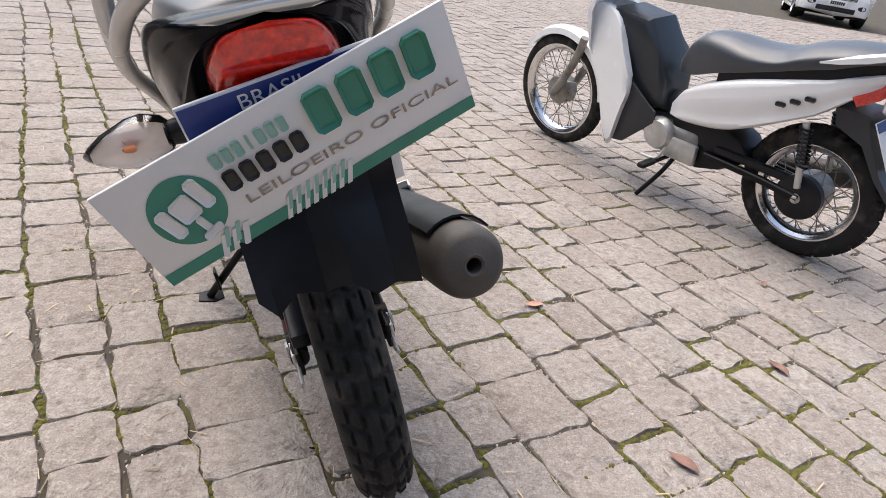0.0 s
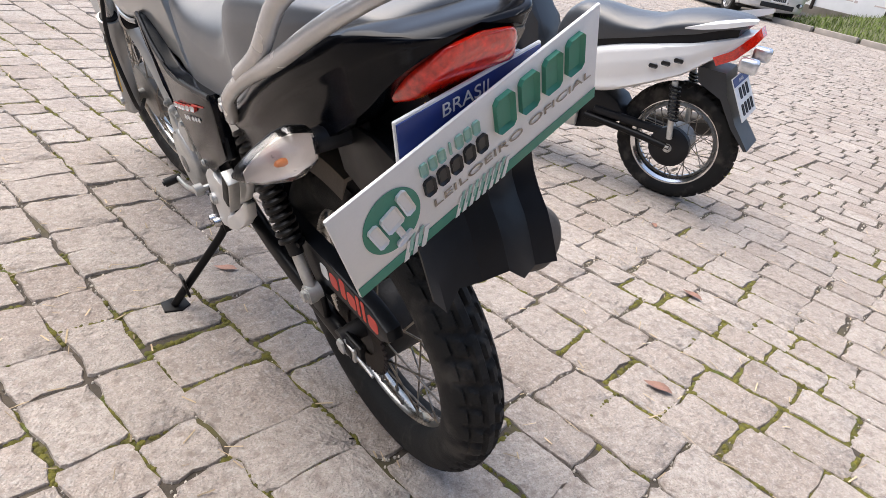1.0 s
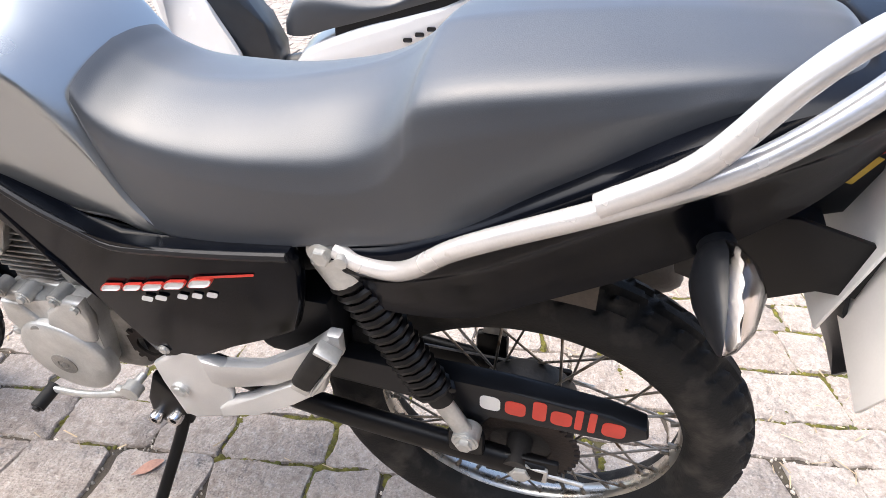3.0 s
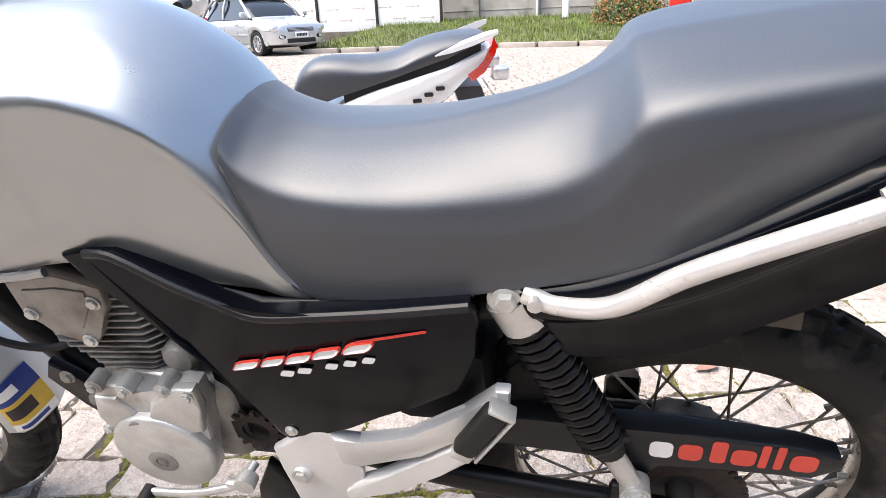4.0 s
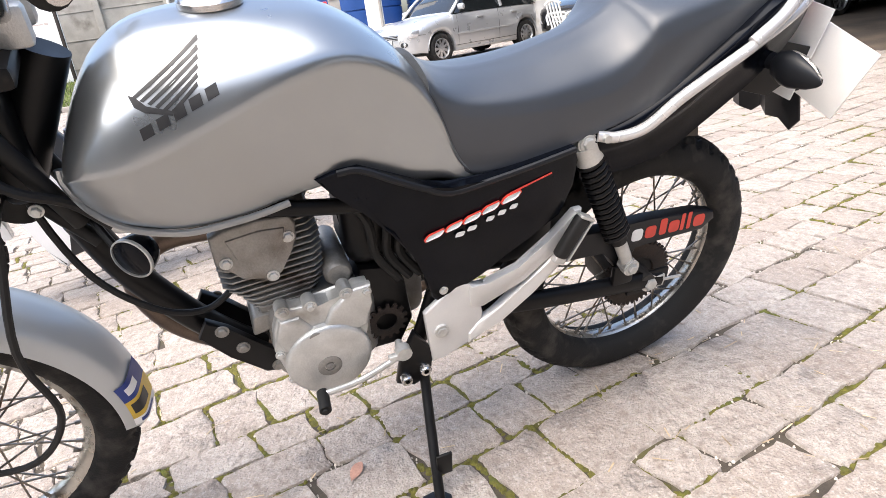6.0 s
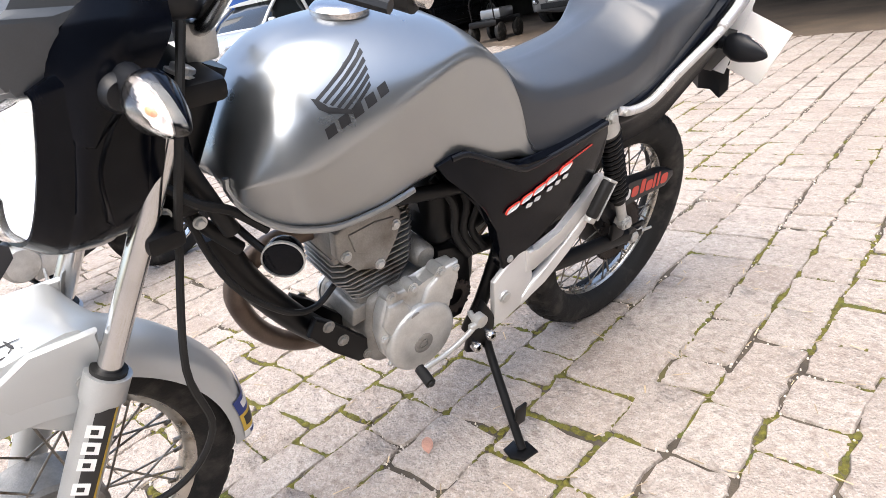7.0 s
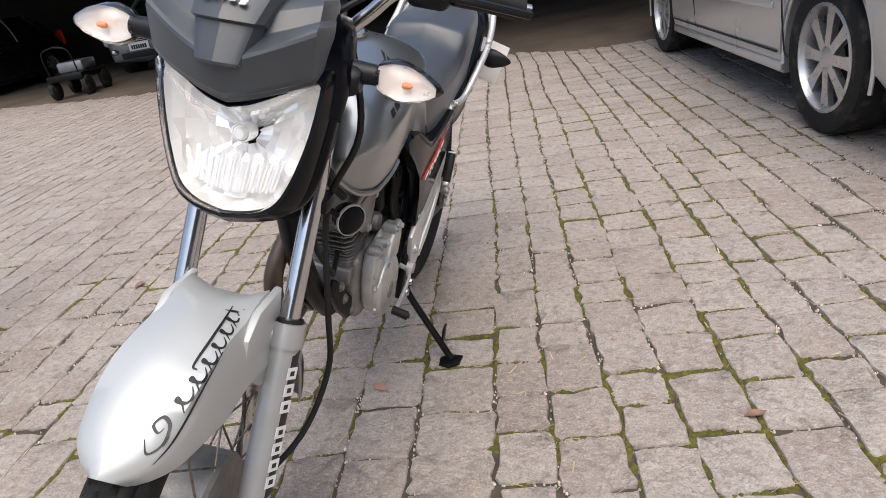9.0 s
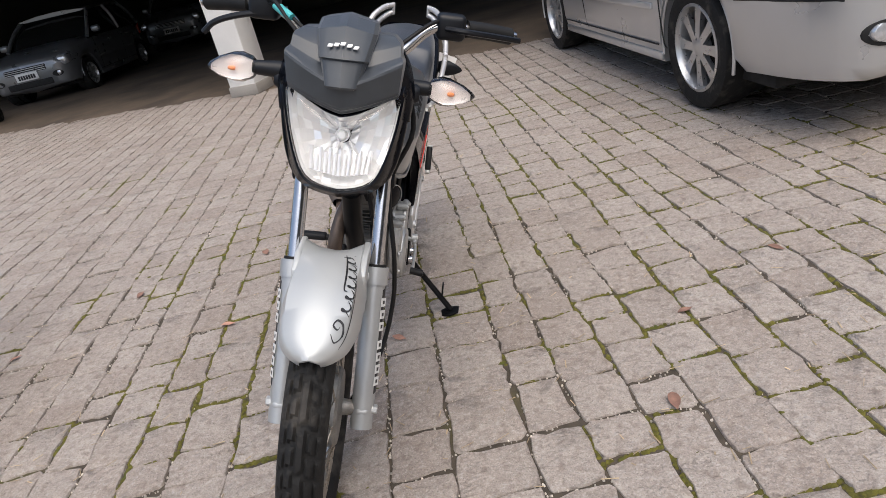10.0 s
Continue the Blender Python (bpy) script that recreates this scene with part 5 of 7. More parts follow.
def behind(a0, a1, w0, w1, mat, name, lift=0.0):
    """A sticker patch on the rear arc of the front mudguard, between two angles round the axle."""
    rings = []
    for k in range(6):
        a = radians(a0 + (a1 - a0) * k / 5)
        rr = 0.3257 + lift
        out = Vector((0, math.cos(a), math.sin(a)))
        c = Vector((0, WHEELBASE, AXLE_Z)) + out * rr
        w = 0.058
        prof = [(-1.085, 0.036), (-1.035, 0.0195), (-0.88, 0.0088), (-0.45, 0.0008), (0, -0.0052)]
        pts = spline([Vector((x * w, 0, 0)) + c - out * (d + 0.0) for x, d in prof], 3)
        n = len(pts) - 1
        i0, i1 = int(w0 * n), int(w1 * n)
        rings.append(pts[i0:i1 + 1])
    part(name, loft(rings, closed_ring=False), mat, bike, angle=60, matrix=STEER @ Matrix.Translation((0, 0, 0)))
behind(166, 173, 0.1, 1.0, M_BLUE, "mudguard_sticker")
behind(173, 181, 0.1, 1.0, M_YELLOW, "mudguard_sticker")
behind(174.5, 179.0, 0.22, 0.80, M_BLACKPRINT, "sticker_mark", 0.0006)
behind(168, 171, 0.25, 0.70, M_WHITE, "sticker_mark", 0.0006)
behind(181, 184, 0.1, 1.0, M_WHITE, "mudguard_sticker")
behind(181.8, 183.3, 0.25, 0.85, M_BLUE, "sticker_mark", 0.0006)
mudguard = [o for o in bike.children if o.name.startswith("front_mudguard")][0]
# dark flourish along the left shoulder of the mudguard shield
def ribbon(target, path, width, mat, name, fall):
    """A brush stroke of varying width pressed on to the left of a curved part; path in (y, z)."""
    me = target.data
    tree = BVHTree.FromPolygons([v.co for v in me.vertices], [tuple(f.vertices) for f in me.polygons])
    pts = spline([(y, z, 0) for y, z in path], 8)
    bm, prev, m = bmesh.new(), None, len(pts)
    for k, q in enumerate(pts):
        d = (pts[min(k + 1, m - 1)] - pts[max(k - 1, 0)]).normalized()
        w = width * (0.25 + 0.75 * math.sin(math.pi * k / (m - 1)))
        row = []
        for e in (-1, 1):
            y, z = q.x - d.y * w * e, q.y + d.x * w * e
            hit, nor, _, _ = tree.ray_cast(Vector((-0.56, y, z + 0.5 * fall)), Vector((1, 0, -fall)).normalized())
            row.append(bm.verts.new(hit + nor * 0.0012) if hit else None)
        if prev and None not in prev and None not in row:
            bm.faces.new((prev[0], prev[1], row[1], row[0]))
        prev = row
    return part(name, bm, mat, bike, "black script stroke", 80)
def flow(t, up=0.0):
    return 1.470 - 0.225 * t, 0.578 + 0.060 * t + up
ribbon(mudguard, [flow(0.02, 0.018), flow(-0.02, 0.0), flow(0.04, -0.012), flow(0.12, -0.004), flow(0.14, 0.014), flow(0.09, 0.020), flow(0.07, 0.006), flow(0.10, 0.002)], 0.0022, M_BLACKPRINT, "script_mark", 1.2)
ribbon(mudguard, [flow(-0.03, -0.020), flow(0.10, -0.024), flow(0.35, -0.014), flow(0.60, -0.008)], 0.0022, M_BLACKPRINT, "script_mark", 1.2)
for k in range(6):
    t = 0.20 + 0.125 * k
    ribbon(mudguard, [flow(t, -0.010), flow(t + 0.035, 0.004), flow(t + 0.045, 0.014), flow(t + 0.03, 0.012), flow(t + 0.045, -0.004), flow(t + 0.09, -0.006), flow(t + 0.13, 0.004)], 0.0024, M_BLACKPRINT, "script_mark", 1.2)
ribbon(mudguard, [flow(0.42, 0.014), flow(0.44, 0.024), flow(0.65, 0.022), flow(0.88, 0.018), flow(1.0, 0.016)], 0.0026, M_BLACKPRINT, "script_mark", 1.2)
ribbon(mudguard, [flow(0.93, 0.026), flow(0.96, 0.004), flow(1.0, -0.008)], 0.0026, M_BLACKPRINT, "script_mark", 1.2)
# connectors and loose cables at the handlebar
for k in range(2):
    part("cable", tube([(0.05 + 0.02 * k, 1.05, 0.98), (0.10 + 0.02 * k, 1.04, 1.03), (0.16 + 0.01 * k, 0.99, 1.06 + 0.01 * k), (0.21, 0.93, 1.06)], 0.004, 8), M_RUBBER, bike, "black control cable", matrix=STEER)
    part("cable_clip", rod((0.125 + 0.012 * k, 1.028 - 0.008 * k, 1.047), (0.155 + 0.012 * k, 1.0 - 0.008 * k, 1.060), 0.007, 10), M_TEAL, bike, "teal cable connector", matrix=STEER)
part("cable", tube([(-0.05, 1.05, 0.98), (-0.10, 1.03, 1.02), (-0.16, 0.97, 1.06), (-0.20, 0.92, 1.06)], 0.0045, 8), M_RUBBER, bike, "black control cable", matrix=STEER)
# wiring and bracket behind the lamp, in front of the tank
part("wiring_loom", joined(tube([(-0.05, 1.06, 0.90), (-0.07, 1.03, 0.84), (-0.06, 1.0, 0.76), (-0.05, 0.97, 0.68)], 0.013, 10), tube([(-0.02, 1.08, 0.88), (-0.045, 1.05, 0.80), (-0.03, 1.02, 0.72), (-0.04, 0.96, 0.64)], 0.011, 10), tube([(0.03, 1.07, 0.88), (0.06, 1.03, 0.80), (0.05, 0.99, 0.70)], 0.012, 10), tube([(-0.07, 1.06, 0.80), (-0.09, 1.02, 0.76), (-0.07, 0.97, 0.72), (-0.08, 0.93, 0.68)], 0.007, 8)), M_RUBBER, bike, "black taped wiring loom")
part("loom_cover", box((0.12, 0.05, 0.16), (0, 1.02, 0.80), 0.018, 3), M_BLACKFRAME, bike, "black cover in front of the head tube")
part("horn_bracket", tube([(-0.02, 0.97, 0.70), (-0.05, 0.955, 0.67), (-0.08, 0.935, 0.64)], 0.006, 8), M_BLACKFRAME, bike)
for y, z in ((1.052, 0.742), (1.012, 0.715)):
    bolt("loom_bolt", (-0.062, y, z), 0.007, bike, M_ALU, (-1, 0, 0), 0.008)

# flank parts drawn in to their true width
FLANK = {"side_cover": 0.82, "cover_ridge": 0.82, "cover_mark": 0.82, "shock_absorber": 0.76, "swing_arm": 0.76, "arm_end": 0.76, "chain_adjuster": 0.76, "axle_nut": 0.76,
         "adjuster_screw": 0.76, "shock_lug": 0.76, "chain_guard": 0.76, "white_mark": 0.76, "red_mark": 0.76, "rear_sprocket": 0.76, "front_sprocket": 0.76, "frame_tube": 0.80,
         "engine_mount": 0.85, "mount_bolt": 0.85, "engine": 0.77, "carburettor": 0.77, "intake_box": 0.77, "intake_hose": 0.77, "air_box": 0.77, "battery_box": 0.77,
         "footrest_hanger": 0.77, "pillion_peg": 0.80, "stand_bracket": 0.80, "stand_pivot": 0.80, "gear_lever": 0.80, "fuel_tank": 0.84, "tank_seam": 0.84, "fuel_cap": 1.0,
         "wing_mark": 0.84, "badge_mark": 0.84, "seat": 0.80, "chain_link": 0.76}
drawn_in = set()
for ob in bike.children_recursive:
    root = ob
    while root.parent is not bike:
        root = root.parent
    k = FLANK.get(root.name.split(".")[0])
    if k is None or ob.type != "MESH":
        continue
    if root.name.startswith("chain_link"):
        ob.matrix_local = Matrix.Translation((0.016, 0, -0.011)) @ ob.matrix_local
    elif ob.data.name not in drawn_in:
        drawn_in.add(ob.data.name)
        ob.data.transform(Matrix.Translation((0, 0, -0.011)) @ Matrix.Diagonal((k, 1, 1, 1)))

# ---- cars ----
M_CARSILVER = material("car_silver_paint", (0.54, 0.55, 0.555), 0.3, 0.55, 0.02, 5, 900, coat=0.7)
# silver darkened to grey for cars in shed shade; also colours the crate
M_SHADEGREY = material("shade_grey_paint", (0.22, 0.23, 0.24), 0.3, 0.5, 0.02, 5, 900, coat=0.7)
M_CARDARK = material("car_black_paint", (0.012, 0.013, 0.016), 0.25, 0.2, 0.02, 5, 900, coat=0.8)
M_CARWHITE = material("car_white_paint", (0.75, 0.75, 0.74), 0.28, 0.0, 0.02, 5, 900, coat=0.7)
M_CARGLASS = material("dark_car_glass", (0.010, 0.012, 0.013), 0.06, 0, 0.02, 5, 300, coat=0.5)
M_ALLOY = material("alloy_wheel", (0.55, 0.55, 0.55), 0.3, 0.75, 0.05, 30, 300)
M_SEAM = material("dark_seam", (0.012, 0.012, 0.012), 0.8, 0, 0.1)
M_CARLAMP = material("car_headlamp", (0.7, 0.72, 0.74), 0.1, 0.6, 0.15, 60, 200, coat=1.0)


def car(label, matrix, paint, length=4.2, width=1.72, height=1.6, base=2.55, wheel_r=0.315, rim_r=0.215, hood=0.92, belt=0.95, nose=0.72, cabin=(1.05, 0.35, -1.15, -1.75), spokes=8, front_over=0.83, front_lift=0.07):
    """Car, front towards +y, standing on z = 0; cabin: y of windscreen foot, roof front, roof rear, tailgate foot."""
    c = tagged(empty("car", matrix), label, "car")
    yf = base / 2
    y_front, y_back = yf + front_over, yf + front_over - length
    yc, hl, W = (y_front + y_back) / 2, length / 2, width / 2
    arch = wheel_r + 0.055
    ys = sorted(set([round(y_front - 0.004 * k * k, 4) for k in range(1, 8)] + [round(y_back + length * k / 46, 4) for k in range(47)] + [round(s * yf + arch * math.sin(radians(a)), 4) for s in (1, -1) for a in range(-90, 91, 12)]))
    def half_width(y):
        u = min(1.0, abs(y - yc) / hl)
        return W * (0.62 + 0.38 * (1 - u ** 7) ** 0.5)
    def top(y):
        w0, r0, r1, t0 = cabin
        if y > w0:
            u = (y - w0) / (y_front - w0)
            return hood - (hood - nose) * u ** 2.2
        if y < t0:
            return belt - 0.06 * (t0 - y) / max(0.01, t0 - y_back)
        return belt
    def bottom(y):
        z = 0.20 + front_lift * max(0.0, min(1.0, (y - yf - 0.2) / 0.25))
        for s in (1, -1):
            d = abs(y - s * yf)
            if d < arch:
                z = max(z, wheel_r + math.sqrt(arch * arch - d * d))
        return z
    rings = []
    for y in ys:
        w, zt, zb = half_width(y), top(y), bottom(y)
        u = abs(y - yc) / hl
        if u > 0.985:
            zt, zb = zt - 0.10 * (u - 0.985) / 0.015, zb + 0.05 * (u - 0.985) / 0.015
        zm = max(zb + 0.02, 0.60)
        zl = max(zb + 0.01, 0.33)
        half = [(0, zt + 0.012), (w * 0.6, zt + 0.006), (w * 0.88, zt - 0.012), (w * 0.965, zt - 0.07), (w, zm + (zt - zm) * 0.3), (w * 1.0, min(zm, zt - 0.08)), (w * 0.985, zl), (w * 0.955, zb), (w * 0.80, zb), (0, 0.21 if u < 0.98 else zb)]
        rings.append([Vector((x, y, z)) for x, z in half] + [Vector((-x, y, z)) for x, z in half[-2:0:-1]])
    body = part("body", loft(rings), paint, c, "", 55)
    # cabin
    w0, r0, r1, t0 = cabin
    def cab(grow):
        out = []
        for y, z, k in ((w0, belt - 0.03, 0.93), (w0 * 0.6 + r0 * 0.4, belt + (height - belt) * 0.42, 0.885), (r0, height - 0.05, 0.80), ((r0 + r1) / 2, height - 0.01, 0.79), (r1, height - 0.05, 0.78), (r1 * 0.45 + t0 * 0.55, belt + (height - belt) * 0.5, 0.83), (t0, belt - 0.03, 0.88)):
            w = W * k + grow
            zz = z + grow
            half = [(0, zz), (w * 0.7, zz - 0.012), (w * 0.93, zz - 0.04), (w * 1.0, min(zz - 0.06, belt + (zz - belt) * 0.6)), (W * 0.955 + grow, belt - 0.04), (0, belt - 0.05)]
            out.append([Vector((x, y, q)) for x, q in half] + [Vector((-x, y, q)) for x, q in half[-2:0:-1]])
        return out
    part("glasshouse", loft(cab(0.0)), M_CARGLASS, c, "dark windows", 40)
    part("roof", loft([[Vector((W * 0.80 * k, y, height - 0.030 + 0.05 * (1 - k * k) - 0.02 * abs(u))) for k in (-1, -0.8, -0.4, 0, 0.4, 0.8, 1)] + [Vector((W * 0.79 * k, y, height - 0.075)) for k in (0.9, 0, -0.9)] for y, u in ((r0 + 0.08, 1), ((r0 + r1) / 2, 0), (r1 - 0.08, 1))]), paint, c, "", 50)
    for s in (-1, 1):
        for a, b in (((w0, belt), (r0, height - 0.06)), ((r0 * 0.45 + r1 * 0.55, belt), (r0 * 0.5 + r1 * 0.5, height - 0.05)), ((t0, belt), (r1, height - 0.06))):
            part("pillar", tube([(s * W * 0.945, a[0], a[1] - 0.02), (s * W * 0.89, (a[0] + b[0]) / 2, (a[1] + b[1]) / 2 + 0.02), (s * W * 0.795, b[0], b[1])], 0.035, 8), paint, c)
        for q in (1, -1):
            pts = [(s * (half_width(q * yf) * 0.965), q * yf + arch * math.cos(radians(a)), wheel_r + arch * math.sin(radians(a))) for a in range(-12, 193, 12)]
            part("arch_lip", tube([p for p in pts if p[2] > 0.24], 0.009, 8, 2), paint, c)
            part("wheel_well", lathe([(0, -0.1), (wheel_r - 0.03, -0.1), (wheel_r - 0.03, 0.06), (0, 0.06)], 28, centre=(s * (W - 0.22), q * yf, wheel_r)), M_SEAM, c)
            t = part("wheel", lathe([(rim_r, -0.09), (rim_r + 0.02, -0.10), (wheel_r - 0.04, -0.108), (wheel_r - 0.01, -0.095), (wheel_r, -0.07), (wheel_r, 0.07), (wheel_r - 0.01, 0.095), (wheel_r - 0.04, 0.105), (rim_r, 0.09)], 48, centre=(0, 0, 0), closed=True), M_TYRE, c, "black tyre on an alloy wheel")
            t.location = (s * (W - 0.125), q * yf, wheel_r)
            part("rim", lathe([(rim_r + 0.006, s * 0.094), (rim_r - 0.008, s * 0.098), (rim_r - 0.02, s * 0.07), (rim_r - 0.025, -s * 0.05), (rim_r - 0.01, -s * 0.05)], 40, closed=True), M_ALLOY, t)
            part("brake_disc", lathe([(0, s * 0.01), (rim_r * 0.8, s * 0.01), (rim_r * 0.8, 0), (0, 0)], 32), M_SEAM, t)
            part("hub_cap", lathe([(0, s * 0.088), (0.03, s * 0.086), (0.055, s * 0.078), (0.06, s * 0.03), (0, s * 0.03)], 24), M_ALLOY, t)
            for k in range(spokes):
                a = 2 * math.pi * k / spokes
                m = Matrix.Rotation(a, 4, "X")
                part("wheel_spoke", loft([[Vector((s * (0.082 - 0.012 * r / rim_r) + dx, r * 1.0, dz * w)) for dx, dz in ((0, -1), (0, 1), (-s * 0.03, 0.7), (-s * 0.03, -0.7))] for r, w in ((0.04, 0.022), (rim_r * 0.6, 0.024), (rim_r * 0.97, 0.036))]), M_ALLOY, t, "", 30, m)
        # door seams, sill, handles, mirror
        for y0 in (w0 - 0.12, (w0 + t0) / 2 - 0.05):
            part("door_seam", tube([(s * (W * 0.962), y0, belt - 0.05), (s * (W + 0.0015), y0 + 0.01, 0.62), (s * (W * 0.982), y0 + 0.02, 0.34), (s * (W * 0.975), y0 + 0.05, 0.29)], 0.004, 6), M_SEAM, c)
        part("rub_strip", box((0.012, base - 2 * arch - 0.12, 0.035), (s * (W + 0.002), 0, 0.52), 0.004), paint, c)
        part("sill", box((0.02, base - 2 * arch, 0.05), (s * (W * 0.965), 0, 0.235), 0.008), paint, c)
        part("sill_line", rod((s * (W * 0.988), -base / 2 + arch + 0.02, 0.305), (s * (W * 0.988), base / 2 - arch - 0.02, 0.305), 0.005, 6), M_SEAM, c)
        for y0 in (w0 - 0.75, t0 + 0.75):
            part("door_handle", box((0.03, 0.17, 0.03), (s * (W + 0.004), y0, belt - 0.16), 0.01), paint, c)
        part("mirror", box((0.16, 0.10, 0.12), (s * (W + 0.08), w0 - 0.18, belt + 0.07), 0.04, 3), paint, c)
        part("headlamp", box((0.36, 0.30, 0.17), (s * (W * 0.70), y_front - 0.20, nose - 0.06), 0.06, 3), M_CARLAMP, c, "clear headlamp")
        def skin(x):
            return y_front if abs(x) <= 0.62 * W else yc + hl * max(0.0, 1 - ((abs(x) / W - 0.62) / 0.38) ** 2) ** (1 / 7)
        slot = plate([(s * (W * 0.66 + 0.105 * math.cos(a) * (0.75 if math.cos(a) > 0 else 1.0)), 0.452 + 0.050 * math.sin(a)) for a in (radians(18 * k) for k in range(20))], -0.05, 0.004, 0.002, "XZ")
        for v in slot.verts:
            v.co.y += skin(v.co.x)
        recess = part("fog_recess", slot, M_SEAM, c, "black fog lamp recess")
        part("fog_lamp", lathe([(0, 0.004), (0.022, 0.003), (0.034, -0.003), (0.037, -0.012), (0.037, -0.05)], 24, "Y", (s * W * 0.68, skin(W * 0.68) + 0.008, 0.455)), M_CARLAMP, recess, "round fog lamp")
        part("tail_lamp", box((0.16, 0.10, 0.32), (s * (W * 0.80), y_back + 0.07, belt - 0.10), 0.03, 3), M_REDLENS, c, "red tail lamp")
        part("bumper_line", tube([(s * (half_width(yf + arch) * 1.001), yf + arch + 0.03, 0.60), (s * (half_width(y_front - 0.25) * 1.003), y_front - 0.25, 0.60), (s * half_width(y_front - 0.08) * 1.0, y_front - 0.08, 0.59)], 0.005, 6), M_SEAM, c)
    part("grille", box((width * 0.46, 0.05, 0.10), (0, y_front - 0.02, nose - 0.10), 0.015), M_SEAM, c, "black grille")
    for k in range(3):
        part("grille_bar", box((width * 0.44, 0.02, 0.012), (0, y_front + 0.008, nose - 0.13 + 0.03 * k), 0.003), M_ALLOY, c)
    part("air_intake", box((width * 0.5, 0.05, 0.11), (0, y_front - 0.012, 0.36), 0.02), M_SEAM, c)
    pl = part("number_plate", box((0.40, 0.01, 0.13), (0, y_front + 0.022, 0.50), 0.003), M_WHITE, c, "number plate with dark bars")
    part("plate_bar", joined(*[box((0.036, 0.003, 0.07), (-0.135 + 0.045 * k, y_front + 0.029, 0.495), 0) for k in range(7)]), M_BLACKPRINT, pl)
    part("underbody", box((width * 0.86, length * 0.8, 0.06), (0, yc, 0.22), 0.01), M_SEAM, c)
    return c


def stand_at(front_wheel, heading, s, base, width, out=0.03):
    """Pose of a car by the ground point under the outside of its front wheel on side s (1: right)."""
    m = pose(front_wheel[0], front_wheel[1], 0, 0, 0, heading)
    return m @ Matrix.Translation((-s * (width / 2 - 0.1), -base / 2, 0))


car("silver compact people carrier with eight-spoke alloy wheels", stand_at((-1.25, -1.48), 22.8, 1, 2.58, 1.72), M_CARSILVER, 4.3, 1.72, 1.62, 2.58, 0.325, 0.225, 0.95, 1.0, 0.76, front_over=1.0)
# the next two cars have the roof's shade put into their grey
car("silver hatchback parked under the shed roof, coloured darker for shade", stand_at((8.8, -7.5), 18.4, -1, 2.45, 1.64), M_SHADEGREY, 3.65, 1.64, 1.42, 2.45, 0.285, 0.19, 0.90, 0.92, 0.70, (0.85, 0.2, -1.2, -1.55), 7, 0.68)
car("estate car in the depth of the shed, coloured darker for shade", stand_at((9.8, -13.0), 18.4, -1, 2.5, 1.68), M_SHADEGREY, 4.1, 1.68, 1.55, 2.5, 0.30, 0.19, 0.95, 0.98, 0.75)
car("black saloon car parked under the shed roof", stand_at((12.4, -5.2), 24, -1, 2.6, 1.74), M_CARDARK, 4.4, 1.74, 1.45, 2.6, 0.31, 0.21, 0.92, 0.95, 0.72)
car("silver hatchback parked by the white column", stand_at((11.9, -1.35), 32, -1, 2.49, 1.68), M_CARSILVER, 3.93, 1.68, 1.48, 2.49, 0.29, 0.19, 0.92, 0.95, 0.70, (0.9, 0.25, -1.15, -1.6), 9, 0.75)
car("silver car parked along the grass kerb", pose(14.4, 11.8, 0, 0, 0, 157), M_CARSILVER, 4.0, 1.68, 1.48, 2.49, 0.30, 0.2, 0.92, 0.95, 0.72)
car("white car parked beyond the scooter", pose(12.6, 15.2, 0, 0, 0, 150), M_CARWHITE, 4.1, 1.70, 1.5, 2.5, 0.30, 0.2, 0.92, 0.95, 0.72)

# ---- white scooter ----
M_SCOOTGREY = material("grey_satin_plastic", (0.026, 0.030, 0.036), 0.36, 0, 0.12, 20, 500)
M_BRIGHTRIM = material("bright_chrome_rim", (0.7, 0.7, 0.7), 0.15, 1.0, 0.05, 25, 300)
SCOOT = Matrix.Translation((1.82, 1.03, 0.0)) @ pose(0, 0, 0, 0, -9, 29)
scooter = tagged(empty("motor_scooter", SCOOT), "white underbone scooter with a black seat on its side stand", "scooter")
I4 = Matrix.Identity(4)
wheel("rear_wheel", (0, 0.03, 0.252), 0.256, 0.084, (0.075, 0.045), I4, 0.09, 0.188, scooter, M_BRIGHTRIM)
wheel("front_wheel", (0, 1.30, 0.268), 0.272, 0.066, (0.07, 0.035), I4, 0.06, 0.222, scooter, M_BRIGHTRIM)
SS = [(-0.215, 0.785, 0.781, 0.775, 0.04), (-0.19, 0.797, 0.786, 0.768, 0.085), (-0.10, 0.800, 0.786, 0.758, 0.115), (0.05, 0.793, 0.774, 0.722, 0.128), (0.16, 0.768, 0.742, 0.69, 0.132), (0.24, 0.735, 0.708, 0.664, 0.132), (0.35, 0.722, 0.698, 0.63, 0.126), (0.46, 0.728, 0.702, 0.595, 0.112), (0.55, 0.720, 0.692, 0.56, 0.092), (0.61, 0.678, 0.655, 0.55, 0.072), (0.645, 0.61, 0.60, 0.55, 0.05)]
st = []
for y, zt, ze, zb, w in SS:
    d = ze - zb
    st.append([(0, y, zt), (w * 0.5, y, zt - (zt - ze) * 0.25), (w * 0.85, y, ze), (w, y, ze - d * 0.35), (w * 0.98, y, zb + d * 0.1), (w * 0.85, y, zb), (0, y, zb)])
part("seat", station_loft(st, 4, 4), M_SEAT, scooter, "black stepped seat", 70)
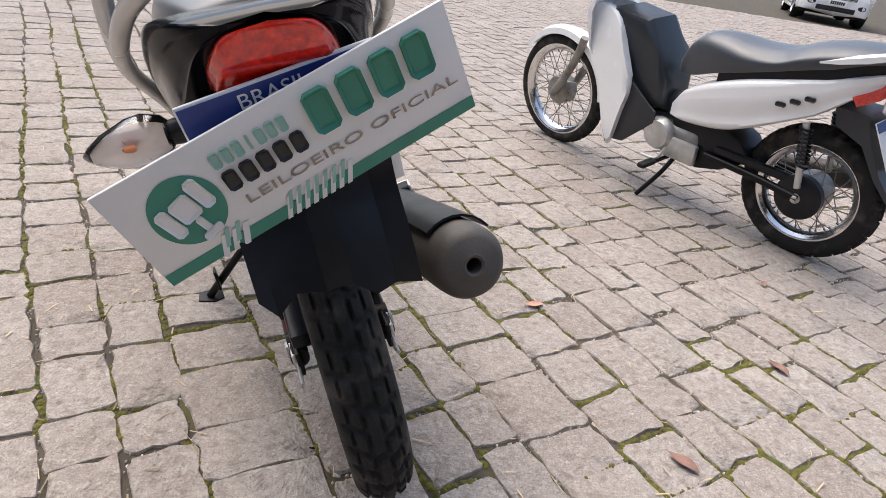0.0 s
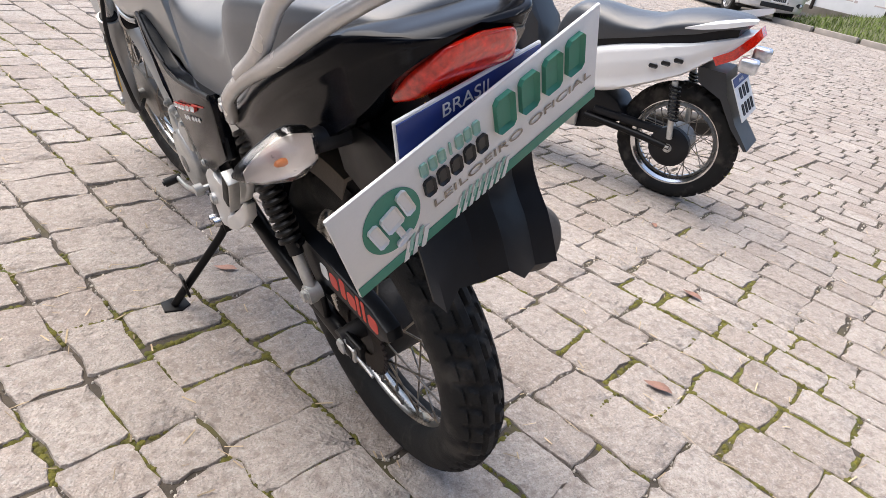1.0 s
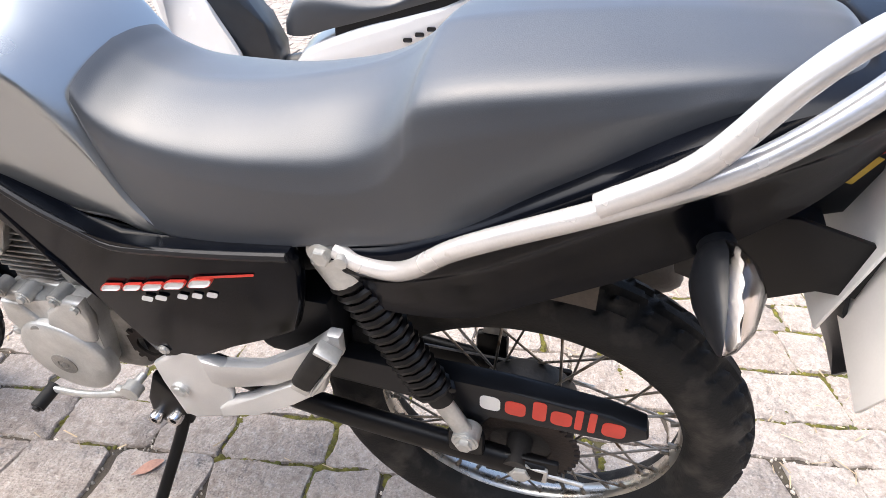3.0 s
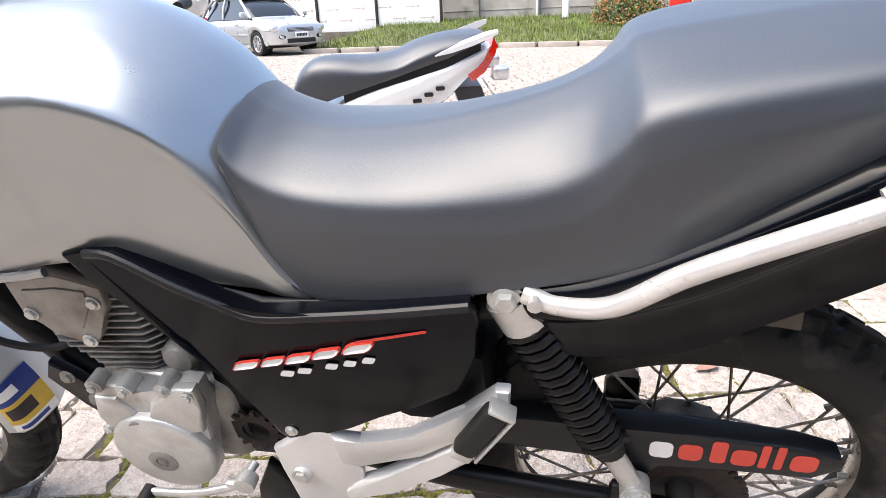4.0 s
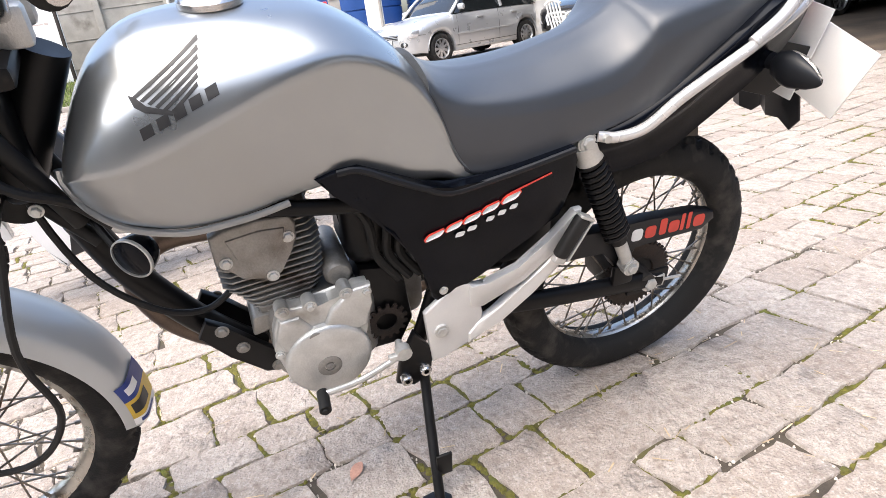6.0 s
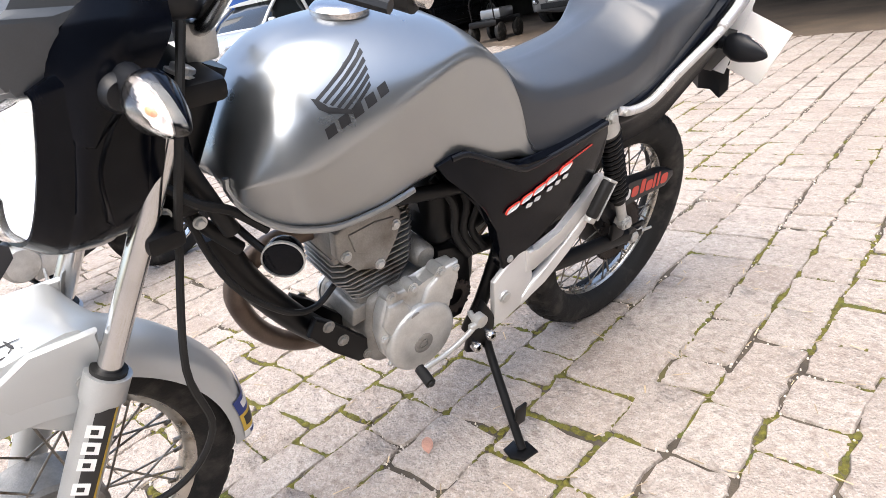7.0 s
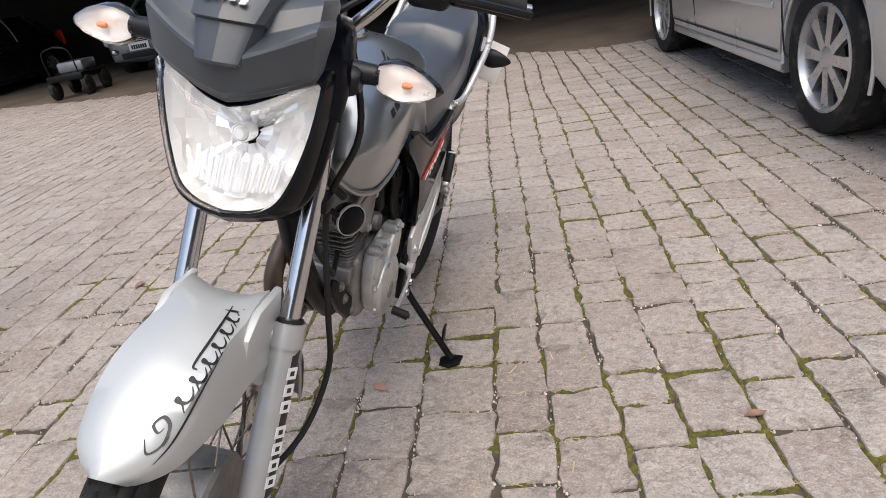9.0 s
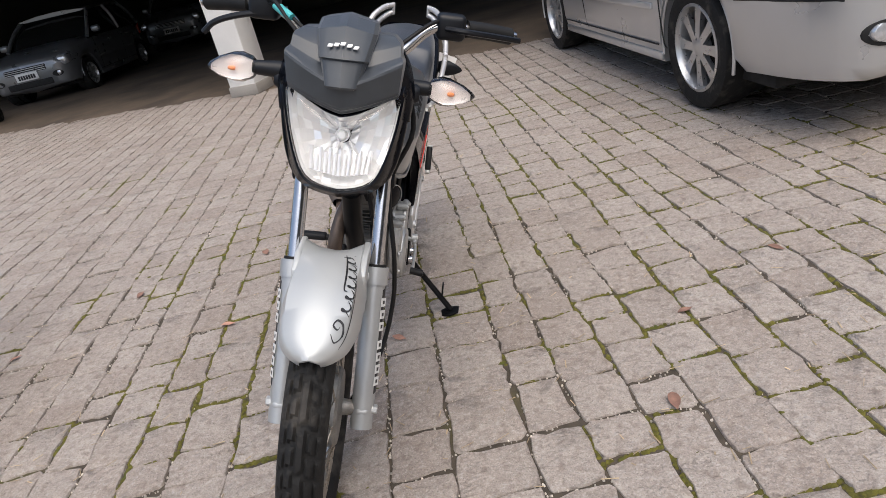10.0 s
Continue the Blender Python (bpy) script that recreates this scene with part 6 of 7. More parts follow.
BODY = [(-0.24, 0.752, 0.735, 0.05, 0.05), (-0.18, 0.742, 0.695, 0.095, 0.088), (-0.05, 0.715, 0.625, 0.122, 0.114), (0.10, 0.678, 0.537, 0.136, 0.127), (0.25, 0.637, 0.455, 0.140, 0.131), (0.36, 0.602, 0.407, 0.136, 0.127), (0.48, 0.552, 0.382, 0.120, 0.113), (0.57, 0.500, 0.373, 0.10, 0.098), (0.625, 0.43, 0.372, 0.075, 0.075)]
st = []
for y, zt, zb, wt, wb in BODY:
    d = zt - zb
    st.append([(0, y, zt), (wt * 0.9, y, zt - 0.004), (wt, y, zt - d * 0.25), (wt * 1.0, y, zt - d * 0.45), (wb * 1.0, y, zb + d * 0.25), (wb * 0.93, y, zb), (0, y, zb)])
part("body_panel", station_loft(st, 3, 4), M_WHITEPAINT, scooter, "glossy white side panel", 50)
for s in (-1, 1):
    part("rack_rail", loft([[Vector((s * (0.125 + dx * w), y, z + dz * h)) for dx, dz in ((-1, -1), (1, -0.6), (1, 0.6), (-1, 1))] for y, z, w, h in ((0.10, 0.735, 0.006, 0.004), (0.02, 0.755, 0.014, 0.014), (-0.10, 0.778, 0.016, 0.016), (-0.20, 0.80, 0.016, 0.014), (-0.26, 0.812, 0.012, 0.008))]), M_WHITEPAINT, scooter, "white grab rail", 50)
    sb = plate([tuple(q[:2]) for q in spline([(a, b, 0) for a, b in ((0.96, 0.72), (1.13, 0.72), (1.10, 0.58), (1.055, 0.50), (0.99, 0.42), (0.93, 0.28), (0.885, 0.178), (0.855, 0.182), (0.825, 0.33), (0.80, 0.45), (0.83, 0.53), (0.88, 0.61))], 4, True)], s * 0.120, s * 0.155, 0.014, segments=3)
    for v in sb.verts:
        v.co.x -= s * max(0.0, v.co.y - 0.85) * 0.22 + s * max(0, v.co.z - 0.5) * 0.1
    part("leg_shield_side", sb, M_WHITEPAINT, scooter, "glossy white leg shield")
    part("shield_insert", plate([(0.83, 0.40), (0.80, 0.47), (0.70, 0.40), (0.66, 0.38), (0.66, 0.33), (0.80, 0.20), (0.86, 0.19)], s * 0.118, s * 0.128, 0.005), M_SCOOTGREY, scooter)
    part("shock_absorber", rod((s * 0.115, 0.075, 0.53), (s * 0.115, 0.03, 0.30), 0.012, 12), M_ALU, scooter, "chrome shock absorber")
    pts = []
    for k in range(101):
        t = k / 100
        pts.append((s * 0.115 + 0.02 * math.cos(t * 62), 0.07 - 0.03 * t + 0.02 * math.sin(t * 62), 0.52 - 0.14 * t))
    part("spring", tube(pts, 0.004, 6, smooth=False), M_BLACKFRAME, scooter)
    part("swing_arm", tube([(s * 0.085, 0.42, 0.27), (s * 0.09, 0.2, 0.265), (s * 0.095, 0.02, 0.253)], 0.016, 10), M_BLACKFRAME, scooter)
    part("fork_leg", tube([(s * 0.06, 1.15, 0.56), (s * 0.06, 1.19, 0.45), (s * 0.062, 1.26, 0.32), (s * 0.062, 1.305, 0.255)], 0.019, 14), M_ALUDARK, scooter, "grey fork leg")
    bolt("axle_nut", (s * 0.098, 0.03, 0.252), 0.014, scooter, M_ALU, (s, 0, 0), 0.012)
    part("rear_indicator", box((0.05, 0.07, 0.055), (s * 0.10, -0.16, 0.655), 0.015, 3), M_CARLAMP, scooter, "clear turn signal")
part("body_mark", joined(*[box((0.001, 0.035, 0.016), (-0.1398, 0.17 - 0.045 * k, 0.572 + 0.022 * k), 0.004, 1) for k in range(3)]), M_BLACKPRINT, scooter, "dark slanted badge marks")
part("under_seat", loft([[Vector((x * w, y, z)) for x, z in ((-1, zt), (1, zt), (1, zb), (-1, zb))] for y, zt, zb, w in ((-0.17, 0.775, 0.72, 0.08), (0.0, 0.74, 0.68, 0.112), (0.2, 0.69, 0.62, 0.12), (0.45, 0.61, 0.53, 0.095))]), M_BLACKSATIN, scooter)
part("inner_shield", plate([(0.96, 0.74), (0.80, 0.72), (0.72, 0.60), (0.665, 0.50), (0.66, 0.40), (0.72, 0.36), (0.80, 0.40), (0.92, 0.55), (1.03, 0.72)], -0.10, 0.10, 0.03), M_SCOOTGREY, scooter, "grey inner leg shield")
part("centre_tunnel", tube([(0, 1.0, 0.62), (0, 0.82, 0.42), (0, 0.68, 0.40), (0, 0.5, 0.44)], 0.05, 14), M_SCOOTGREY, scooter)
rings = []
for k in range(19):
    a = radians(175 - 140 * k / 18)
    cy, cz = 1.30 + 0.31 * math.cos(a), 0.268 + 0.31 * math.sin(a)
    out = Vector((0, math.cos(a), math.sin(a)))
    w = 0.05 - 0.015 * (k / 18) ** 2
    rings.append([Vector((x, cy, cz)) - out * d for x, d in ((-w, 0.04), (-w * 0.9, 0.012), (0, 0), (w * 0.9, 0.012), (w, 0.04), (w * 0.85, 0.02), (0, 0.006), (-w * 0.85, 0.02))])
part("front_mudguard", loft(rings), M_WHITEPAINT, scooter, "white front mudguard", 50)
part("front_apron", loft([[Vector((x * w, y - 0.5 * (x * w) ** 2 * 8, z)) for x in (-1, -0.6, 0, 0.6, 1)] + [Vector((x * w, y - 0.04, z)) for x in (1, 0, -1)] for y, z, w in ((1.02, 0.40, 0.09), (1.12, 0.55, 0.11), (1.14, 0.70, 0.13), (1.10, 0.82, 0.12), (1.06, 0.90, 0.08))]), M_WHITEPAINT, scooter, "white front apron", 50)
part("handlebar_cover", joined(box((0.20, 0.16, 0.12), (0, 1.0, 0.95), 0.05, 4), rod((-0.32, 0.93, 0.97), (0.32, 0.93, 0.97), 0.016, 14)), M_WHITEPAINT, scooter, "white handlebar cover")
for s in (-1, 1):
    part("grip", rod((s * 0.22, 0.93, 0.97), (s * 0.34, 0.93, 0.97), 0.018, 14), M_RUBBER, scooter)
se = part("engine", joined(box((0.18, 0.20, 0.14), (0, 0.56, 0.27), 0.035, 3), rod((0, 0.62, 0.28), (0, 0.78, 0.30), 0.055, 20)), M_ALUDARK, scooter, "small horizontal engine")
part("crankcase_cover", lathe([(0.068, -0.085), (0.068, -0.11), (0.058, -0.125), (0.02, -0.13), (0, -0.13)], 32, centre=(0, 0.64, 0.29)), M_ALU, se)
part("gear_case", box((0.03, 0.16, 0.09), (-0.095, 0.53, 0.25), 0.012), M_ALU, se)
part("lower_cover", plate([(0.62, 0.375), (0.38, 0.40), (0.30, 0.37), (0.24, 0.30), (0.36, 0.22), (0.46, 0.19), (0.56, 0.24)], -0.075, 0.075, 0.015), M_BLACKSATIN, scooter)
part("chain_case", box((0.03, 0.36, 0.035), (-0.075, 0.21, 0.305), 0.012), M_BLACKSATIN, scooter)
part("brake_panel", lathe([(0.085, -0.06), (0.085, -0.085), (0.07, -0.095), (0, -0.098)], 32, centre=(0, 0.03, 0.252)), M_BLACKSATIN, scooter)
part("foot_rest", joined(rod((-0.20, 0.60, 0.185), (0.20, 0.60, 0.185), 0.009), box((0.09, 0.035, 0.022), (-0.20, 0.60, 0.19), 0.008), box((0.09, 0.035, 0.022), (0.20, 0.60, 0.19), 0.008)), M_RUBBER, scooter, "black foot-rests")
part("gear_pedal", tube([(-0.12, 0.58, 0.25), (-0.14, 0.60, 0.20), (-0.14, 0.68, 0.19)], 0.006, 8), M_ALU, scooter)
part("side_stand", tube([(-0.08, 0.55, 0.21), (-0.13, 0.57, 0.14), (-0.20, 0.62, 0.035)], 0.010, 10), M_BLACKFRAME, scooter, "black side stand")
part("muffler", lathe([(0.02, 0), (0.045, 0.08), (0.05, 0.3), (0.042, 0.36), (0.012, 0.362), (0.012, 0.3)], 28, "Z"), M_EXHAUST, scooter, "black muffler", matrix=Matrix.Translation((0.13, 0.28, 0.24)) @ Vector((0.1, -1, 0.18)).to_track_quat("Z", "Y").to_matrix().to_4x4())
part("rear_mudguard", loft([[Vector((x, y, z)) for y, z in ((0.02, 0.60), (-0.09, 0.60), (-0.12, 0.52), (-0.185, 0.42), (-0.262, 0.335), (-0.250, 0.33), (-0.175, 0.40), (-0.13, 0.46), (-0.10, 0.50), (0.0, 0.54))] for x in (-0.075, -0.06, 0, 0.06, 0.075)]), M_SCOOTGREY, scooter, "grey plastic rear mudguard", 30)
part("tail_lamp", loft([[Vector((s * w, y, z)) for s in (-1, -0.5, 0, 0.5, 1)] + [Vector((s * w * 0.9, y - 0.03, z - 0.03)) for s in (1, 0, -1)] for y, z, w in ((-0.08, 0.655, 0.115), (-0.17, 0.69, 0.10), (-0.24, 0.745, 0.06), (-0.262, 0.775, 0.03))]), M_REDLENS, scooter, "red tail lamp", 50)
SP = Matrix.Translation((0.0, -0.165, 0.52)) @ pose(0, 0, 0, -32, 0, 0)
sp = part("number_plate", box((0.20, 0.004, 0.17), bevel=0.001), M_WHITE, scooter, "white number plate with a blue band and dark bars", matrix=SP)
part("plate_band", box((0.196, 0.0015, 0.032), (0, -0.0028, 0.066)), M_BLUE, sp, matrix=SP)
words("BRASIL", 0.018, M_WHITE, sp, SP @ Matrix.Translation((0, -0.004, 0.064)), "lettering", 0.06)
bars([(-0.045 + 0.045 * k, 0.018, 0.022, 0.044) for k in range(3)] + [(-0.060 + 0.040 * k, -0.045, 0.020, 0.044) for k in range(4)], M_BLACKPRINT, sp, SP, "plate_bar", 0, 0.003, -0.0026)

# short tail of the scooter
for ob in scooter.children:
    if ob.name.split(".")[0] in ("seat", "body_panel", "rack_rail", "under_seat", "tail_lamp"):
        for v in ob.data.vertices:
            if v.co.y < 0.05:
                v.co.y = 0.05 + (v.co.y - 0.05) * 0.62

# ---- surroundings ----
M_CONCRETE = material("weathered_concrete", (0.33, 0.31, 0.28), 0.9, 0, 0.18, 2.5, 120, bump=0.4, bump_scale=60, dirt=(0.16, 0.145, 0.125), dirt_at=0.55, dirt_scale=1.6)
M_WHITEWALL = material("white_lime_paint", (0.74, 0.73, 0.70), 0.8, 0, 0.06, 3, 150, bump=0.15, dirt=(0.5, 0.47, 0.42), dirt_at=0.64, dirt_scale=3)
M_BEIGE = material("beige_plaster", (0.52, 0.46, 0.38), 0.9, 0, 0.1, 4, 150, bump=0.2, dirt=(0.36, 0.31, 0.25), dirt_at=0.62, dirt_scale=3)
M_BANNER = material("white_banner", (0.8, 0.79, 0.77), 0.6, 0, 0.04, 3, 200)
M_TANKBLUE = material("blue_tank_plastic", (0.010, 0.055, 0.22), 0.45, 0, 0.1, 3, 200)
M_BOXRED = material("red_cabinet_paint", (0.62, 0.03, 0.02), 0.4, 0, 0.08, 6, 200)
M_EARTH = material("lawn_soil", (0.10, 0.105, 0.04), 0.95, 0, 0.3, 6, 90, bump=0.5)
M_GRASS = material("grass_blades", (0.16, 0.22, 0.04), 0.7, 0, 0.35, 2, 60, island=0.5)
M_LEAF = material("bush_leaves", (0.07, 0.11, 0.02), 0.6, 0, 0.4, 3, 60, island=0.6)
M_LEAFRED = material("reddish_bush_tips", (0.30, 0.13, 0.03), 0.6, 0, 0.3, 3, 60, island=0.5)
M_KERB = material("kerb_stone", (0.36, 0.32, 0.28), 0.9, 0, 0.15, 5, 150, bump=0.4, random_object=0.15)
M_SKYBLOCKER = material("stained_sky_blocker", (0.11, 0.105, 0.095), 0.95, 0, 0.25, 1.2, 60, bump=0.3, bump_scale=30, dirt=(0.05, 0.055, 0.04), dirt_at=0.52, dirt_scale=0.9)
# the shed's inner shade is put into these two near-black colours
M_ROOF = material("shaded_roof_underside", (0.07, 0.065, 0.06), 0.9, 0, 0.2, 2, 80)
M_SHEDWALL = material("shaded_shed_wall", (0.05, 0.047, 0.043), 0.9, 0, 0.2, 1.5, 80, bump=0.2)

# kerb along the lawn
kerb = tagged(empty("kerb"), "row of grey kerb stones along the lawn", "kerb", kind="structure")
kb, first = box((0.16, 0.94, 0.20), (0, 0, 0), 0.02), None
for k in range(9):
    y = 1.6 + k
    x = 15.0 - max(0.0, y - 5.0) * 0.22
    m = Matrix.Translation((x, y, 0.02)) @ Matrix.Rotation(radians(12 if y > 5 else 0), 4, "Z")
    if first is None:
        first = part("kerb_stone", kb, M_KERB, kerb)
        first.matrix_local = m
    else:
        twin(first, "kerb_stone", m, kerb)
# lawn bank
def bank_z(x):
    return 0.08 + 0.56 * max(0.0, min(1.0, (x - 15.3) / 4.5)) ** 0.8
bm = bmesh.new()
grid = [[bm.verts.new((x - max(0.0, y - 5) * 0.22 * max(0, 1 - (x - 15) / 5), y, bank_z(x) + 0.03 * noise.noise(Vector((x, y, 0))))) for y in [1.2 + 0.5 * j for j in range(19)]] for x in (15.05, 15.4, 16, 16.8, 17.6, 18.5, 19.3, 20.3)]
for a, b in zip(grid, grid[1:]):
    for j in range(len(a) - 1):
        bm.faces.new((a[j], a[j + 1], b[j + 1], b[j]))
lawn = tagged(part("lawn", bm, M_EARTH), "sloping strip of lawn below the concrete wall", "lawn", kind="structure")
rnd = random.Random(3)
bm = bmesh.new()
for k in range(14000):
    y = rnd.uniform(1.3, 10.2)
    x = rnd.uniform(15.1, 20)
    x0 = x - max(0.0, y - 5) * 0.22 * max(0, 1 - (x - 15) / 5)
    h, a, w = rnd.uniform(0.05, 0.16), rnd.uniform(0, 6.28), rnd.uniform(0.006, 0.014)
    z = bank_z(x) - 0.01
    dx, dy = math.cos(a), math.sin(a)
    bend = rnd.uniform(0.01, 0.06)
    v = [bm.verts.new(p) for p in ((x0 - dy * w, y + dx * w, z), (x0 + dy * w, y - dx * w, z), (x0 + dx * bend, y + dy * bend, z + h))]
    bm.faces.new(v)
tagged(part("grass", bm, M_GRASS), "short green grass on the bank", "grass", kind="stuff")

# concrete panel wall with piers
wall_east = tagged(part("wall_east", box((0.16, 18, 4.2), (20.6, 10.3, 2.2), 0.0), M_CONCRETE), "tall weathered concrete wall", "wall", kind="structure")
for y in (1.5, 3.5, 5.55, 7.6, 9.7, 11.8):
    part("pier", box((0.18, 0.20, 4.2), (20.46, y, 2.2), 0.015), M_CONCRETE, wall_east)
    for z in (0.9, 1.7, 2.5, 3.3):
        part("panel_edge", box((0.03, 1.80, 0.025), (20.515, y + 1.03, z), 0.006), M_CONCRETE, wall_east)
def drain(y):
    p = tagged(part("drain_pipe", rod((20.30, y, 0.5), (20.30, y, 4.0), 0.04, 12), M_WHITEWALL), "pale vertical pipe on the wall", "pipe")
drain(5.5)
for y in (4.3,):
    tagged(part("fence_post", box((0.16, 0.19, 3.6), (19.0, y, 2.4), 0.01), M_WHITEPAINT), "white square post standing in the lawn", "post")
# banner wall
ban = tagged(empty("banner_fence"), "white printed banner fence along the lawn", "fence")
part("banner", box((0.03, 9.6, 2.6), (19.0, 13.0, 1.70), 0.004), M_BANNER, ban)
for k in range(5):
    part("fence_post", box((0.08, 0.08, 2.9), (18.96, 8.25 + 2.3 * k, 1.75), 0.006), M_RUST, ban)
out = []
for r in range(6):
    for c in range(9):
        y, z = 8.8 + c * 1.0 + (0.5 if r % 2 else 0), 0.75 + r * 0.36
        out += [box((0.004, 0.10, 0.07), (18.982, y - 0.24, z)), box((0.004, 0.34, 0.035), (18.982, y + 0.02, z))]
M_FADED = material("faded_banner_print", (0.5, 0.42, 0.38), 0.7)
for mark in out:
    part("banner_mark", mark, M_FADED, ban)

# bush
def bush(at, size, label):
    b = tagged(empty("bush", Matrix.Translation(at)), label, "bush")
    r = random.Random(11)
    for k in range(9):
        a = 2 * math.pi * k / 9
        part("stem", tube([(0, 0, 0), (0.3 * size[0] * math.cos(a), 0.3 * size[1] * math.sin(a), 0.4 * size[2]), (0.55 * size[0] * math.cos(a), 0.55 * size[1] * math.sin(a), 0.8 * size[2])], (0.02, 0.006), 6, 3), M_RUST, b)
    for name, mat, count, lo in (("foliage", M_LEAF, 5200, 0.0), ("young_foliage", M_LEAFRED, 1500, 0.8)):
        bm = bmesh.new()
        for k in range(count):
            th, ph = r.uniform(0, 6.283), math.acos(r.uniform(-0.15, 1))
            rad = r.uniform(max(0.6, lo), 1.0) * (0.82 + 0.22 * noise.noise(Vector((math.cos(th) * 2.2, math.sin(th) * 2.2, ph * 1.6))))
            p = Vector((math.sin(ph) * math.cos(th) * size[0], math.sin(ph) * math.sin(th) * size[1], max(0.02, math.cos(ph) * size[2]))) * rad
            d = Vector((r.gauss(0, 1), r.gauss(0, 1), r.gauss(0.3, 1))).normalized()
            e = d.orthogonal().normalized()
            L = r.uniform(0.05, 0.10)
            vs = [bm.verts.new(p + q) for q in (Vector((0, 0, 0)), d * L * 0.5 + e * L * 0.28, d * L, d * L * 0.5 - e * L * 0.28)]
            bm.faces.new(vs)
        part(name, bm, mat, b)
    return b
bush((18.0, 2.35, 0.42), (1.0, 1.35, 1.0), "green bush with reddish tips on the lawn")

# fire hydrant cabinet on its pier
pier = tagged(part("cabinet_pier", box((0.30, 0.31, 2.4), (17.15, 0.585, 1.2), 0.012), M_CONCRETE), "grey concrete pier beside the red cabinet", "pillar")
cab = tagged(empty("hydrant_cabinet", Matrix.Translation((17.0, 1.02, 1.22))), "red steel fire hydrant cabinet on a stand", "cabinet")
part("case", box((0.22, 0.50, 0.92), (0.05, 0, 0), 0.012), M_BOXRED, cab)
door = part("door", box((0.02, 0.46, 0.86), (-0.072, 0, 0), 0.006), M_BOXRED, cab)
part("slot", box((0.01, 0.05, 0.14), (-0.083, 0.13, 0.02), 0.002), M_SEAM, door)
part("label_mark", box((0.004, 0.06, 0.06), (-0.084, -0.16, 0.32)), M_WHITE, door)
for s in (-1, 1):
    part("leg", rod((0.05, s * 0.2, -0.46), (0.05, s * 0.2, -1.15), 0.02, 10), M_BLACKFRAME, cab)
fs = tagged(part("fire_sign", box((0.01, 0.24, 0.26), (16.98, 0.60, 1.83), 0.003), M_WHITE), "small white and red fire point sign on the pier", "sign")
part("sign_mark", box((0.006, 0.13, 0.15), (16.972, 0.60, 1.84)), M_BOXRED, fs)

# wheelbarrow wheel and frame at the lawn's end
wb = tagged(empty("wheelbarrow", Matrix.Translation((16.0, 1.45, 0.18))), "old wheelbarrow with a black tyre", "wheelbarrow")
part("tyre", lathe([(0.10, -0.03), (0.17, -0.045), (0.19, 0), (0.17, 0.045), (0.10, 0.03)], 32, closed=True), M_TYRE, wb)
part("rim", lathe([(0.02, -0.04), (0.10, -0.02), (0.10, 0.02), (0.02, 0.04)], 24, closed=True), M_ALU, wb)
for s in (-1, 1):
    part("handle", rod((s * 0.06, 0, 0), (s * 0.25, -0.9, 0.35), 0.016), M_BLACKFRAME, wb)
part("tray", loft([[Vector((x * w, -0.55 + y * l, z)) for x, y in ((-1, -1), (1, -1), (1, 1), (-1, 1))] for w, l, z in ((0.16, 0.22, 0.18), (0.30, 0.38, 0.42), (0.29, 0.37, 0.42), (0.15, 0.21, 0.19))], caps=True), M_BLACKFRAME, wb)

# water tanks on a plastered plinth
plinth = tagged(part("tank_plinth", box((4.2, 7.2, 0.92), (20.3, -2.5, 0.46), 0.02), M_BEIGE), "beige plastered plinth under the tanks", "plinth")
def water_tank(y, r, label):
    prof = [(0, 0)]
    z, H = 0.0, 2.6
    for k in range(5):
        prof += [(r, z), (r, z + H / 5 - 0.05), (r - 0.03, z + H / 5 - 0.03), (r - 0.03, z + H / 5)]
        z += H / 5
    prof += [(r * 0.6, H + 0.3), (r * 0.25, H + 0.35), (0, H + 0.35)]
    t = tagged(empty("water_tank", Matrix.Translation((20.6, y, 0.92))), label, "water tank")
    part("shell", lathe(prof, 56, "Z"), M_TANKBLUE, t)
    part("lid", lathe([(0, 0), (r * 0.27, 0), (r * 0.27, 0.06), (0, 0.1)], 32, "Z", (0, 0, 2.94)), M_TANKBLUE, t)
    part("outlet", rod((-r + 0.02, 0.1, 0.08), (-r - 0.2, 0.1, 0.08), 0.03), M_WHITEPAINT, t)
water_tank(-0.15, 1.38, "large dark blue plastic water tank with ribs")
water_tank(-3.0, 1.28, "dark blue plastic water tank beside another")
def column(x, y, w, d, h, label):
    c = tagged(part("column", box((w, d, h), (x, y, h / 2), 0.012), M_WHITEWALL), label, "column")
    part("column_foot", box((w + 0.03, d + 0.03, 0.12), (x, y, 0.06), 0.01), M_CONCRETE, c)
    return c
column(16.2, -0.40, 0.36, 0.42, 4.0, "white painted column with a pipe on its side")
column(13.6, -3.85, 0.45, 0.55, 3.0, "white painted shed column")
column(3.42, -4.3, 0.34, 0.34, 3.0, "pale shed column")
column(-3.6, -6.0, 0.25, 0.25, 3.0, "pale shed column")
tagged(part("drain_pipe", rod((15.98, -0.55, 0), (15.98, -0.55, 3.8), 0.035, 10), M_CONCRETE), "grey pipe along the column", "pipe")

# unseen wall behind the walk, added to darken reflections of the low sky
tagged(part("wall_west", box((0.25, 34, 5.2), (-8.5, 3.0, 2.6), 0.0), M_SKYBLOCKER), "tall dark stained wall, unseen, added to block low sky", "wall", kind="structure")

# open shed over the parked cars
shed_roof = tagged(part("ceiling", box((20.5, 14.0, 0.16), (4.4, -11.0, 3.05), 0.0), M_ROOF), "underside of the shed roof, shade put into its colour", "ceiling", kind="structure")
part("fascia", box((20.5, 0.06, 0.34), (4.4, -3.97, 3.02), 0.01), M_CONCRETE, shed_roof)
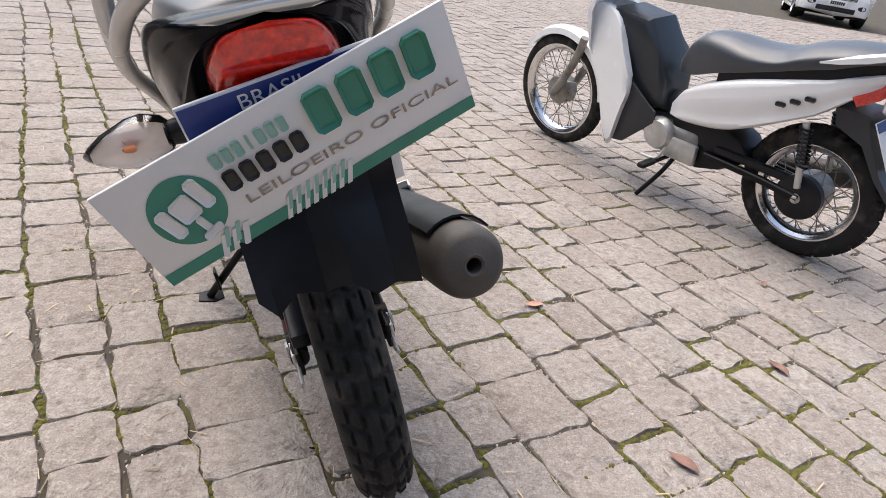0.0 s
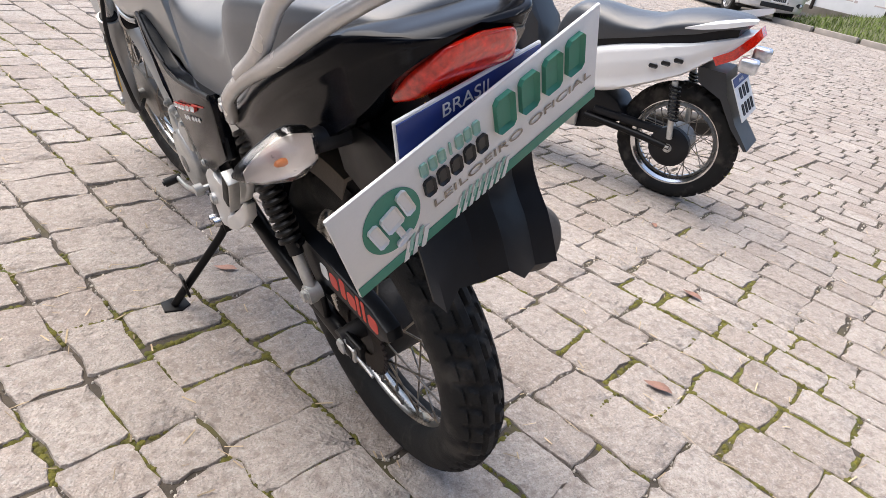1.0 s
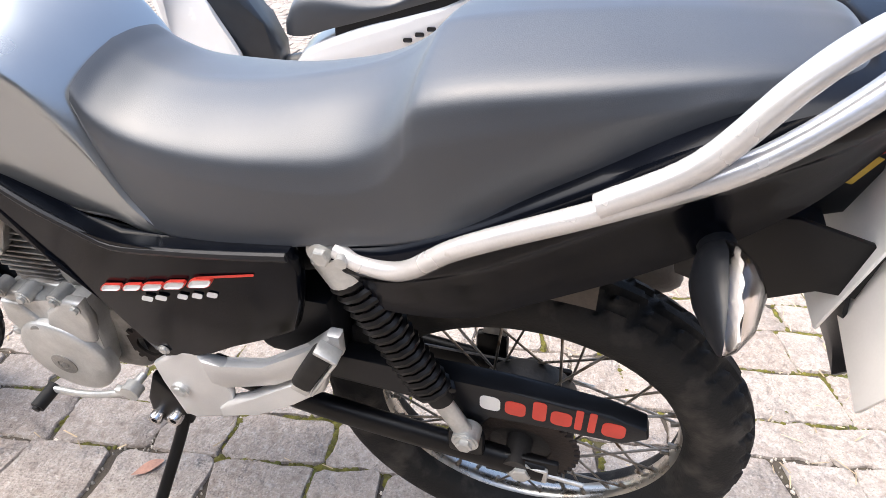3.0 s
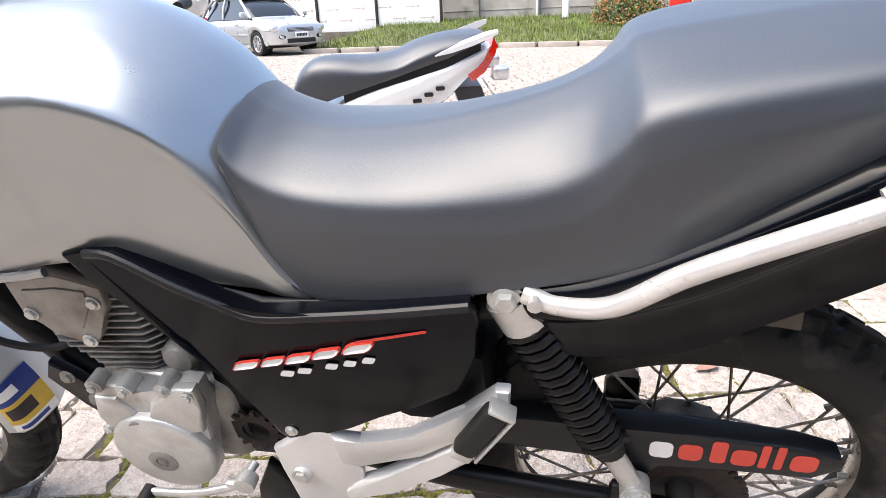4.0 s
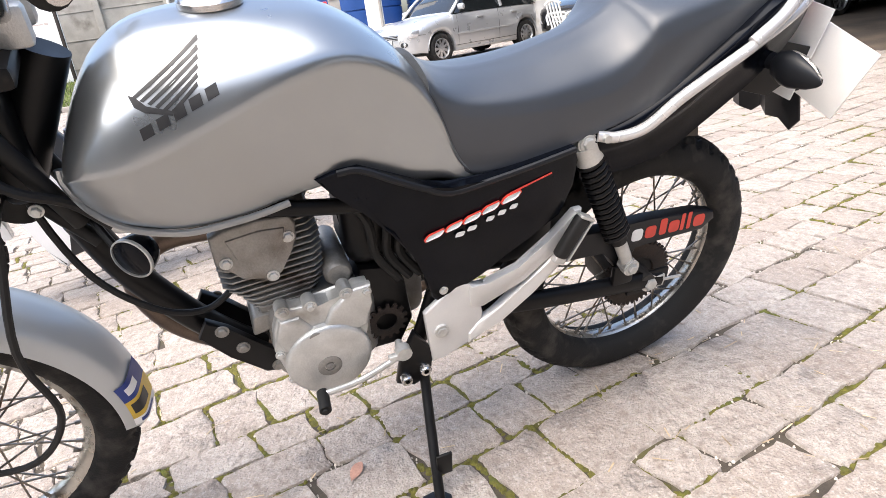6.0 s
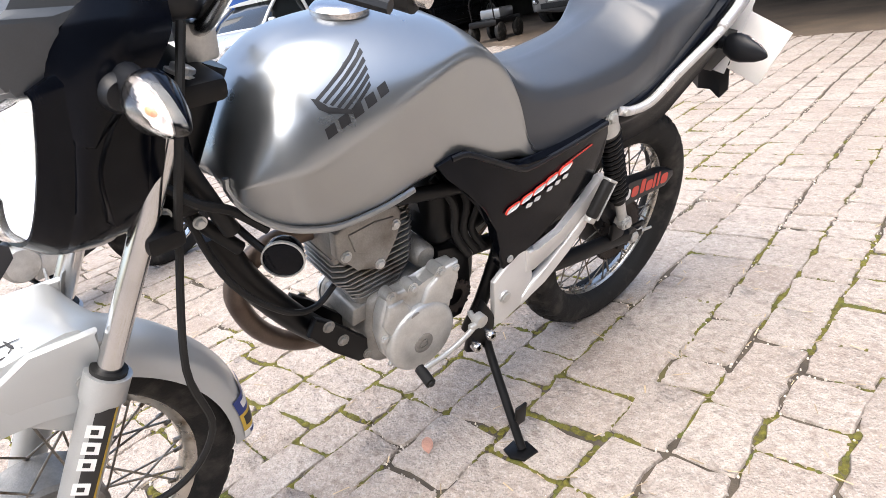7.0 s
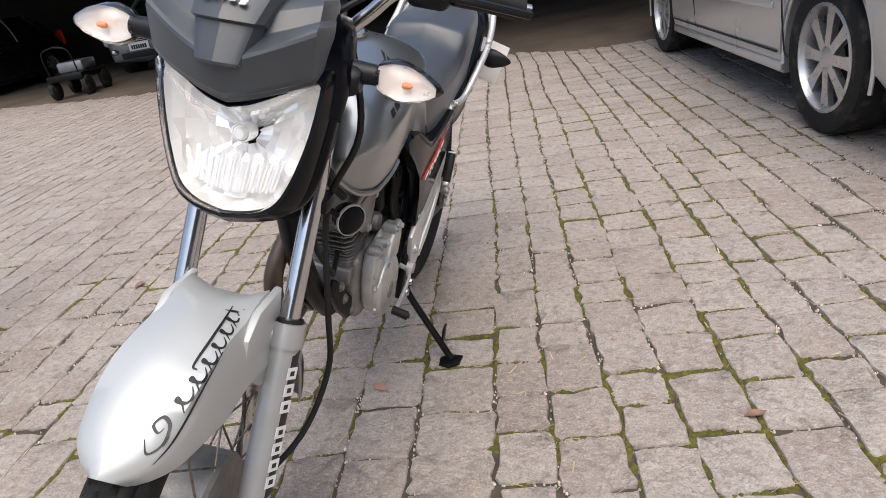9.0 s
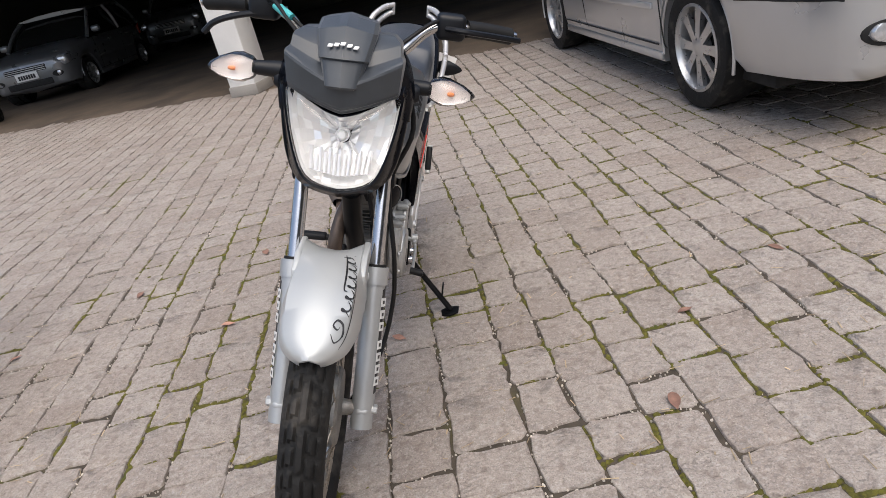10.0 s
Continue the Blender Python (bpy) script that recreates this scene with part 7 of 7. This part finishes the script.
tagged(part("wall_south", box((22, 0.2, 3.1), (4.0, -17.9, 1.5), 0.0), M_SHEDWALL), "back wall of the shed, shade put into its colour", "wall", kind="structure")
# both side walls are added to stop daylight entering the shed
tagged(part("wall_shed_west", box((0.2, 13.5, 3.0), (-5.9, -11.2, 1.48), 0.0), M_SHEDWALL), "dark side wall added to keep light out of the shed", "wall", kind="structure")
tagged(part("wall_shed_east", box((0.2, 12.5, 3.0), (14.6, -11.6, 1.48), 0.0), M_SHEDWALL), "dark end wall added to keep light out of the shed", "wall", kind="structure")

# trodden earth over the paving in front of and under the shed, its brown darkened for shade
M_SHADEDEARTH = material("shaded_brown_earth", (0.12, 0.09, 0.064), 0.95, 0, 0.25, 3.0, 70, bump=0.6, bump_scale=40, dirt=(0.07, 0.054, 0.040), dirt_at=0.48, dirt_scale=1.1)
bm = bmesh.new()
xs = [-5.6 + 0.35 * i for i in range(58)]
edge = [-4.45 + (0.15 if x > 2.5 else 0.0) * min(1.0, (x - 2.5) / 1.5 if x > 2.5 else 0) + 0.35 * noise.noise(Vector((x * 0.8, 1.0, 0))) + 0.12 * noise.noise(Vector((x * 3.0, 5.0, 0))) for x in xs]
rows = [[bm.verts.new((x, e, -0.004)) for x, e in zip(xs, edge)], [bm.verts.new((x, e - 0.3, 0.010)) for x, e in zip(xs, edge)], [bm.verts.new((x, e - 1.2, 0.018)) for x, e in zip(xs, edge)], [bm.verts.new((x, -17.8, 0.02)) for x in xs]]
for a, b in zip(rows, rows[1:]):
    for i in range(len(xs) - 1):
        bm.faces.new((a[i], a[i + 1], b[i + 1], b[i]))
tagged(part("shed_floor", bm, M_SHADEDEARTH), "brown trodden earth floor of the shed, darkened for shade", "ground", kind="structure")

# luggage trolley in front of the parked cars
tr = tagged(empty("hand_trolley", pose(8.9, -5.0, 0, 0, 0, 30)), "low black trolley with rubber wheels and straps", "trolley")
part("deck", box((0.55, 0.9, 0.10), (0, 0, 0.32), 0.02), M_BLACKFRAME, tr)
for sx in (-1, 1):
    for sy in (-1, 1):
        part("wheel", lathe([(0, -0.04), (0.13, -0.045), (0.155, -0.03), (0.16, 0), (0.155, 0.03), (0.13, 0.045), (0, 0.04)], 28, centre=(sx * 0.26, sy * 0.32, 0.16)), M_TYRE, tr)
for sx in (-1, 1):
    part("upright", tube([(sx * 0.22, 0.4, 0.36), (sx * 0.2, 0.44, 0.7), (0, 0.44, 0.78)], 0.012, 8), M_BLACKFRAME, tr)
part("crate", box((0.4, 0.5, 0.16), (0, -0.1, 0.45), 0.03), M_SHADEGREY, tr)
# plastic chair
ch = tagged(empty("plastic_chair", pose(9.4, -3.15, 0, 0, 0, 200)), "white moulded plastic garden chair", "chair")
M_CHAIR = material("white_moulded_plastic", (0.72, 0.72, 0.70), 0.4, 0, 0.04)
part("seat", box((0.42, 0.42, 0.03), (0, 0, 0.43), 0.012), M_CHAIR, ch)
for sx in (-1, 1):
    for sy in (-1, 1):
        part("leg", tube([(sx * 0.19, sy * 0.19, 0.43), (sx * 0.24, sy * 0.25, 0.0)], (0.02, 0.024), 8), M_CHAIR, ch)
    part("armrest", tube([(sx * 0.23, 0.2, 0.43), (sx * 0.26, 0.2, 0.64), (sx * 0.26, -0.2, 0.66), (sx * 0.21, -0.24, 0.5)], 0.018, 8), M_CHAIR, ch)
for k in range(5):
    part("back_slat", tube([(-0.16 + 0.08 * k, -0.2, 0.44), (-0.16 + 0.08 * k, -0.26, 0.66), (-0.15 + 0.075 * k, -0.30, 0.86)], 0.016, 8), M_CHAIR, ch)
part("back_top", tube([(-0.2, -0.29, 0.82), (0, -0.31, 0.88), (0.2, -0.29, 0.82)], 0.02, 8), M_CHAIR, ch)

# ---- paving stones, courses along GROUND_TURN ----
def paving():
    rnd = random.Random(7)
    u, v = Vector((-math.sin(GROUND_TURN), math.cos(GROUND_TURN), 0)), Vector((math.cos(GROUND_TURN), math.sin(GROUND_TURN), 0))
    lines, at = [-9.0], -9.0
    fixed = [-0.44, -0.30, -0.165, 0.445]
    while at < 18:
        at += rnd.uniform(0.125, 0.166)
        lines.append(at)
    for f in fixed:
        k = min(range(len(lines)), key=lambda i: abs(lines[i] - f))
        lines[k] = f
    lines.sort()
    def sway(line, s):
        return 0.03 * noise.noise(Vector((line * 3.1, s * 0.9, 0.0)))
    near, far_v, far_f, joints = [], [], [], []
    for a, b in zip(lines, lines[1:]):
        if b - a < 0.09:
            continue
        s = -11.0 + rnd.uniform(0, 0.2)
        while s < 14:
            length = rnd.uniform(0.115, 0.200)
            gap = rnd.choice((0.002, 0.003, 0.005, 0.007, 0.012))
            s1 = s + length
            mid = u * (s + s1) * 0.5 + v * (a + b) * 0.5
            ga, gb = rnd.uniform(0.001, 0.0052), rnd.uniform(0.001, 0.0052)
            def corner(line, ss, side):
                return (line + sway(line, ss) + side + rnd.uniform(-0.0045, 0.0045), ss + rnd.uniform(-0.008, 0.008))
            c = [corner(a, s, ga), corner(b, s, -gb), corner(b, s1, -gb), corner(a, s1, ga)]
            outline = []
            close = -2.2 < mid.x < 2.4 and -1.8 < mid.y < 3.0
            cuts = (0.0, 0.09, 0.36, 0.64, 0.91) if close else (0.0, 0.5)
            for i in range(4):
                p, q = c[i], c[(i + 1) % 4]
                for t in cuts:
                    j = 0.0068 if t else 0.0
                    k = 0.0 if t else 0.005
                    cx0, cy0 = (c[0][0] + c[2][0]) / 2, (c[0][1] + c[2][1]) / 2
                    x, y = p[0] + (q[0] - p[0]) * t + rnd.uniform(-j, j), p[1] + (q[1] - p[1]) * t + rnd.uniform(-j, j)
                    d = math.hypot(x - cx0, y - cy0)
                    outline.append((x - (x - cx0) / d * k, y - (y - cy0) / d * k))
            m = len(outline)
            cx, cy = sum(p[0] for p in outline) / m, sum(p[1] for p in outline) / m
            tilt_a, tilt_b, lift = rnd.uniform(-0.015, 0.015), rnd.uniform(-0.015, 0.015), rnd.uniform(-0.0022, 0.0012)
            verts = []
            for ring, (k, z) in enumerate(((1.0, -0.03), (0.992, -0.0042), (0.964, 0.0))):
                for i, (p0, p1) in enumerate(outline):
                    x, y = cx + (p0 - cx) * k, cy + (p1 - cy) * k
                    zz = z + (0 if ring == 0 else lift + tilt_a * (x - cx) + tilt_b * (y - cy) + (rnd.uniform(-0.0018, 0.0012) if ring == 2 else 0))
                    verts.append(v * x + u * y + Vector((0, 0, zz)))
            verts.append(v * cx + u * cy + Vector((0, 0, lift + rnd.uniform(-0.001, 0.002))))
            if -2.6 < mid.x < 3.2 and -2.4 < mid.y < 3.4:
                joints.append((v * c[0][0] + u * c[0][1], v * c[3][0] + u * c[3][1], v * -ga))
                joints.append((v * c[2][0] + u * c[2][1], v * c[3][0] + u * c[3][1], u * gap * 0.5))
            faces = []
            for r in range(2):
                for i in range(m):
                    j = (i + 1) % m
                    faces.append((r * m + i, r * m + j, r * m + m + j, r * m + m + i))
            for i in range(m):
                faces.append((2 * m + i, 2 * m + (i + 1) % m, 3 * m))
            if -0.95 < mid.x < 0.95 and -0.75 < mid.y < 1.75 and len(near) < 300:
                near.append((verts, faces))
            elif -9 < mid.x < 17 and -9 < mid.y < 13:
                base = len(far_v)
                far_v.extend(verts)
                far_f.extend([tuple(base + i for i in f) for f in faces])
            s = s1 + gap
    for verts, faces in near:
        me = bpy.data.meshes.new("paving_stone")
        me.from_pydata([tuple(q) for q in verts], [], faces)
        me.shade_smooth()
        me.set_sharp_from_angle(angle=radians(50))
        me.materials.append(M_STONE_NEAR)
        ob = new("paving_stone", me)
        ob.parent = ground
    me = bpy.data.meshes.new("paving_field")
    me.from_pydata([tuple(q) for q in far_v], [], far_f)
    me.shade_smooth()
    me.set_sharp_from_angle(angle=radians(50))
    me.materials.append(M_STONE)
    field = new("paving_field", me)
    field.parent = ground
    tagged(field, "worn pinkish granite setts laid in courses", kind="stuff")
    # moss cushions, pebbles and litter in the joints
    def blob(vs, fs, at, r, h):
        base, k = len(vs), 6
        for i in range(k):
            a = 2 * math.pi * i / k + rnd.uniform(-0.3, 0.3)
            q = r * rnd.uniform(0.75, 1.2)
            vs.append((at.x + q * math.cos(a), at.y + q * math.sin(a), at.z - 0.002))
        for i in range(k):
            a = 2 * math.pi * i / k
            q = r * rnd.uniform(0.45, 0.7)
            vs.append((at.x + q * math.cos(a), at.y + q * math.sin(a), at.z + h * rnd.uniform(0.6, 1.0)))
        vs.append((at.x, at.y, at.z + h))
        for i in range(k):
            j = (i + 1) % k
            fs.append((base + i, base + j, base + k + j, base + k + i))
            fs.append((base + k + i, base + k + j, base + 2 * k))
    moss, pebble, straw = ([], []), ([], []), ([], [])
    for p, q, off in joints:
        L = (q - p).length
        n = max(2, int(L / 0.0085))
        for i in range(n):
            t = (i + rnd.random()) / n
            at = p + (q - p) * t + off + Vector((rnd.uniform(-0.004, 0.004), rnd.uniform(-0.004, 0.004), -0.0056))
            wet = noise.noise(Vector((at.x * 1.3, at.y * 1.3, 4.0))) + 0.6 * noise.noise(Vector((at.x * 5, at.y * 5, 9.0)))
            if wet > -0.16 + 0.38 * min(1.0, max(0.0, (at.x - 0.55) / 0.7)) and rnd.random() < 0.85:
                blob(*moss, at, rnd.uniform(0.006, 0.012) * (1.4 if wet > 0.3 else 1.0), rnd.uniform(0.0015, 0.0040) * (1.8 if rnd.random() < 0.10 else 1.0))
            elif rnd.random() < (0.75 if noise.noise(Vector((at.x * 4, at.y * 4, 2.0))) > 0.0 else 0.35):
                blob(*pebble, at + Vector((rnd.uniform(-0.007, 0.007), rnd.uniform(-0.007, 0.007), 0)), rnd.uniform(0.0014, 0.0042) * (1.6 if rnd.random() < 0.08 else 1.0), rnd.uniform(0.0022, 0.0042))
    for k in range(2600):
        at = Vector((rnd.uniform(-2.4, 3.0), rnd.uniform(-2.2, 3.2), 0.002))
        a, L, w = rnd.uniform(0, 6.28), rnd.uniform(0.01, 0.045), rnd.uniform(0.0007, 0.0018)
        if k % 5 > 1:
            p, q, off = rnd.choice(joints)
            at = p + (q - p) * rnd.random() + off + Vector((rnd.uniform(-0.008, 0.008), rnd.uniform(-0.008, 0.008), 0.002))
            a = math.atan2((q - p).y, (q - p).x) + rnd.uniform(-0.5, 0.5)
        d, e = Vector((math.cos(a), math.sin(a), 0)), Vector((-math.sin(a), math.cos(a), 0))
        b0 = len(straw[0])
        for x in (at - e * w, at + e * w, at + d * L + e * w + Vector((0, 0, 0.003)), at + d * L - e * w + Vector((0, 0, 0.003))):
            straw[0].append(tuple(x))
        straw[1].append((b0, b0 + 1, b0 + 2, b0 + 3))
    for (vs, fs), nm, mat, lab, cat in ((moss, "moss", M_MOSS, "yellow-green moss in the joints of the paving", "moss"), (pebble, "gravel", M_PEBBLE, "pale grit in the joints of the paving", "gravel"), (straw, "litter", M_STRAW, "dry straw and needles scattered on the paving", "litter")):
        me = bpy.data.meshes.new(nm)
        me.from_pydata(vs, [], fs)
        me.materials.append(mat)
        if nm == "moss":
            me.shade_smooth()
        tagged(new(nm, me), lab, cat, kind="stuff")


def leaf(at, turn, size, curl):
    """A dry curled leaf lying on the paving."""
    rows = []
    for i in range(7):
        t = i / 6
        w = size * 0.21 * math.sin(math.pi * min(1, t * 1.08 + 0.02)) ** 0.7
        z = curl * size * math.sin(math.pi * t) * 0.08 + curl * size * 0.12 * t * t + 0.03 * size * math.sin(7.0 * t)
        rows.append([Vector((s * w, size * (t - 0.5), 0.004 + max(-0.003, z) + abs(s) * w * curl * 0.5)) for s in (-1, -0.5, 0, 0.5, 1)])
    bm = loft(rows, closed_ring=False)
    return tagged(part("fallen_leaf", bm, M_DRYLEAF, angle=60, matrix=Matrix.Translation(at) @ pose(0, 0, 0, 0, 0, turn)), "dry reddish-brown leaf lying on the paving", "leaf", "fallen leaves")


M_STONE_NEAR = granite("pinkish_granite_near", True)
M_MOSS = material("yellow_green_moss", (0.120, 0.110, 0.016), 0.95, 0, 0.45, 60, 500, bump=0.8, bump_scale=500, dirt=(0.085, 0.10, 0.018), dirt_at=0.55, dirt_scale=20)
M_PEBBLE = material("pale_grit", (0.62, 0.57, 0.50), 0.9, 0, 0.3, 60, 400, island=0.5)
M_STRAW = material("dry_straw", (0.50, 0.39, 0.25), 0.9, 0, 0.3, 20, 200, island=0.5)
M_DRYLEAF = material("dry_leaf", (0.40, 0.22, 0.16), 0.7, 0, 0.3, 40, 300, random_object=0.4)
paving()
for at, turn, size, curl in (((0.79, -0.035, 0), 40, 0.075, 0.5), ((0.62, 0.55, 0), 100, 0.06, 0.3), ((1.25, 0.3, 0), 20, 0.07, 0.4), ((1.5, 0.75, 0), 150, 0.05, 0.5), ((-0.12, 0.66, 0), 70, 0.06, 0.2),
                             ((-1.15, 1.35, 0), 30, 0.06, 0.5), ((-1.0, 0.55, 0), 120, 0.05, 0.4), ((-0.95, 0.95, 0), 10, 0.07, 0.5), ((0.15, 2.0, 0), 60, 0.06, 0.4), ((-0.3, 1.95, 0), 140, 0.05, 0.5), ((0.9, -0.5, 0), 80, 0.05, 0.4), ((-1.3, 0.2, 0), 50, 0.06, 0.4)):
    leaf(at, turn, size, curl)
